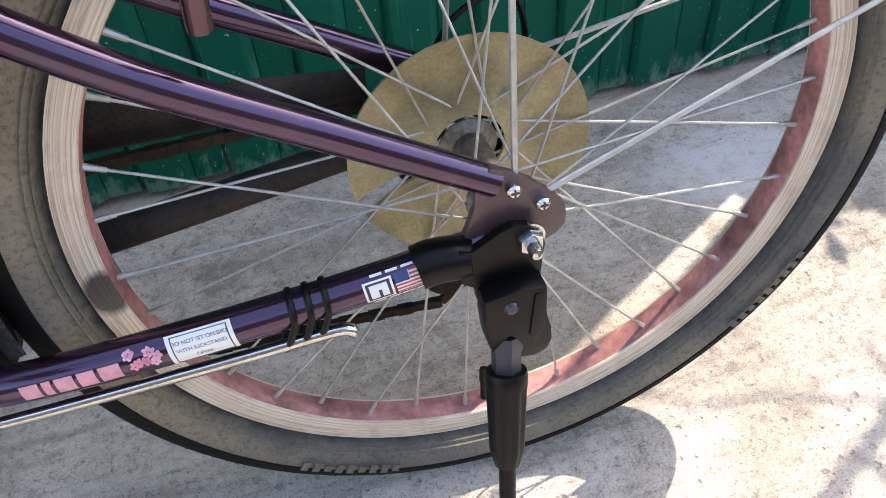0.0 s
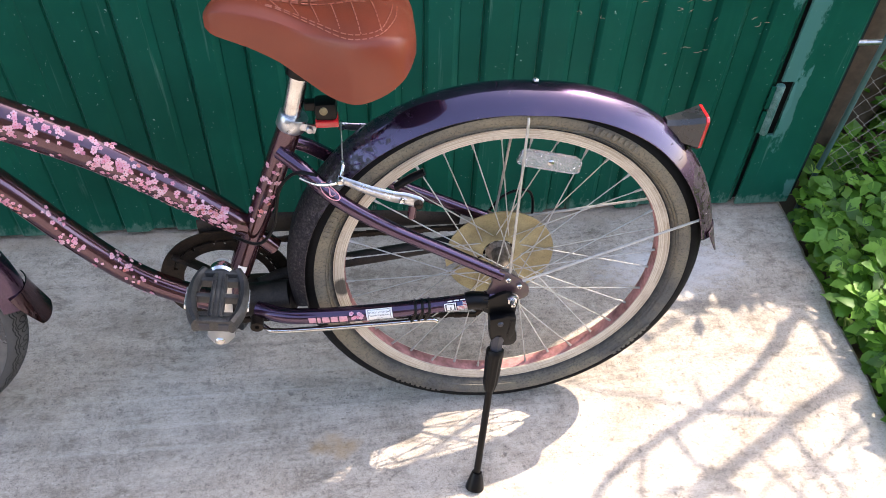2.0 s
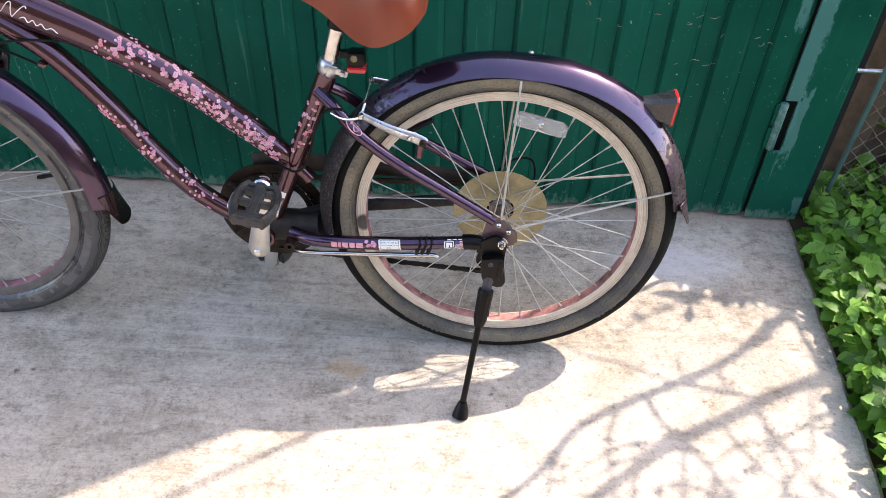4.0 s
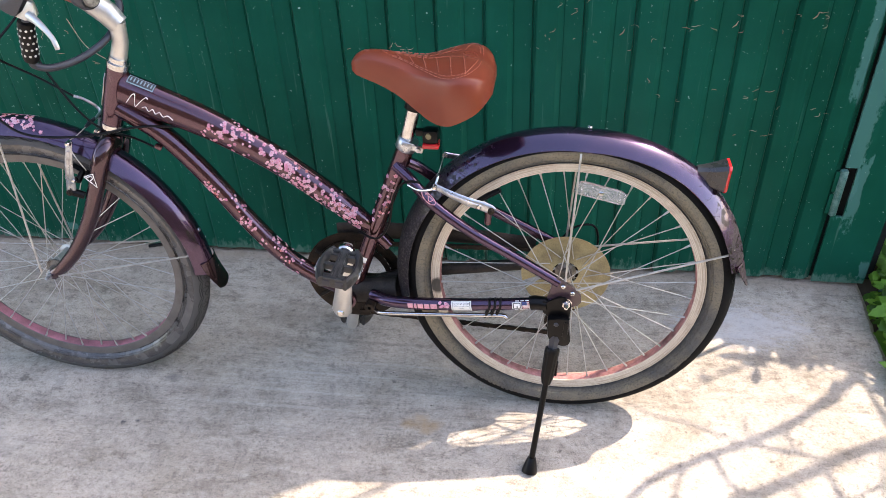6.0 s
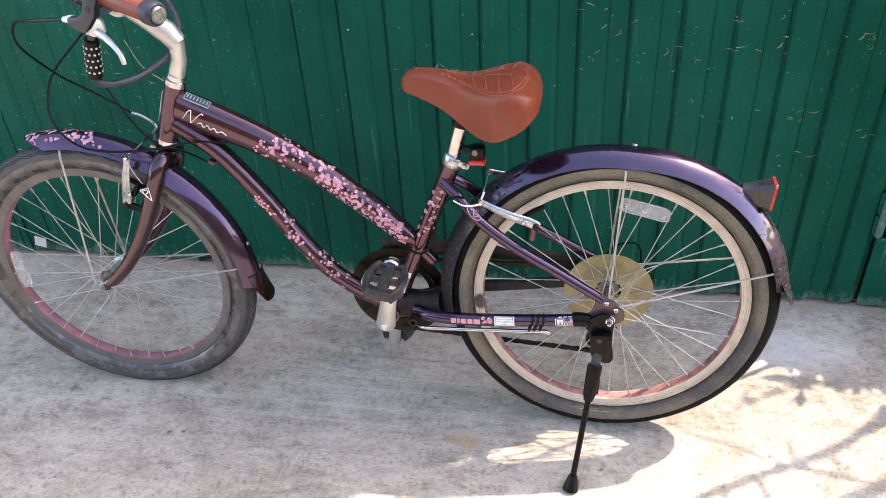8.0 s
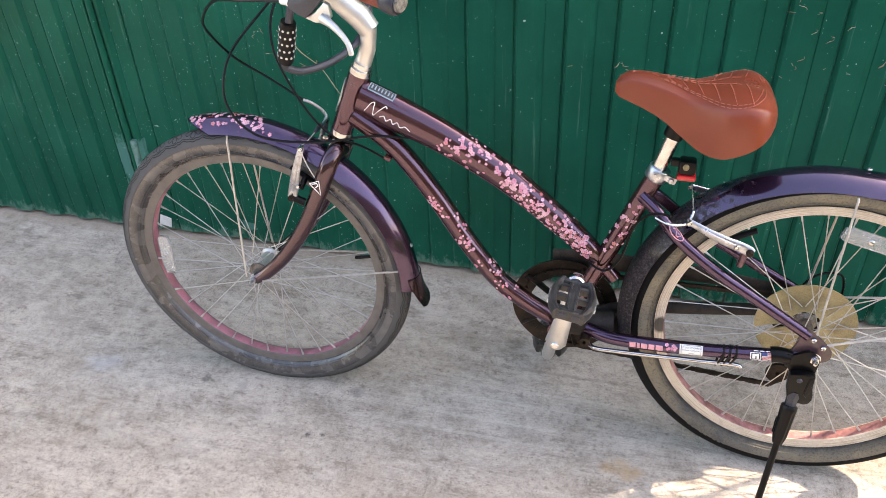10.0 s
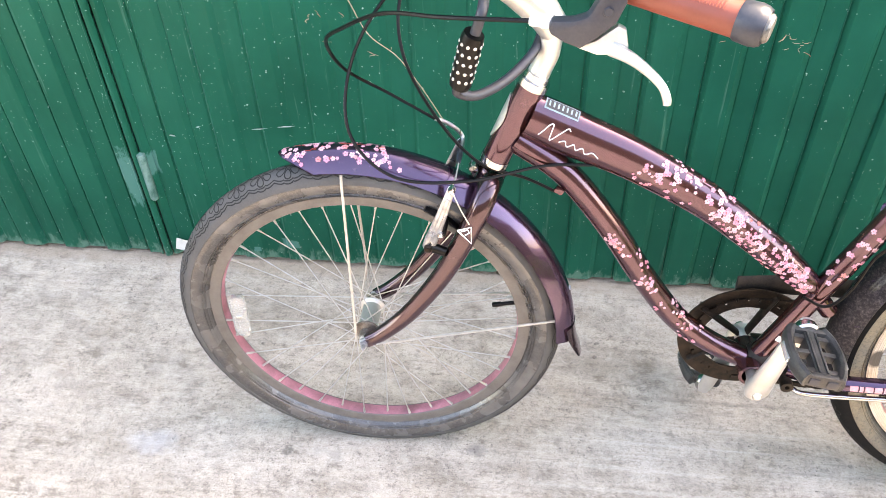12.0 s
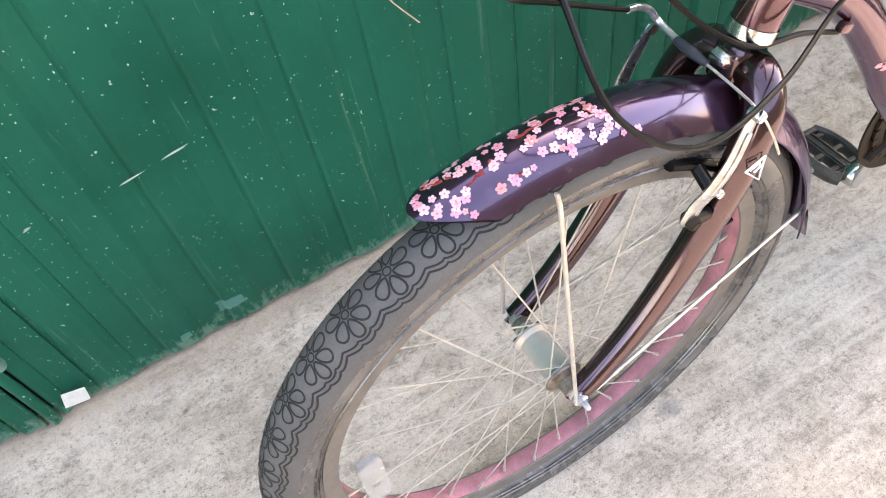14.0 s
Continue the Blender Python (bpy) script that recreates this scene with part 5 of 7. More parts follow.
# cranks, pedals, chain
crank = bike("crankset", lathe(bmesh.new(), [(0, -0.078), (0.010, -0.078), (0.013, -0.074), (0.013, -0.050), (0.009, -0.040), (0.009, 0.040), (0.013, 0.046), (0.013, 0.070), (0, 0.072)], steps=24, centre=BB, closed=False), CREAM_ALU, None, "crankset with pale aluminium arms and a black guard ring")
bb = Vector(BB)
up_way = Vector((0.030, 0, 0.1515))
for s in (-1, 1):
    e = bb + up_way * (1 if s == -1 else -1)
    bm = sweep(bmesh.new(), [bb + Vector((0, s * 0.066, 0)) - (e - bb).normalized() * 0.013, bb + Vector((0, s * 0.067, 0)), (bb + e) / 2 + Vector((0, s * 0.073, 0)), e + Vector((0, s * 0.078, 0)), e + Vector((0, s * 0.078, 0)) + (e - bb).normalized() * 0.012], [0.0105, 0.0165, 0.0120, 0.0105, 0.007], 14, flat=1.25 if s else 1, up=(0, 1, 0))
    for v in bm.verts:
        mid = s * 0.071
        v.co.y = mid + (v.co.y - mid) * 0.72
    bike("crank_arm", bm, CREAM_ALU, crank, "pale aluminium crank arm")
    bm = lathe(bmesh.new(), [(0, -0.002), (0.0055, -0.002), (0.0075, 0.0), (0.0078, 0.004), (0, 0.004)], steps=18, centre=bb + Vector((0, -0.0805 if s == -1 else 0.080, 0)), closed=False)
    bike("crank_bolt", bm, CHROME, crank)
    # pedal: a frame with treads, tipped upwards on its spindle
    pm = Matrix.Translation(e + Vector((0, s * 0.085, 0))) @ Matrix.Rotation(radians(9 if s == -1 else 4), 4, "Y") @ Matrix.Diagonal((1, s, 1, 1))
    bm = sweep(bmesh.new(), [(0, 0, 0), (0, 0.098, 0)], [0.0105, 0.009], 12)
    block(bm, (0, 0.010, 0), (0.050, 0.010, 0.020), 0.003)
    block(bm, (0, 0.098, 0), (0.050, 0.010, 0.020), 0.003)
    pedal = bike("pedal", moved(bm, pm), DUSTY_BLACK, None, "dusty black plastic cage pedal")
    for x in (-0.030, 0.030):
        bm = sweep(bmesh.new(), smooth_line([(x * 0.72, 0.004, 0), (x, 0.022, 0), (x * 1.12, 0.052, 0), (x, 0.080, 0), (x * 0.70, 0.102, 0)], 5), 0.0120, 10, flat=0.62, up=(0, 0, 1))
        bike("cage_rail", moved(bm, pm), DUSTY_BLACK, pedal)
    bike("pedal_core", moved(block(bmesh.new(), (0, 0.053, 0.0), (0.020, 0.092, 0.017), 0.004), pm), DUSTY_BLACK, pedal)
    # Solid black blocks stand for the shade inside the two end holes.
    for x in (-0.012, 0.012):
        bike("hole_shade", moved(block(bmesh.new(), (x, 0.1035, 0), (0.013, 0.002, 0.010), 0.0005), pm), INK, pedal)
    for y in (0.022, 0.052, 0.086):
        bike("tread_bar", moved(block(bmesh.new(), (0, y, 0), (0.056, 0.008, 0.013), 0.0015), pm), DUSTY_BLACK, pedal)
    for x in (-0.0055, 0.0055):
        bike("tread_rib", moved(block(bmesh.new(), (x, 0.054, 0.0090), (0.0030, 0.078, 0.004), 0.0008), pm), DUSTY_BLACK, pedal)
    bm = bmesh.new()
    sweep(bm, [(0, -0.012, 0), (0, -0.004, 0), (0, 0.006, 0), (0, 0.010, 0)], [0.0100, 0.0165, 0.0175, 0.0150], 20)
    bike("spindle", moved(bm, pm), CHROME, pedal)
    for x in (-0.0400, 0.0400):
        bike("pedal_reflector", moved(block(bmesh.new(), (x, 0.054, 0), (0.003, 0.034, 0.009), 0.001), pm), CLEAR, pedal, "clear reflector strip")
# chain rings and guard
bm = lathe(bmesh.new(), [(0.0800, 0.056), (0.1035, 0.052), (0.1060, 0.052), (0.1060, 0.055), (0.0800, 0.060)], steps=64, centre=BB)
for k in range(5):
    a = radians(72 * k + 20)
    sweep(bm, [bb + Vector((0.010 * math.sin(a), 0.056, 0.010 * math.cos(a))), bb + Vector((0.099 * math.sin(a), 0.056, 0.099 * math.cos(a)))], [0.010, 0.012], 8, flat=0.35)
lathe(bm, [(0.070, 0.050), (0.081, 0.050), (0.081, 0.053), (0.070, 0.053)], steps=56, centre=BB)
for k in range(42):
    a = radians(360 / 42 * k)
    block(bm, bb + Vector((0.083 * math.sin(a), 0.0515, 0.083 * math.cos(a))), (0.0052, 0.002, 0.006), 0, Matrix.Rotation(a, 4, "Y"))
bmesh.ops.recalc_face_normals(bm, faces=bm.faces)
bike("chain_ring", bm, GREASE, crank, "greasy chain ring in a black guard ring")
bm = tube([(-0.470, 0.066, 0.058), (-0.380, 0.068, 0.060), (-0.200, 0.070, 0.055), (-0.060, 0.070, 0.047)], [0.016, 0.020, 0.018, 0.012], 10, flat=0.28, up=(0, 0, 1))
bike("chain_guard", bm, GRIMY, None, "dirty dark plastic chain guard bar")
links = bmesh.new()


def chain_run(a, b):
    a, b = Vector(a), Vector(b)
    n = int((b - a).length / 0.0127)
    turn = Matrix.Rotation(-math.atan2(b.z - a.z, b.x - a.x), 4, "Y")
    for k in range(n):
        block(links, a + (b - a) * ((k + 0.5) / n), (0.0135, 0.007 if k % 2 else 0.0045, 0.0082), 0, turn)


chain_run((-0.430, 0.052, 0.036), (-0.004, 0.057, 0.040))
chain_run((-0.440, 0.052, -0.141), (-0.024, 0.057, -0.172))
chain_run((-0.024, 0.057, -0.172), (0.014, 0.060, -0.136))
chain_run((0.014, 0.060, -0.136), (-0.010, 0.062, -0.050))


def chain_arc(c, r, y, a0, a1):
    """Links laid round a ring, angles from straight up towards the back."""
    ends = [Vector((c[0] + r * math.sin(radians(a)), y, c[2] + r * math.cos(radians(a)))) for a in np.arange(a0, a1 + 0.1, 12.0 if r > 0.06 else 20.0)]
    for p, q in zip(ends, ends[1:]):
        chain_run(p - (q - p) * 0.08, q + (q - p) * 0.08)


chain_arc(BB, 0.083, 0.052, -186, 6)
chain_arc((0, 0, 0), 0.041, 0.058, -4, 196)
bike("chain", links, GREASE, None, "rusty black bicycle chain", smooth=False)
bm = bmesh.new()
sweep(bm, [(0.022, 0.075, -0.010), (0.030, 0.080, -0.060), (0.010, 0.076, -0.080)], [0.010, 0.014, 0.010], 10)
sweep(bm, [(0.012, 0.068, -0.085), (-0.015, 0.066, -0.150)], [0.012, 0.010], 8, flat=0.4)
lathe(bm, [(0.004, 0.056), (0.020, 0.056), (0.020, 0.062), (0.004, 0.062)], steps=20, centre=(0.012, 0, -0.092))
lathe(bm, [(0.004, 0.054), (0.022, 0.054), (0.022, 0.060), (0.004, 0.060)], steps=20, centre=(-0.015, 0, -0.140))
bmesh.ops.recalc_face_normals(bm, faces=bm.faces)
bike("derailleur", bm, GREASE, None, "dirty black rear derailleur")

# kickstand
FOOT = Vector((-0.0505, -0.2015, -0.3255))
bm = plate([(-0.040, 0.0140), (-0.0332, 0.0123), (-0.0261, 0.0159), (-0.0156, 0.0224), (-0.0069, 0.0254), (0.0036, 0.0222), (0.0119, 0.0152), (0.0137, 0.0055), (0.0118, -0.0153), (0.0113, -0.0300), (-0.0302, -0.0300), (-0.0315, -0.0179), (-0.040, -0.0117)], -0.0835, -0.0765, 0.0016)
sweep(bm, smooth_line([(-0.0640, -0.0715, 0.0000), (-0.0540, -0.0715, 0.0020), (-0.0400, -0.0735, 0.0025), (-0.0300, -0.0770, 0.0030)], 5), [0.0142, 0.0144, 0.0140, 0.0110], 16)
bmesh.ops.recalc_face_normals(bm, faces=bm.faces)
kick = bike("kickstand", bm, BLACK, None, "black adjustable kickstand, lowered")
bm = plate([(-0.0300, -0.0175), (-0.0080, -0.0140), (0.0110, -0.0165), (0.0113, -0.0406), (0.0150, -0.0560), (0.0160, -0.0680), (0.0125, -0.0776), (0.0035, -0.0808), (-0.0168, -0.0765), (-0.0250, -0.0690), (-0.0285, -0.0560), (-0.0302, -0.0363)], -0.0980, -0.0790, 0.0034)
bike("hinge_block", bm, BLACK, kick, "black pressed steel block of the hinge")
bm = plate([(0.0020, -0.0200), (0.0085, -0.0210), (0.0095, -0.0500), (0.0040, -0.0640), (-0.0010, -0.0560)], -0.0996, -0.0970, 0.0012)
bike("pressed_rib", bm, BLACK, kick)
leg0 = Vector((-0.0140, -0.0900, -0.0600))
way = (FOOT - leg0).normalized()
bm = sweep(bmesh.new(), [leg0, leg0 + way * 0.010, leg0 + way * 0.012, leg0 + way * 0.034], [0.0112, 0.0112, 0.0100, 0.0100], 6)
bike("pivot_neck", bm, BLUEBLACK, kick)
bm = sweep(bmesh.new(), [leg0 + way * 0.026, leg0 + way * 0.029, leg0 + way * 0.035, leg0 + way * 0.039, leg0 + way * 0.086, leg0 + way * 0.100], [0.0136, 0.0144, 0.0146, 0.0142, 0.0124, 0.0088], 40)
bm.verts.ensure_lookup_table()
for i in range(3 * 40, 5 * 40):
    if (i % 40) % 4 < 2:
        c = leg0 + way * (bm.verts[i].co - leg0).dot(way)
        bm.verts[i].co = c + (bm.verts[i].co - c) * 0.90
bike("sleeve", bm, BLACK, kick, "ribbed black rubber sleeve")
bm = sweep(bmesh.new(), [leg0 + way * 0.09, FOOT - way * 0.018], 0.0060, 12)
bike("leg", bm, BLACK, kick, "thin black leg")
bm = sweep(bmesh.new(), [FOOT - way * 0.030, FOOT - way * 0.022, FOOT - way * 0.006, FOOT + way * 0.002], [0.0085, 0.0110, 0.0150, 0.0160], 14)
bike("foot", bm, BLACK, kick, "flared black rubber foot")
bm = lathe(bmesh.new(), [(0, -0.003), (0.0034, -0.0026), (0.0050, 0), (0, 0)], steps=14, centre=(-0.0130, -0.0978, -0.0275), closed=False)
bike("rivet", bm, BLUEBLACK, kick)
# bright rod under the stay with its hooked ends
bm = tube([(-0.392, -0.034, -0.052), (-0.376, -0.046, -0.060), (-0.360, -0.056, -0.058), (-0.300, -0.066, -0.048), (-0.180, -0.074, -0.036), (-0.120, -0.077, -0.030), (-0.108, -0.078, -0.034)], 0.0042, 10)
rod = bike("shift_rod", bm, CHROME, None, "bright steel rod under the chainstay")
bm = bmesh.new()
lathe(bm, [(0.004, -0.052), (0.010, -0.052), (0.010, -0.030), (0.004, -0.030)], steps=18, centre=(-0.388, 0, -0.052))
bike("rod_bolt", bm, GREASE, rod)
for k in range(3):
    x = -0.142 + 0.0105 * k
    ring = []
    for a in np.linspace(0, 2 * math.pi, 25):
        low = max(0.0, -math.cos(a))
        ring.append((x - 0.010 * low, -0.0675 + (0.0132 - 0.0045 * low) * math.sin(a) - 0.005 * low, -0.0125 + 0.0011 * k + 0.0132 * math.cos(a) - 0.0145 * low))
    bike("cable_tie", sweep(bmesh.new(), ring, 0.0014, 6, flat=1.6, caps=False), BLACK, rod, "black cable tie round stay and rod")

# saddle and seat post
bm = bmesh.new()
sweep(bm, [(-0.304, 0, 0.272), (-0.268, 0, 0.400)], 0.0127, 18)
post = bike("seat_post", bm, CHROME, None, "bright chromed seat post")
sw = (Vector(SEAT[0]) - Vector(SEAT[1])).normalized()
a = Vector(SEAT[0])
bm = sweep(bmesh.new(), [a - sw * 0.013, a - sw * 0.011, a + sw * 0.007, a + sw * 0.009], [0.0178, 0.0194, 0.0194, 0.0180], 24)
block(bm, a + Vector((0.017, -0.013, -0.004)), (0.028, 0.006, 0.012), 0.0025, Matrix.Rotation(radians(20), 4, "Y"))
lathe(bm, [(0, -0.0030), (0.0040, -0.0026), (0.0048, 0), (0, 0)], steps=12, centre=a + Vector((0.022, -0.0180, -0.006)), closed=False)
bmesh.ops.recalc_face_normals(bm, faces=bm.faces)
bike("seat_clamp", bm, ALU, post, "silver seat clamp collar")
bm = sweep(bmesh.new(), [(-0.281, 0, 0.355), (-0.276, 0, 0.372)], 0.0165, 16)
block(bm, (-0.262, 0, 0.402), (0.050, 0.044, 0.030), 0.006)
for s in (-1, 1):
    sweep(bm, smooth_line([(-0.345, s * 0.010, 0.432), (-0.300, s * 0.020, 0.408), (-0.230, s * 0.024, 0.405), (-0.165, s * 0.040, 0.430)], 5), 0.0035, 8)
bike("saddle_clamp", bm, BLACK, post, "black saddle clamp and rails")
SADDLE_BACK = 0.005
STN = [x + SADDLE_BACK for x in (-0.3848, -0.3757, -0.3596, -0.3325, -0.3023, -0.272, -0.2429, -0.2147, -0.1875, -0.1653, -0.1523, -0.1432)]
HALF = [0.0084, 0.0176, 0.0235, 0.0286, 0.0353, 0.0487, 0.0689, 0.0882, 0.0949, 0.0882, 0.0722, 0.0437]
ZTOP = [0.441, 0.4519, 0.4582, 0.4575, 0.4524, 0.4475, 0.4500, 0.4555, 0.4585, 0.4522, 0.4412, 0.4272]
SKIRT = [0.0145, 0.0302, 0.0407, 0.0496, 0.0593, 0.0732, 0.0878, 0.092, 0.083, 0.0647, 0.0439, 0.0234]


# the stations drawn out into flowing lines
STATIONS = [smooth_line([(x, v, 0) for x, v in zip(STN, row)], 8) for row in (HALF, ZTOP, SKIRT)]


def saddle_at(x, v, lift=0.0):
    """A point of the saddle's skin: v from -1 (left hem) over 0 (the ridge) to 1."""
    h, z, d = (float(np.interp(x, [p.x for p in q], [p.y for p in q])) for q in STATIONS)
    a = abs(v)
    if a < 0.62:
        y = h * 0.86 * (a / 0.62)
        drop = 0.16 * d * (a / 0.62) ** 2.2
    else:
        q = (a - 0.62) / 0.38 * math.pi / 2
        y = h * (0.86 + 0.14 * math.sin(q) ** 0.9) - h * 0.05 * max(0.0, (a - 0.85) / 0.15)
        drop = d * (0.16 + 0.84 * (1 - math.cos(q)))
    wide = 0.010 * math.exp(-((x + 0.17) / 0.03) ** 2) * math.exp(-(v / 0.16) ** 2)
    return Vector((x, (math.copysign(y, v) if v else 0.0) - 0.006, z - drop + lift - wide * 0.4))


xs = list(np.interp(np.linspace(0, 1, 66), np.linspace(0, 1, len(STN)), STN))
vs = np.linspace(-1, 1, 41)
bm = bmesh.new()
grid = [[bm.verts.new(saddle_at(float(x), float(v))) for v in vs] for x in xs]
for a, b in zip(grid, grid[1:]):
    for k in range(40):
        bm.faces.new((a[k], b[k], b[k + 1], a[k + 1]))
for end in (grid[0], grid[-1]):
    bm.faces.new(end)
bottom = [row[0] for row in grid] + [row[-1] for row in reversed(grid)]
bm.faces.new(bottom)
bmesh.ops.recalc_face_normals(bm, faces=bm.faces)
saddle = bike("saddle", bm, LEATHER, None, "wide stitched reddish-brown vinyl saddle")
bm = bmesh.new()
hem = [saddle_at(float(x), -1.0) for x in xs[3:-3]] + [saddle_at(float(x), 1.0) for x in reversed(xs[3:-3])]
low = [bm.verts.new((p.x, p.y * 0.90, p.z - 0.0012)) for p in hem]
high = [bm.verts.new((p.x, p.y * 0.90, p.z + 0.004)) for p in hem]
n = len(hem) // 2
for i in range(n - 1):
    bm.faces.new((low[i], low[i + 1], low[-2 - i], low[-1 - i]))
    for q in (i, n + i):
        bm.faces.new((low[q], high[q], high[q + 1], low[q + 1]))
bmesh.ops.recalc_face_normals(bm, faces=bm.faces)
bike("saddle_base", bm, BLACK, saddle, "black plastic underside")
bm = bmesh.new()


def stitch(points, gap=0.0):
    line = [saddle_at(x, v, 0.0006) for x, v in points]
    fine = smooth_line(line, 14)
    for k in range(0, len(fine) - 1, 3):
        sweep(bm, fine[k:k + 3] if k + 3 <= len(fine) else fine[k:], 0.00070, 5)


for s in (-1, 1):
    for inset in (0.0, 0.05):
        stitch([(-0.356, 0.05 * s), (-0.300, (0.30 - inset) * s), (-0.255, (0.48 - inset) * s), (-0.215, (0.62 - inset) * s), (-0.182, (0.60 - inset) * s), (-0.163 - inset * 0.1, (0.40 - inset) * s), (-0.158 - inset * 0.1, 0.12 * s)])
    stitch([(-0.300, 0.01 * s), (-0.250, 0.06 * s), (-0.205, 0.11 * s), (-0.168, 0.17 * s)])
    for k in range(7):
        x = -0.326 + 0.023 * k
        edge = float(np.interp(x, (-0.356, -0.300, -0.255, -0.215, -0.182), (0.05, 0.25, 0.43, 0.57, 0.55)))
        stitch([(x, 0.0 if x < -0.30 else 0.14 * (x + 0.30) / 0.132 * s), (x + 0.004, edge * 0.5 * s), (x + 0.010, edge * s)])
bike("stitching", bm, STITCH, saddle, "fine reddish stitched seams")
bm = bmesh.new()
sweep(bm, [saddle_at(-0.178 + 0.012 * math.cos(q), 0.08 * math.sin(q), 0.0004) for q in np.linspace(0, 2 * math.pi, 25)], 0.0009, 5, caps=False)
bike("embossed_ring", bm, LEATHER, saddle, "embossed oval mark")
# small lamp under the saddle
bm = bmesh.new()
block(bm, (-0.2515, -0.004, 0.308), (0.029, 0.028, 0.025), 0.007)
block(bm, (-0.268, -0.002, 0.312), (0.022, 0.014, 0.012), 0.003)
lamp2 = bike("seat_post_lamp", bm, BLACK, None, "small black clip-on lamp with a red lower half")
bm = bmesh.new()
block(bm, (-0.251, -0.006, 0.2915), (0.031, 0.027, 0.010), 0.004)
bike("lens", bm, RED_LENS, lamp2, "red lens")
bm = lathe(bmesh.new(), [(0, -0.004), (0.005, -0.003), (0.006, 0), (0, 0)], steps=12, centre=(-0.254, -0.0165, 0.311), closed=False)
bike("button", bm, DISC, lamp2, "yellow button")

# ---- prints on the paint ----


def along(points, step=24):
    """Places along a tube's line by a share of its length: point, way and the side that faces out on the left."""
    line = smooth_line(points, step)
    dist = np.concatenate([[0], np.cumsum([(q - p).length for p, q in zip(line, line[1:])])])

    def at(share):
        d = share * dist[-1]
        k = min(int(np.searchsorted(dist, d)), len(line) - 1)
        k = max(k, 1)
        f = (d - dist[k - 1]) / max(1e-9, dist[k] - dist[k - 1])
        return line[k - 1].lerp(line[k], float(f)), (line[k] - line[k - 1]).normalized()
    return at


def top_size(share, lift=0.0):
    """Half width and half height of the top tube at a share of its length."""
    x = top_at(share)[0].x
    tall = float(np.interp(x, [p[0] for p in TOP], TOP_TALL))
    return tall * float(np.interp(x, (-0.82, -0.66, -0.44, -0.34), (0.74, 0.80, 0.92, 1.0))) + lift, tall + lift


def tube_point(at, share, turn, radius):
    """turn: degrees round the tube, 0 on its left side, 90 on its top; radius: one number, or half width and half height."""
    p, w = at(share)
    left = Vector((0, -1, 0))
    top = left.cross(w) if left.cross(w).z > 0 else w.cross(left)
    wide, tall = radius if isinstance(radius, tuple) else (radius, radius)
    c, d = math.cos(radians(turn)), math.sin(radians(turn))
    return p + left * c * wide + top * d * tall, w, (left * c / wide + top * d / tall).normalized()


def blossom(bm, p, w, n, size, spin, curve):
    """A five-petalled flower lying on a surface with the normal n, bent round the tube by being small."""
    u = (w - n * w.dot(n)).normalized()
    v = n.cross(u)
    c = bm.verts.new(p + n * 0.0004)
    rim = []
    for k in range(20):
        a = spin + 2 * math.pi * k / 20
        r = size * (0.62 + 0.38 * abs(math.cos(2.5 * (a - spin))) ** 0.7)
        rim.append(bm.verts.new(p + (u * math.cos(a) + v * math.sin(a)) * r + n * (0.0004 - (r * math.sin(a)) ** 2 / curve)))
    for k in range(20):
        bm.faces.new((c, rim[k], rim[(k + 1) % 20]))


def disc(bm, p, w, n, size):
    u = (w - n * w.dot(n)).normalized()
    v = n.cross(u)
    ring = [bm.verts.new(p + (u * math.cos(a) + v * math.sin(a)) * size + n * 0.0008) for a in (2 * math.pi * k / 7 for k in range(7))]
    bm.faces.new(ring)


def blossoms(parent, spots, at=None, curve=0.040):
    petals, eyes = bmesh.new(), bmesh.new()
    for p, w, n, size in spots:
        blossom(petals, p, w, n, size, rng.uniform(0, 6.28), curve)
        disc(eyes, p, w, n, size * 0.17)
    for b in (petals, eyes):
        bmesh.ops.recalc_face_normals(b, faces=b.faces)
    tagged(bike("blossom_print", petals, PINK, parent, "scattered pink cherry blossom print", at), kind="stuff")
    tagged(bike("blossom_eyes", eyes, BLOSSOM_EYE, parent, "red middles of the printed blossoms", at), kind="stuff")


top_at, down_at, seat_at = along(TOP), along(DOWN), along([SEAT[0], tuple((Vector(SEAT[0]) + Vector(SEAT[1])) / 2), SEAT[1]])
spots = []
for k in range(50):
    middle = 0.29 + 0.585 * rng.random()
    lie = rng.gauss(8 + 20 * math.sin((middle - 0.3) * 9.5), 26)
    for _ in range(rng.randint(3, 8)):
        s = min(0.875, max(0.28, rng.gauss(middle, 0.014)))
        spots.append((*tube_point(top_at, s, rng.gauss(lie, 15), top_size(s, 0.0002)), rng.uniform(0.0022, 0.0045)))
blossoms(frame_ob, spots)
spots = []
for k in range(26):
    middle = 0.35 + 0.47 * rng.random()
    lie = rng.gauss(22 + 25 * math.sin(middle * 30), 22)
    for _ in range(rng.randint(3, 6)):
        s = rng.gauss(middle, 0.012)
        spots.append((*tube_point(down_at, s, rng.gauss(lie, 15), 0.0191), rng.uniform(0.0020, 0.0040)))
for k in range(26):
    s = 0.16 + 0.34 * rng.random()
    spots.append((*tube_point(seat_at, s, rng.gauss(10, 30), 0.0166), rng.uniform(0.0028, 0.0048)))
for k in range(9):
    spots.append((*tube_point(along(CHAINSTAY), 0.395 + 0.06 * rng.random(), rng.gauss(25, 22), 0.0126), 0.0034))
blossoms(frame_ob, spots)


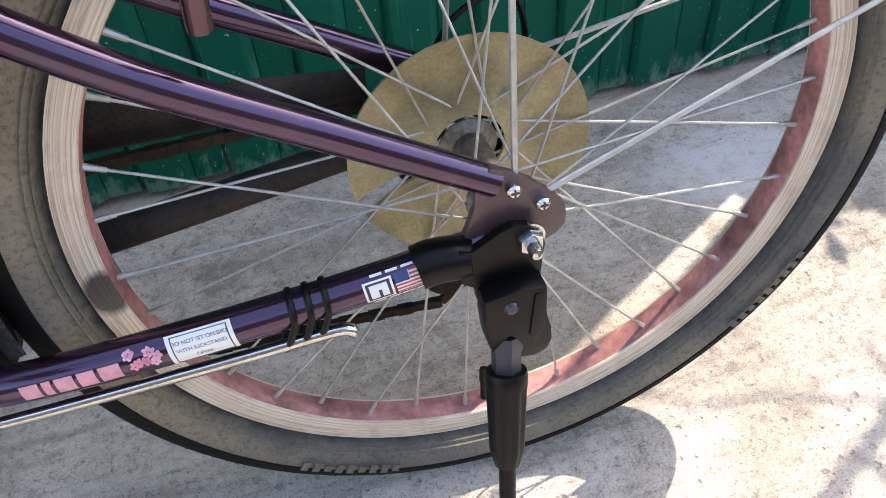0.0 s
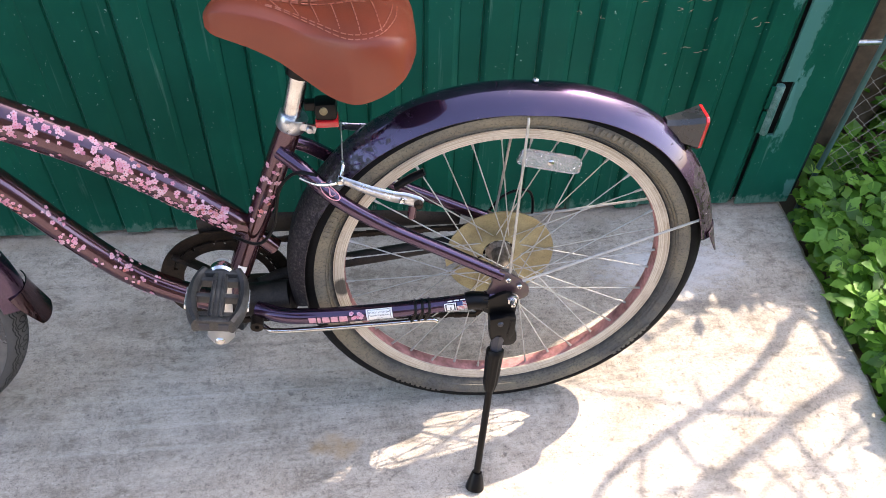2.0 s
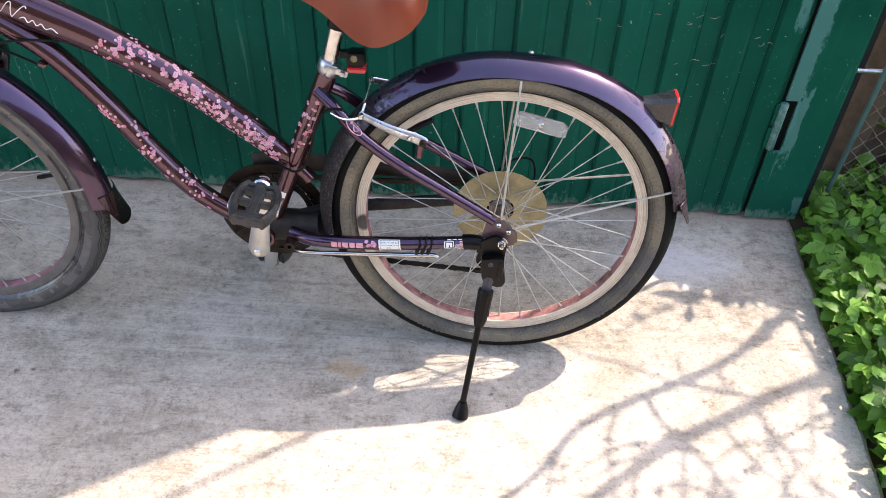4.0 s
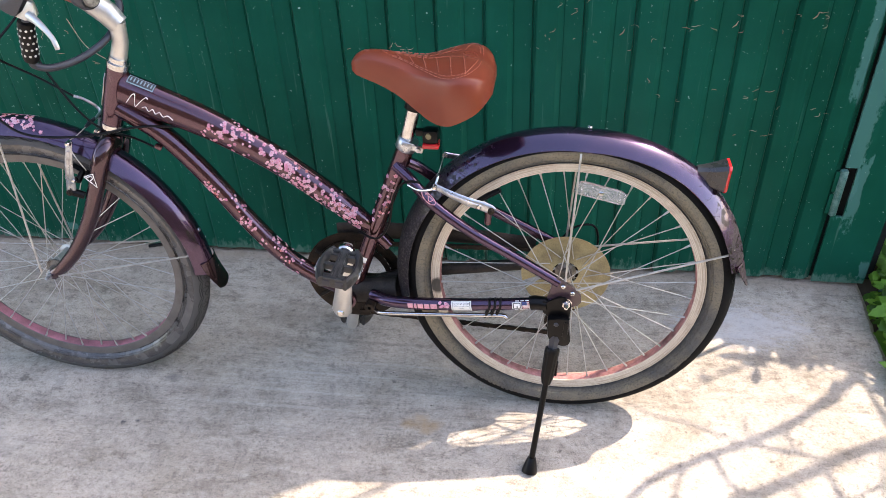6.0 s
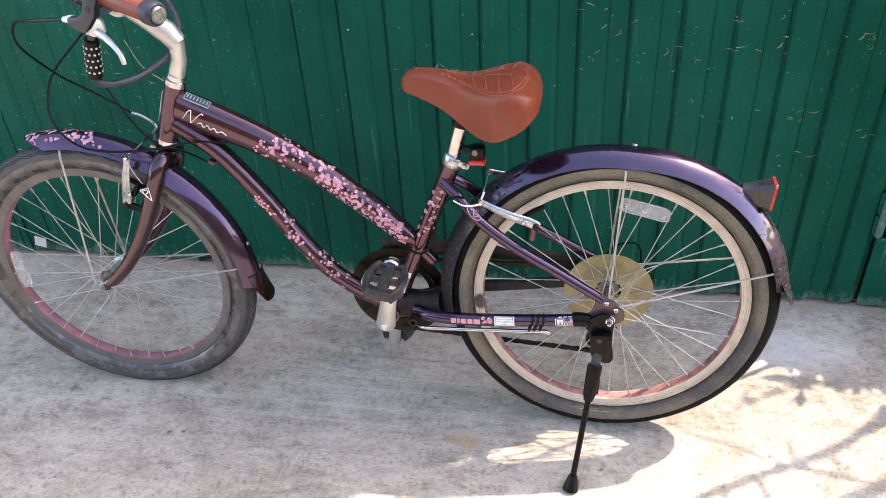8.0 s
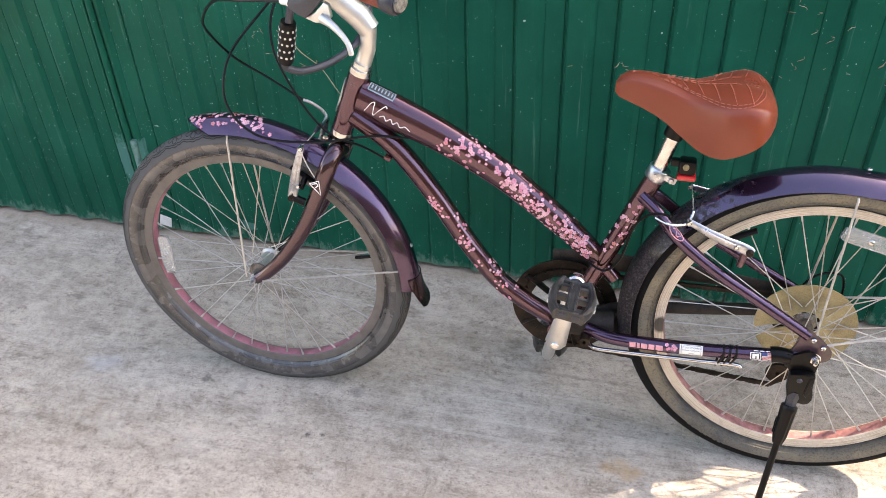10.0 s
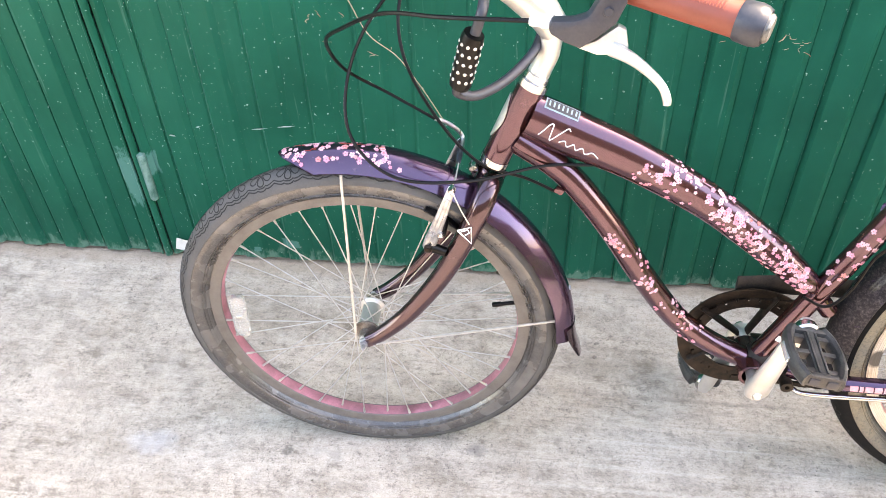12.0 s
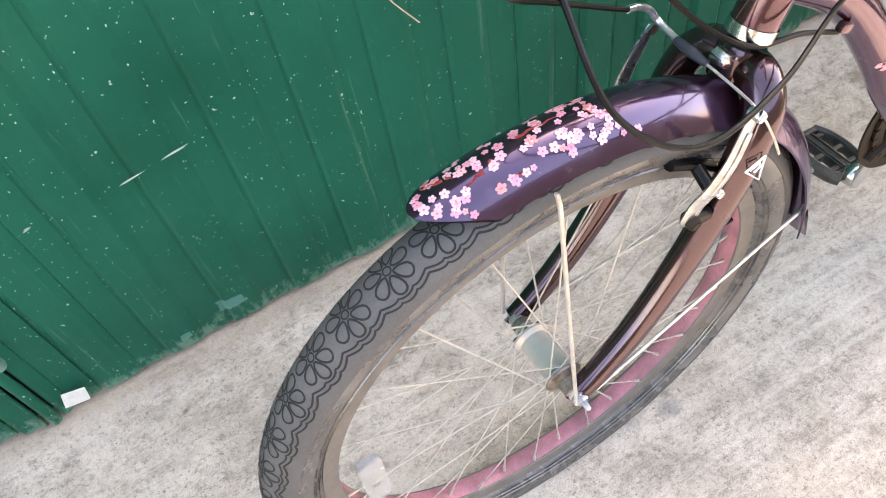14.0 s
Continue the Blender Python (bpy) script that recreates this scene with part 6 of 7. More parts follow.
def guard_point(c, turn, y, lift=0.0):
    a = radians(turn)
    off, aside = front_set(turn)
    r = 0.3315 + off - FRONT_SKIRT * (abs(y) / FRONT_HALF) ** 2.1 + lift
    slope = -FRONT_SKIRT * 2.1 / FRONT_HALF * (abs(y) / FRONT_HALF) ** 1.1 * math.copysign(1, y)
    out = Vector((math.sin(a), 0, math.cos(a)))
    n = (out + Vector((0, -slope, 0))).normalized()
    return c + out * r + Vector((0, y + aside, 0)), Vector((math.cos(a), 0, -math.sin(a))), n


spots = []
for k in range(105):
    turn = -17 + 25 * rng.random() ** 1.2
    y = rng.uniform(-0.025, 0.020)
    turn += 10 * (abs(y) / FRONT_HALF) ** 2.0
    spots.append((*guard_point(FC, turn, y), rng.uniform(0.0026, 0.0050)))
blossoms(front_guard, spots, FRONT, 0.09)
bm = bmesh.new()
for k in range(6):
    a0, y0 = -15 + 17 * rng.random(), rng.uniform(-0.024, 0.016)
    a1, y1 = a0 + rng.uniform(-4, 6), y0 + rng.uniform(-0.008, 0.008)
    line = []
    for j in range(7):
        p, _, n = guard_point(FC, a0 + (a1 - a0) * j / 6, y0 + (y1 - y0) * j / 6 + 0.001 * math.sin(j * 2.1 + k))
        line.append(p + n * 0.0002)
    sweep(bm, line, [0.0016, 0.0010, 0.0005], 5, flat=0.4)
tagged(bike("branch_print", bm, RED_PRINT, front_guard, "red printed twigs among the blossoms", FRONT), kind="stuff")


def script_stroke(bm, strokes, place, width):
    """Pen strokes given as lines of (along, across), laid by place(u, v) on a surface."""
    for stroke in strokes:
        line = smooth_line([place(u, v) for u, v in stroke], 6)
        sweep(bm, line, width, 6, flat=0.5)


# a white pen flourish of the maker's mark on the top tube, drawn as plain strokes
FLOURISH = [[(0.00, 0.10), (0.03, 0.30), (0.09, 0.78), (0.15, 0.90), (0.17, 0.45), (0.20, 0.05), (0.28, 0.50), (0.38, 0.98), (0.43, 0.92)],
            [(0.34, 0.16), (0.42, 0.34), (0.49, 0.10), (0.57, 0.36), (0.64, 0.10), (0.72, 0.34), (0.80, 0.08), (0.90, 0.30), (1.02, 0.12)]]
bm = bmesh.new()


def on_top(u, v):
    p, w, n = tube_point(top_at, 0.032 + 0.150 * u, -20 + 46 * v, top_size(0.032 + 0.150 * u, 0.0004))
    return p


script_stroke(bm, FLOURISH, on_top, 0.0014)
bike("maker_mark", bm, WHITE_PRINT, frame_ob, "white pen-stroke mark on the tube")
# pale blue badge on top of the tube
bm = bmesh.new()
rows = [[bm.verts.new(tube_point(top_at, 0.018 + 0.085 * i / 12, t, top_size(0.05, 0.0004))[0]) for t in (50, 62, 74, 86)] for i in range(13)]
for a, b in zip(rows, rows[1:]):
    for k in range(3):
        bm.faces.new((a[k], a[k + 1], b[k + 1], b[k]))
badge = bike("badge", bm, SKY_INK, frame_ob, "pale blue outlined badge on the tube")
bm = bmesh.new()
rows = [[bm.verts.new(tube_point(top_at, 0.021 + 0.079 * i / 12, t, top_size(0.05, 0.0008))[0]) for t in (54, 64, 73, 82)] for i in range(13)]
for a, b in zip(rows, rows[1:]):
    for k in range(3):
        bm.faces.new((a[k], a[k + 1], b[k + 1], b[k]))
bike("badge_field", bm, INK, frame_ob)
bm = bmesh.new()
for i in range(7):
    s0 = 0.024 + 0.0109 * i
    q = [tube_point(top_at, s, t, top_size(0.05, 0.0012))[0] for s, t in ((s0 + 0.002, 60), (s0 + 0.0062, 60), (s0 + 0.0062, 76), (s0 + 0.002, 76))]
    bm.faces.new([bm.verts.new(p) for p in q])
bike("badge_bar", bm, SKY_INK, frame_ob)
stay_at = along(CHAINSTAY)
bm = bmesh.new()
for k in range(6):
    for share in (0.786, 0.800):
        q = [tube_point(top_at, share + u, 6 + 7 * k + v, top_size(share, 0.0004))[0] for u, v in ((0, 0), (0.0100, 0), (0.0100, 1.6), (0, 1.6))]
        bm.faces.new([bm.verts.new(p) for p in q])
tagged(bike("caution_lines", bm, PINK_PRINT, frame_ob, "tiny lines of pale print"), kind="stuff")
high_stay = along(SEATSTAY)
bm = bmesh.new()
sweep(bm, [tube_point(high_stay, 0.22 + 0.045 * math.cos(a), 45 + 40 * math.sin(a), 0.0107)[0] for a in np.linspace(0, 2 * math.pi, 21)], 0.0009, 5, caps=False)
sweep(bm, [tube_point(high_stay, 0.195 + 0.05 * k / 6, 45 + 22 * math.sin(k * 1.1), 0.0107)[0] for k in range(7)], 0.0011, 5)
bike("stay_emblem", bm, PINK_PRINT, frame_ob, "pink oval emblem on the stay")
for share, tall in ((0.755, 0.013), (0.825, 0.011)):
    bm = bmesh.new()
    rows = [[bm.verts.new(tube_point(seat_at, share + tall / 0.36 * (i / 4 - 0.5), turn, 0.0168)[0]) for turn in (-22, -6, 10, 24)] for i in range(5)]
    for a, b in zip(rows, rows[1:]):
        for k in range(3):
            bm.faces.new((a[k], a[k + 1], b[k + 1], b[k]))
    bike("white_label", bm, WHITE_PRINT, frame_ob, "small worn white label")


def band(name, s0, s1, t0, t1, radius, material, parent, label=""):
    """A sticker bent round the left chainstay."""
    bm = bmesh.new()
    rows = [[bm.verts.new(tube_point(stay_at, s0 + (s1 - s0) * i / 10, t0 + (t1 - t0) * k / 8, radius)[0]) for k in range(9)] for i in range(11)]
    for a, b in zip(rows, rows[1:]):
        for k in range(8):
            bm.faces.new((a[k], a[k + 1], b[k + 1], b[k]))
    bmesh.ops.recalc_face_normals(bm, faces=bm.faces)
    return bike(name, bm, material, parent, label)


band("warning_sticker", 0.470, 0.577, -34, 68, 0.01275, WHITE_PRINT, frame_ob, "white sticker warning not to sit on the bicycle")
edge = bmesh.new()
loop = [(0.478, -26), (0.569, -26), (0.569, 60), (0.478, 60), (0.478, -26)]
for (s0, t0), (s1, t1) in zip(loop, loop[1:]):
    sweep(edge, [tube_point(stay_at, s0 + (s1 - s0) * k / 6, t0 + (t1 - t0) * k / 6, 0.01285)[0] for k in range(7)], 0.00035, 4)
bike("sticker_border", edge, INK, frame_ob)


def lettering(text, s_mid, turn_mid, radius, height, material, label):
    """Words bent round the left chainstay."""
    curve = bpy.data.curves.new("words", "FONT")
    curve.body, curve.size, curve.align_x, curve.align_y = text, height, "CENTER", "CENTER"
    holder = bpy.data.objects.new("words", curve)
    scene.collection.objects.link(holder)
    me = bpy.data.meshes.new_from_object(holder.evaluated_get(bpy.context.evaluated_depsgraph_get()))
    bpy.data.objects.remove(holder)
    total = sum((q - p).length for p, q in zip(smooth_line(CHAINSTAY, 24), smooth_line(CHAINSTAY, 24)[1:]))
    for v in me.vertices:
        p, _, n = tube_point(stay_at, s_mid + v.co.x / total, turn_mid + math.degrees(v.co.y / radius), radius)
        v.co = UPPER @ p
    me.materials.clear()
    me.materials.append(material)
    ob = new("lettering", me)
    ob.parent = frame_ob
    return tagged(ob, label)


for words, turn in (("DO NOT SIT ON BIKE", 40), ("WITH KICKSTAND", 18), ("OPEN!", -6)):
    lettering(words, 0.5235, turn, 0.01295, 0.0036, INK, "black printed warning words")
flag = band("flag_sticker", 0.842, 0.902, -16, 50, 0.01245, WHITE_PRINT, frame_ob, "small printed striped flag")
band("flag_field", 0.842, 0.866, 20, 50, 0.01262, BLUE_INK, frame_ob)
for k in range(6):
    t = -13 + 11.5 * k
    band("flag_stripe", 0.842 if t < 16 else 0.867, 0.902, t, t + 5.5, 0.01258, RED_INK, frame_ob)
band("sticker_emblem", 0.790, 0.838, -18, 48, 0.01248, WHITE_PRINT, frame_ob, "white outlined emblem")
band("sticker_emblem", 0.794, 0.834, -12, 42, 0.01256, INK, frame_ob)
band("sticker_emblem", 0.799, 0.829, -6, 36, 0.01262, WHITE_PRINT, frame_ob)
band("sticker_emblem", 0.813, 0.818, -6, 18, 0.01268, INK, frame_ob)
for s0, turn in ((0.806, 58), (0.832, 58), (0.858, 58), (0.800, -30), (0.826, -30), (0.848, -30), (0.872, -30)):
    band("print_bar", s0, s0 + 0.020, turn, turn + 8, 0.01252, WHITE_PRINT, frame_ob)
# pink maker's mark along the stay, as plain rounded shapes
for k, (s0, s1) in enumerate(((0.232, 0.262), (0.268, 0.282), (0.288, 0.318), (0.324, 0.352), (0.358, 0.392))):
    band("maker_shape", s0, s1, -14, 34, 0.01268, PINK_PRINT, frame_ob)

# cable lock hanging from the handlebar
lock_at = bicycle.matrix_world @ UP
bm = moved(sweep(bmesh.new(), [(-0.877, -0.146, 0.556), (-0.879, -0.145, 0.551), (-0.893, -0.137, 0.494), (-0.895, -0.136, 0.489)], [0.0120, 0.0133, 0.0133, 0.0120], 20), lock_at)
lock = thing("cable_lock", bm, BLACK, "black combination cable lock looped round the handlebar", "lock")
bm = bmesh.new()
lw = (Vector((-0.893, -0.137, 0.494)) - Vector((-0.879, -0.145, 0.551))).normalized()
l1 = lw.orthogonal().normalized()
l2 = lw.cross(l1)
for row in range(5):
    for k in range(10):
        a = 2 * math.pi * (k + 0.5 * (row % 2)) / 10
        n = l1 * math.cos(a) + l2 * math.sin(a)
        p = Vector((-0.879, -0.145, 0.551)) + lw * (0.006 + 0.0115 * row) + n * 0.0130
        sweep(bm, [p, p + n * 0.0011], [0.0023, 0.0017], 8)
part("number_dial", moved(bm, lock_at), CREAM_ALU, lock, "pale dots on the number dials")
LOCKLINE = [(-0.896, -0.135, 0.487), (-0.896, -0.130, 0.476), (-0.873, -0.116, 0.468), (-0.838, -0.075, 0.474), (-0.808, -0.030, 0.498), (-0.806, 0.020, 0.535), (-0.840, 0.030, 0.590), (-0.868, -0.020, 0.605), (-0.870, -0.095, 0.592), (-0.868, -0.145, 0.585), (-0.876, -0.147, 0.556)]
part("lock_cable", moved(sweep(bmesh.new(), smooth_line(LOCKLINE, 10), 0.0062, 12), lock_at), BLUEBLACK, lock, "thick dark sheathed cable")

# ---- gate details ----


def hinge(x, z0, z1, label, skin):
    """A welded barrel hinge: barrel, two leaves and a weld bead."""
    bm = sweep(bmesh.new(), [(x, WALL_Y - 0.013, z0), (x, WALL_Y - 0.013, z0 + 0.003), (x, WALL_Y - 0.013, z1 - 0.003), (x, WALL_Y - 0.013, z1)], [0.0078, 0.0092, 0.0092, 0.0078], 18)
    ob = thing("hinge", moved(bm, GATE_LEAN), skin, label, "hinge")
    for k in (-1, 1):
        bm = bmesh.new()
        block(bm, (x - 0.012, WALL_Y - 0.0125, (z0 + z1) / 2 + k * (z1 - z0) * 0.25), (0.010, 0.006, (z1 - z0) * 0.44), 0.002)
        part("weld_bead", moved(bm, GATE_LEAN), GATE, ob)


hinge(GAP_R + 0.003, 0.212, 0.332, "barrel hinge of the gate, painted over in pale green", HINGE_TEAL)
hinge(GAP_L + 0.014, 0.180, 0.300, "worn green barrel hinge with pale flaking paint", HINGE_TEAL)
bm = bmesh.new()
for x, r in ((GAP_L - 0.0145, 0.0028), (GAP_L + 0.001, 0.0085)):
    sweep(bm, [(x, WALL_Y - 0.010, 0.012), (x, WALL_Y - 0.010, 2.24)], r, 14)
tagged(mesh_object("trim_edge", moved(bm, GATE_LEAN), GATE), "folded green edges of the two gate leaves", "gate edge", kind="structure")
bm = moved(plate([(-0.017, -0.015), (0.018, -0.018), (0.020, 0.013), (-0.012, 0.018)], WALL_Y - 0.0165, WALL_Y - 0.0140), pose(-1.606, 0, 0.048, 0, 8, 0))
thing("paper_scrap", moved(bm, GATE_LEAN), PAPER, "small white scrap stuck to the gate's foot", "scrap", smooth=False)

# scratches and dried tendrils on the gate
bm = bmesh.new()
srng = random.Random(11)
SCRATCHES = [(-1.305, 0.381, 0.034, 6), (-1.372, 0.372, 0.030, 5), (-1.494, 0.371, 0.014, 10), (-1.553, 0.347, 0.016, -6), (-0.60, 0.06, 0.018, 40), (-0.20, 0.05, 0.018, 80)]
for x, z, l, ang in SCRATCHES:
    d = Vector((math.cos(radians(ang)), 0, math.sin(radians(ang))))
    for k in range(3):
        p = Vector((x + srng.gauss(0, l * 0.12), WALL_Y - 0.0073, z + 0.0012 * (k - 1)))
        m = l * srng.uniform(0.55, 1.0)
        sweep(bm, [p - d * m / 2, p - d * m * 0.2 + Vector((0, 0, srng.gauss(0, 0.0004))), p + d * m * 0.2, p + d * m / 2], [0.0002, 0.0007, 0.0008, 0.0002], 5, flat=0.3)
tagged(mesh_object("scratch", moved(bm, GATE_LEAN), PALE_SCUFF), "pale scratches in the green paint", "scratch", kind="stuff")
bm = bmesh.new()
PATCHES = [(-0.110, 0.745, 0.09), (-0.045, 0.628, 0.10), (0.06, 0.640, 0.09), (0.16, 0.655, 0.09), (0.30, 0.66, 0.08), (0.22, 0.50, 0.11), (0.36, 0.50, 0.08), (0.46, 0.68, 0.08), (-0.42, 0.60, 0.05), (-0.36, 0.58, 0.05), (0.26, 0.72, 0.07), (-1.22, 0.70, 0.10), (-1.20, 0.62, 0.07), (-1.14, 0.56, 0.09), (-0.02, 0.70, 0.06), (0.40, 0.42, 0.07), (0.50, 0.47, 0.06)]
for x, z, size in PATCHES:
    for k in range(4):
        p = Vector((x + srng.gauss(0, size * 0.5), WALL_Y - 0.0085, z + srng.gauss(0, size * 0.16)))
        a = srng.gauss(0.15, 0.7)
        line = [p]
        for j in range(srng.randint(3, 8)):
            a += srng.gauss(0, 0.6)
            p = p + Vector((math.cos(a), 0, 0.6 * math.sin(a))) * 0.0030
            line.append(p + Vector((0, -0.001 * srng.random(), 0)))
        sweep(bm, line, [0.0003, 0.0006, 0.0003], 5)
    if srng.random() < 0.3:
        q = Vector((x + srng.gauss(0, 0.01), WALL_Y - 0.011, z))
        sweep(bm, [q, q + Vector((0.006, -0.002, 0.006)), q + Vector((0.010, 0, 0.014))], [0.001, 0.0022, 0.0006], 6, flat=0.5)
tagged(mesh_object("tendril", moved(bm, GATE_LEAN), TENDRIL), "dried reddish creeper tendrils clinging to the gate", "tendrils", kind="stuff")
LONG = [(-1.150, 0.66), (-1.116, 0.598), (-1.070, 0.552), (-1.032, 0.505), (-1.008, 0.455), (-0.982, 0.417)]
bm = sweep(bmesh.new(), smooth_line([(x, WALL_Y - 0.016 - 0.01 * (k % 2), z) for k, (x, z) in enumerate(LONG)], 6), 0.0010, 6)
thing("vine_stem", moved(bm, GATE_LEAN), TENDRIL, "thin dry reddish vine hanging on the gate", "vine")

# ---- beside the slab: fence, weeds, logs ----
PX, PY = 0.800, 0.505
bm = sweep(bmesh.new(), [(PX, PY, -0.13), (PX, PY, 1.9)], 0.0060, 14)
post_ob = thing("fence_post", bm, TEAL_PIPE, "thin teal-painted steel fence pipe with flaking paint", "fence post")
bm = sweep(bmesh.new(), [(END + 0.004, PY + 0.004, 0.405), (PX + 0.03, PY + 0.004, 0.405)], 0.006, 10)
part("bracket", bm, ALU, post_ob, "short pale metal bracket to the gate frame")


def chain_link(x0, x1, z0, z1, y):
    """Diamond wire netting: zigzag wires, each hooked into the next."""
    bm = bmesh.new()
    d = 0.021
    n = int((x1 - x0) / d)
    for i in range(n):
        x = x0 + i * d
        line = []
        for k in range(int((z1 - z0) / (d / 1.0)) + 1):
            jitter = 0.004 * noise.noise((i * 1.7, k * 0.9, 3.1))
            sag = 0.02 * noise.noise((x * 2.0, k * 0.11, 0.0))
            line.append((x + (d + 0.0015 if (k + i) % 2 else -0.0015) + jitter, y + sag + (0.0022 if (k // 1) % 2 else -0.0022), z0 + k * d))
        sweep(bm, line, 0.0007, 4, caps=False)
    return bm


thing("wire_netting", chain_link(PX + 0.004, 2.3, -0.05, 1.3, PY), WIRE, "rusty diamond wire netting beside the gate", "netting", kind="stuff")


def log(a, b, r0, r1, seed, label):
    line = smooth_line([Vector(a), Vector(a).lerp(Vector(b), 0.35) + Vector((0.01, 0.01, 0.015)), Vector(a).lerp(Vector(b), 0.7) - Vector((0.01, 0, 0.008)), Vector(b)], 8)
    bm = sweep(bmesh.new(), line, [r0, r0 * 0.96, r1 * 1.05, r1], 22)
    for v in bm.verts:
        v.co += 0.006 * noise.noise_vector(v.co * 22 + Vector((seed, 0, 0))) + 0.012 * noise.noise_vector(v.co * 7 + Vector((seed, 3, 0)))
    thing("log", bm, LOG, label, "log", "old logs behind the netting")


log((0.85, 0.64, -0.11), (0.86, 0.66, 0.95), 0.052, 0.040, 6, "upright brown bark-covered trunk beside the gate frame")
log((0.90, 0.64, -0.11), (1.20, 0.95, 0.72), 0.060, 0.045, 1, "leaning bark-covered log behind the netting")
log((0.96, 0.60, -0.02), (1.75, 0.72, 0.05), 0.075, 0.060, 2, "thick grey-brown log on the ground behind the netting")
log((0.84, 0.76, 0.06), (1.7, 0.98, 0.24), 0.065, 0.055, 3, "old brown log lying on others")
log((1.02, 0.66, 0.16), (1.9, 0.86, 0.36), 0.055, 0.050, 4, "weathered log lying askew on the pile")
log((1.0, 0.80, 0.30), (1.9, 0.90, 0.52), 0.060, 0.050, 5, "upper log of the pile")

# a bank of soil under weeds
bm = bmesh.new()
bmesh.ops.create_grid(bm, x_segments=50, y_segments=70, size=0.5)
for v in bm.verts:
    x, y = 0.733 + (v.co.x + 0.5) * 2.2, -1.8 + (v.co.y + 0.5) * 4.2
    rim = max(0.0, min(1.0, (y + 1.8) / 0.3, (2.4 - y) / 0.3, (2.952 - x) / 0.3))
    v.co = Vector((x, y, -0.125 - 0.06 * (1 - rim) + 0.10 * rim * min(1.0, (x - 0.75) / 0.6) + 0.03 * noise.noise((x * 4, y * 4, 0)) + 0.012 * noise.noise((x * 17, y * 17, 4))))
tagged(mesh_object("soil_bank", bm, SOIL), "uneven dark soil bank along the slab", "soil", kind="structure")


def weeds():
    """Clumps of stems, each with three-parted, folded and toothed leaves."""
    verts, faces = [], []
    r = random.Random(7)

    def leaf(base, way, up, length, width):
        side = way.cross(up).normalized()
        k0 = len(verts)
        prof = ((0.0, 0.05), (0.14, 0.60), (0.22, 0.72), (0.34, 1.05), (0.42, 0.86), (0.55, 0.98), (0.63, 0.68), (0.75, 0.66), (0.84, 0.36), (1.0, 0.0))
        droop = r.uniform(0.05, 0.35)
        for t, h in prof:
            mid = base + way * (length * t) - up * (droop * length * t * t)
            fold = up * (0.16 * width * h)
            tooth = r.uniform(0.90, 1.10)
            verts.extend((mid + side * (width * h * tooth) + fold, mid, mid - side * (width * h * tooth) + fold))
        for i in range(len(prof) - 1):
            a = k0 + 3 * i
            faces.append((a, a + 1, a + 4, a + 3))
            faces.append((a + 1, a + 2, a + 5, a + 4))

    def trefoil(p, heading, size):
        up = Vector((r.gauss(0, 0.28), r.gauss(-0.12, 0.28), 1)).normalized()
        for d in (-58, 0, 58):
            a = heading + radians(d + r.gauss(0, 8))
            way = Vector((math.cos(a), math.sin(a), r.uniform(-0.25, 0.2)))
            way = (way - up * way.dot(up)).normalized()
            leaf(p, way, up, size * (1.1 if d == 0 else 0.9) * r.uniform(0.85, 1.15), size * r.uniform(0.26, 0.36))

    for _ in range(6000):
        x = 0.738 + 1.3 * r.random() ** 1.6
        y = -1.5 + 2.6 * r.random()
        if y > 0.46 and x < 0.775:
            continue
        height = r.uniform(0.0, 0.11) + 0.16 * min(1.0, (x - 0.74) / 0.5)
        if y > 0.55:
            height *= 0.6
        trefoil(Vector((x + 0.004, y, -0.03 + height)), r.uniform(0, 6.28), r.uniform(0.022, 0.048))
    me = bpy.data.meshes.new("weeds")
    me.from_pydata([tuple(v) for v in verts], [], faces)
    me.materials.append(LEAF)
    for p in me.polygons:
        p.use_smooth = True
    return tagged(new("weeds", me), "dense bright green ground elder leaves beside the slab", "weeds", kind="stuff")


weeds()


def bush():
    """A dense bush added behind the netting to shade the slab, of small leaves round thin stems."""
    r = random.Random(31)
    verts, faces = [], []
    stems = bmesh.new()
    for _ in range(24):
        p = Vector((r.uniform(1.06, 1.55), r.uniform(0.62, 0.76), -0.05))
        q = p + Vector((r.gauss(0, 0.06), r.gauss(0, 0.04), r.uniform(0.78, 0.95)))
        sweep(stems, smooth_line([p, p.lerp(q, 0.5) + Vector((r.gauss(0, 0.04), r.gauss(0, 0.04), 0)), q], 4), [0.007, 0.003], 6)
        for _ in range(260):
            c = p.lerp(q, r.uniform(0.15, 1.0)) + Vector((r.gauss(0, 0.05), r.gauss(0, 0.04), r.gauss(0, 0.03)))
            a = r.uniform(0, 6.28)
            u = Vector((math.cos(a), math.sin(a), r.gauss(0, 0.4))).normalized() * r.uniform(0.022, 0.040)
            v = Vector((-math.sin(a), math.cos(a), r.gauss(0, 0.4))).normalized() * r.uniform(0.013, 0.022)
            n = len(verts)
            up = u.cross(v).normalized() * 0.004
            verts.extend((c - u, c - v + up, c + u, c + v + up))
            faces.extend(((n, n + 1, n + 2), (n, n + 2, n + 3)))
    ob = thing("bush", stems, LOG, "leafy green bush added behind the wire netting to shade the slab", "bush")
    me = bpy.data.meshes.new("leaves")
    me.from_pydata([tuple(v) for v in verts], [], faces)
    me.materials.append(LEAF)
    leaves = new("leaves", me)
    leaves.parent = ob


bush()


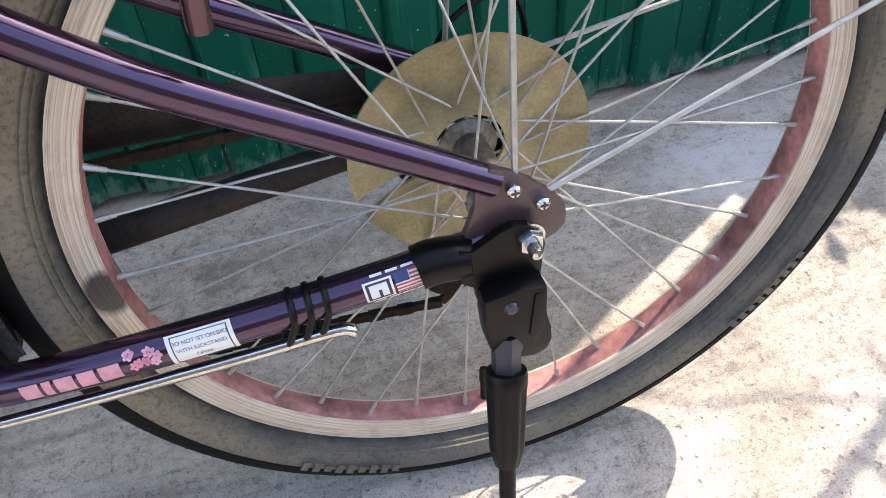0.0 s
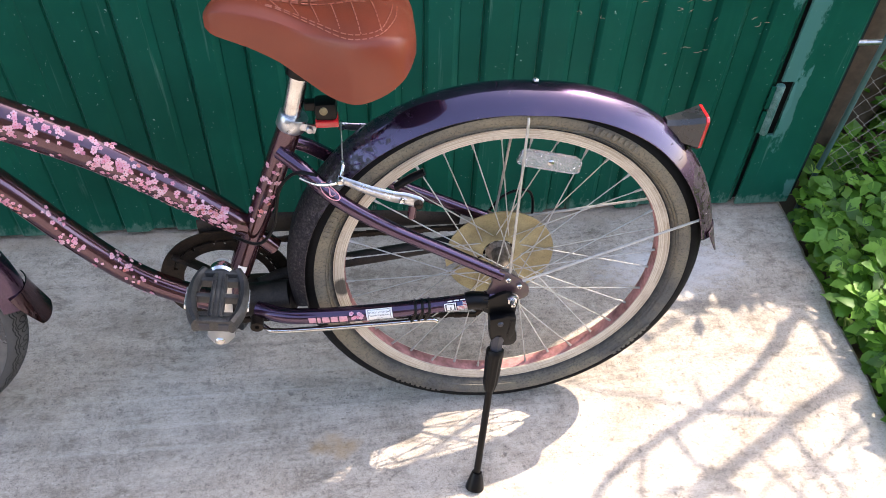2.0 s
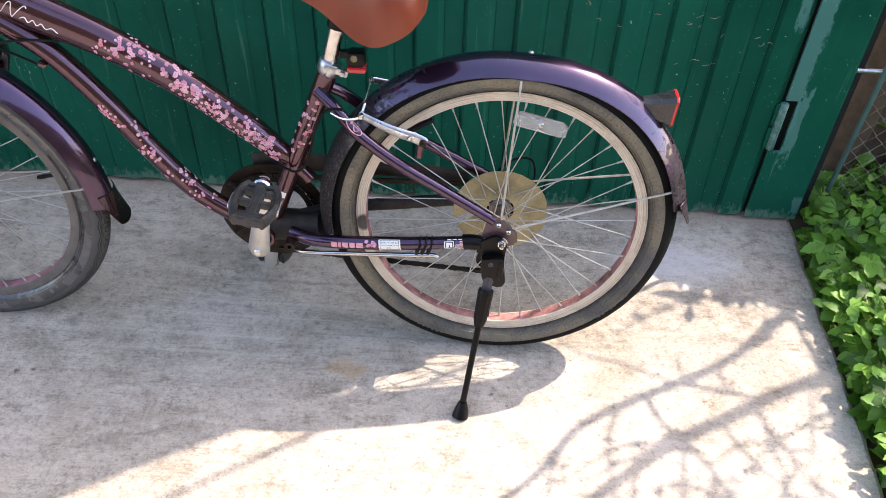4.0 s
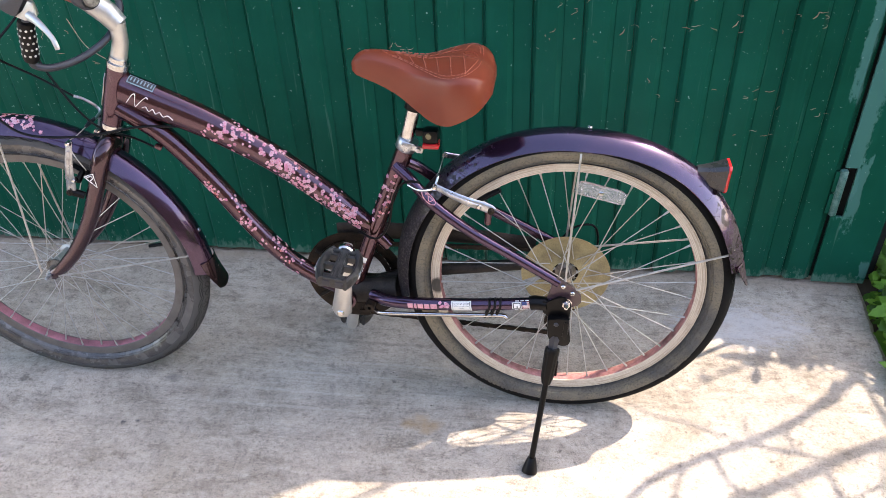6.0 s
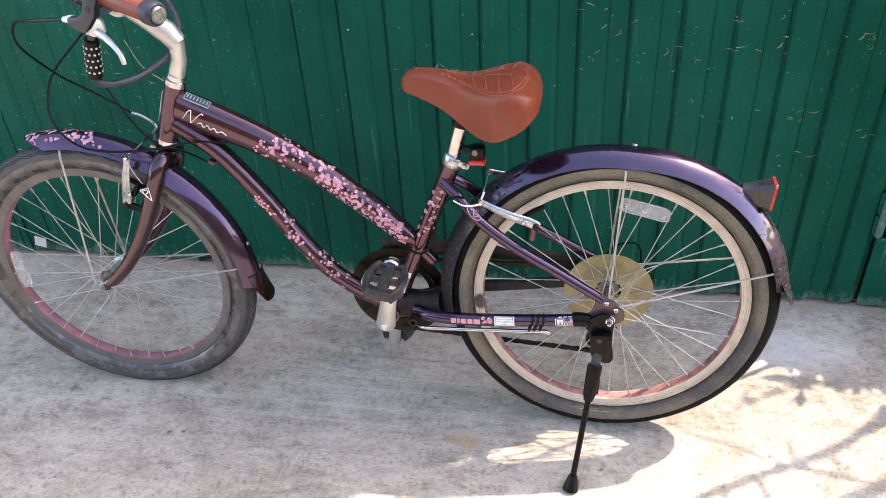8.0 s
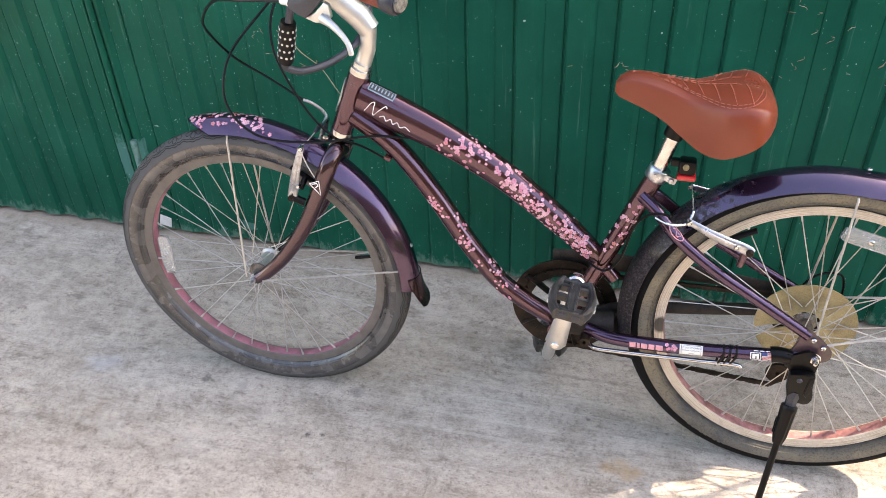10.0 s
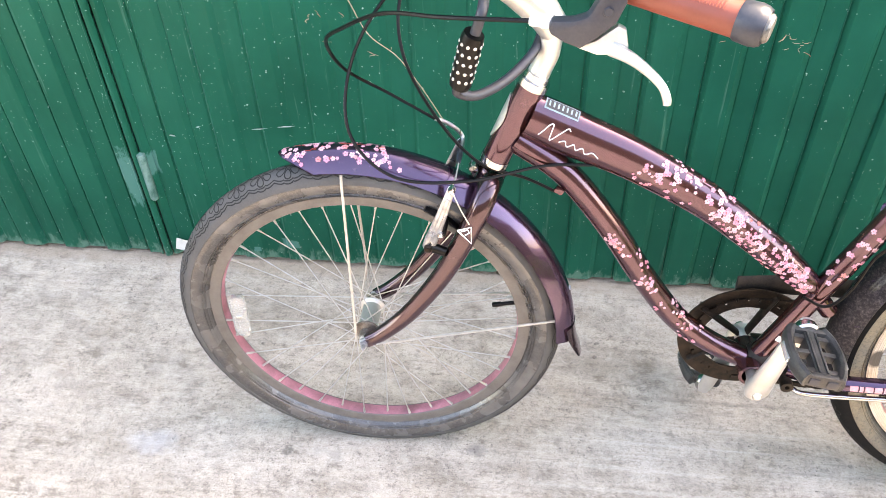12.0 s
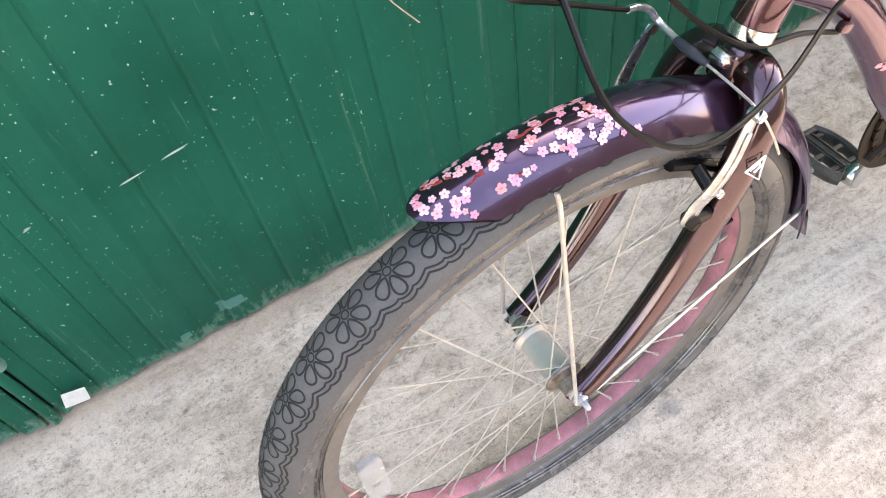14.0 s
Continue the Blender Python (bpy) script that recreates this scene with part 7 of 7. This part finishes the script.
# the tree that throws branch shadows on the slab
def shade_tree():
    """A small tree beyond the fence: trunk, limbs and twigs with few leaves."""
    base = empty("tree", "slender tree beyond the fence with thin bare limbs", "tree", pose(3.1, 1.75, -0.13))
    inv = base.matrix_world.inverted()
    k = Vector((0.76, 0.48, 1.0))
    t = random.Random(21)
    trunk = [(3.1, 1.75, -0.2), (3.08, 1.72, 0.8), (3.0, 1.66, 1.7), (2.85, 1.6, 2.6)]
    part("trunk", moved(sweep(bmesh.new(), smooth_line(trunk, 6), [0.07, 0.055, 0.045, 0.03], 14), inv), LOG, base)

    def above(points, high):
        """Limb points that throw their shadow on the given places of the slab."""
        return [tuple(Vector((x, y, 0)) + k * (high[0] + (high[1] - high[0]) * n / (len(points) - 1))) for n, (x, y) in enumerate(points)]

    limbs = [
        ([(3.02, 1.68, 1.55), (2.35, 1.22, 1.42)] + above([(0.741, 0.271), (0.647, 0.169), (0.577, 0.100), (0.464, 0.008), (0.278, -0.092), (0.173, -0.159), (0.089, -0.266), (-0.02, -0.36)], (1.25, 1.10)), [0.024, 0.016, 0.011, 0.010, 0.007]),
        ([(3.05, 1.70, 1.30), (2.30, 1.00, 1.28)] + above([(0.82, 0.05), (0.698, 0.005), (0.568, -0.054), (0.479, -0.108), (0.370, -0.168), (0.276, -0.237), (0.15, -0.34)], (1.22, 1.12)), [0.026, 0.018, 0.014, 0.014, 0.010]),
        ([(2.95, 1.62, 2.1), (2.9, 1.0, 2.5), (2.72, 0.7, 2.6), (2.5, 0.45, 2.62), (2.3, 0.2, 2.65)], [0.025, 0.015, 0.010, 0.006]),
        (above([(0.655, 0.175), (0.672, 0.092), (0.696, -0.002), (0.674, -0.106)], (1.22, 1.18)), [0.005, 0.004, 0.003]),
        (above([(0.315, -0.075), (0.336, -0.133), (0.371, -0.162), (0.416, -0.226), (0.45, -0.30)], (1.14, 1.13)), [0.006, 0.006, 0.005]),
        (above([(0.464, 0.008), (0.484, -0.047), (0.522, -0.058), (0.56, -0.06)], (1.17, 1.18)), [0.004, 0.004, 0.003]),
        (above([(0.524, -0.085), (0.560, -0.160), (0.588, -0.212), (0.62, -0.30)], (1.18, 1.16)), [0.004, 0.004, 0.003]),
        (above([(0.650, -0.010), (0.646, -0.041), (0.630, -0.110), (0.616, -0.186)], (1.20, 1.18)), [0.004, 0.003, 0.003]),
    ]
    twigs = bmesh.new()
    leaves_v, leaves_f = [], []
    for line, rad in limbs:
        path = smooth_line(line, 8)
        part("limb", moved(sweep(bmesh.new(), path, rad, 10), inv), LOG, base)
        for _ in range(7 if len(path) > 30 else 2):
            p = path[t.randrange(12, len(path))]
            way = Vector((t.gauss(-0.3, 0.7), t.gauss(-0.5, 0.7), t.gauss(0.1, 0.4))).normalized()
            q, pts = p.copy(), [p.copy()]
            for _ in range(6):
                way = (way + Vector((t.gauss(0, 0.25), t.gauss(0, 0.25), t.gauss(0, 0.2)))).normalized()
                q = q + way * t.uniform(0.035, 0.075)
                pts.append(q.copy())
                if t.random() < 0.15:
                    c = q + Vector((t.gauss(0, 0.01), t.gauss(0, 0.01), 0))
                    n = len(leaves_v)
                    a = t.uniform(0, 6.28)
                    u = Vector((math.cos(a), math.sin(a), t.gauss(0, 0.3))) * t.uniform(0.012, 0.022)
                    v = Vector((-math.sin(a), math.cos(a), t.gauss(0, 0.3))) * 0.008
                    leaves_v.extend((c - u, c - v, c + u, c + v))
                    leaves_f.append((n, n + 1, n + 2, n + 3))
            sweep(twigs, pts, [0.0055, 0.004, 0.002], 6)
    part("twigs", moved(twigs, inv), LOG, base)
    me = bpy.data.meshes.new("leaves")
    me.from_pydata([tuple(inv @ v) for v in leaves_v], [], leaves_f)
    me.materials.append(LEAF)
    ob = new("leaves", me)
    ob.parent = base


shade_tree()
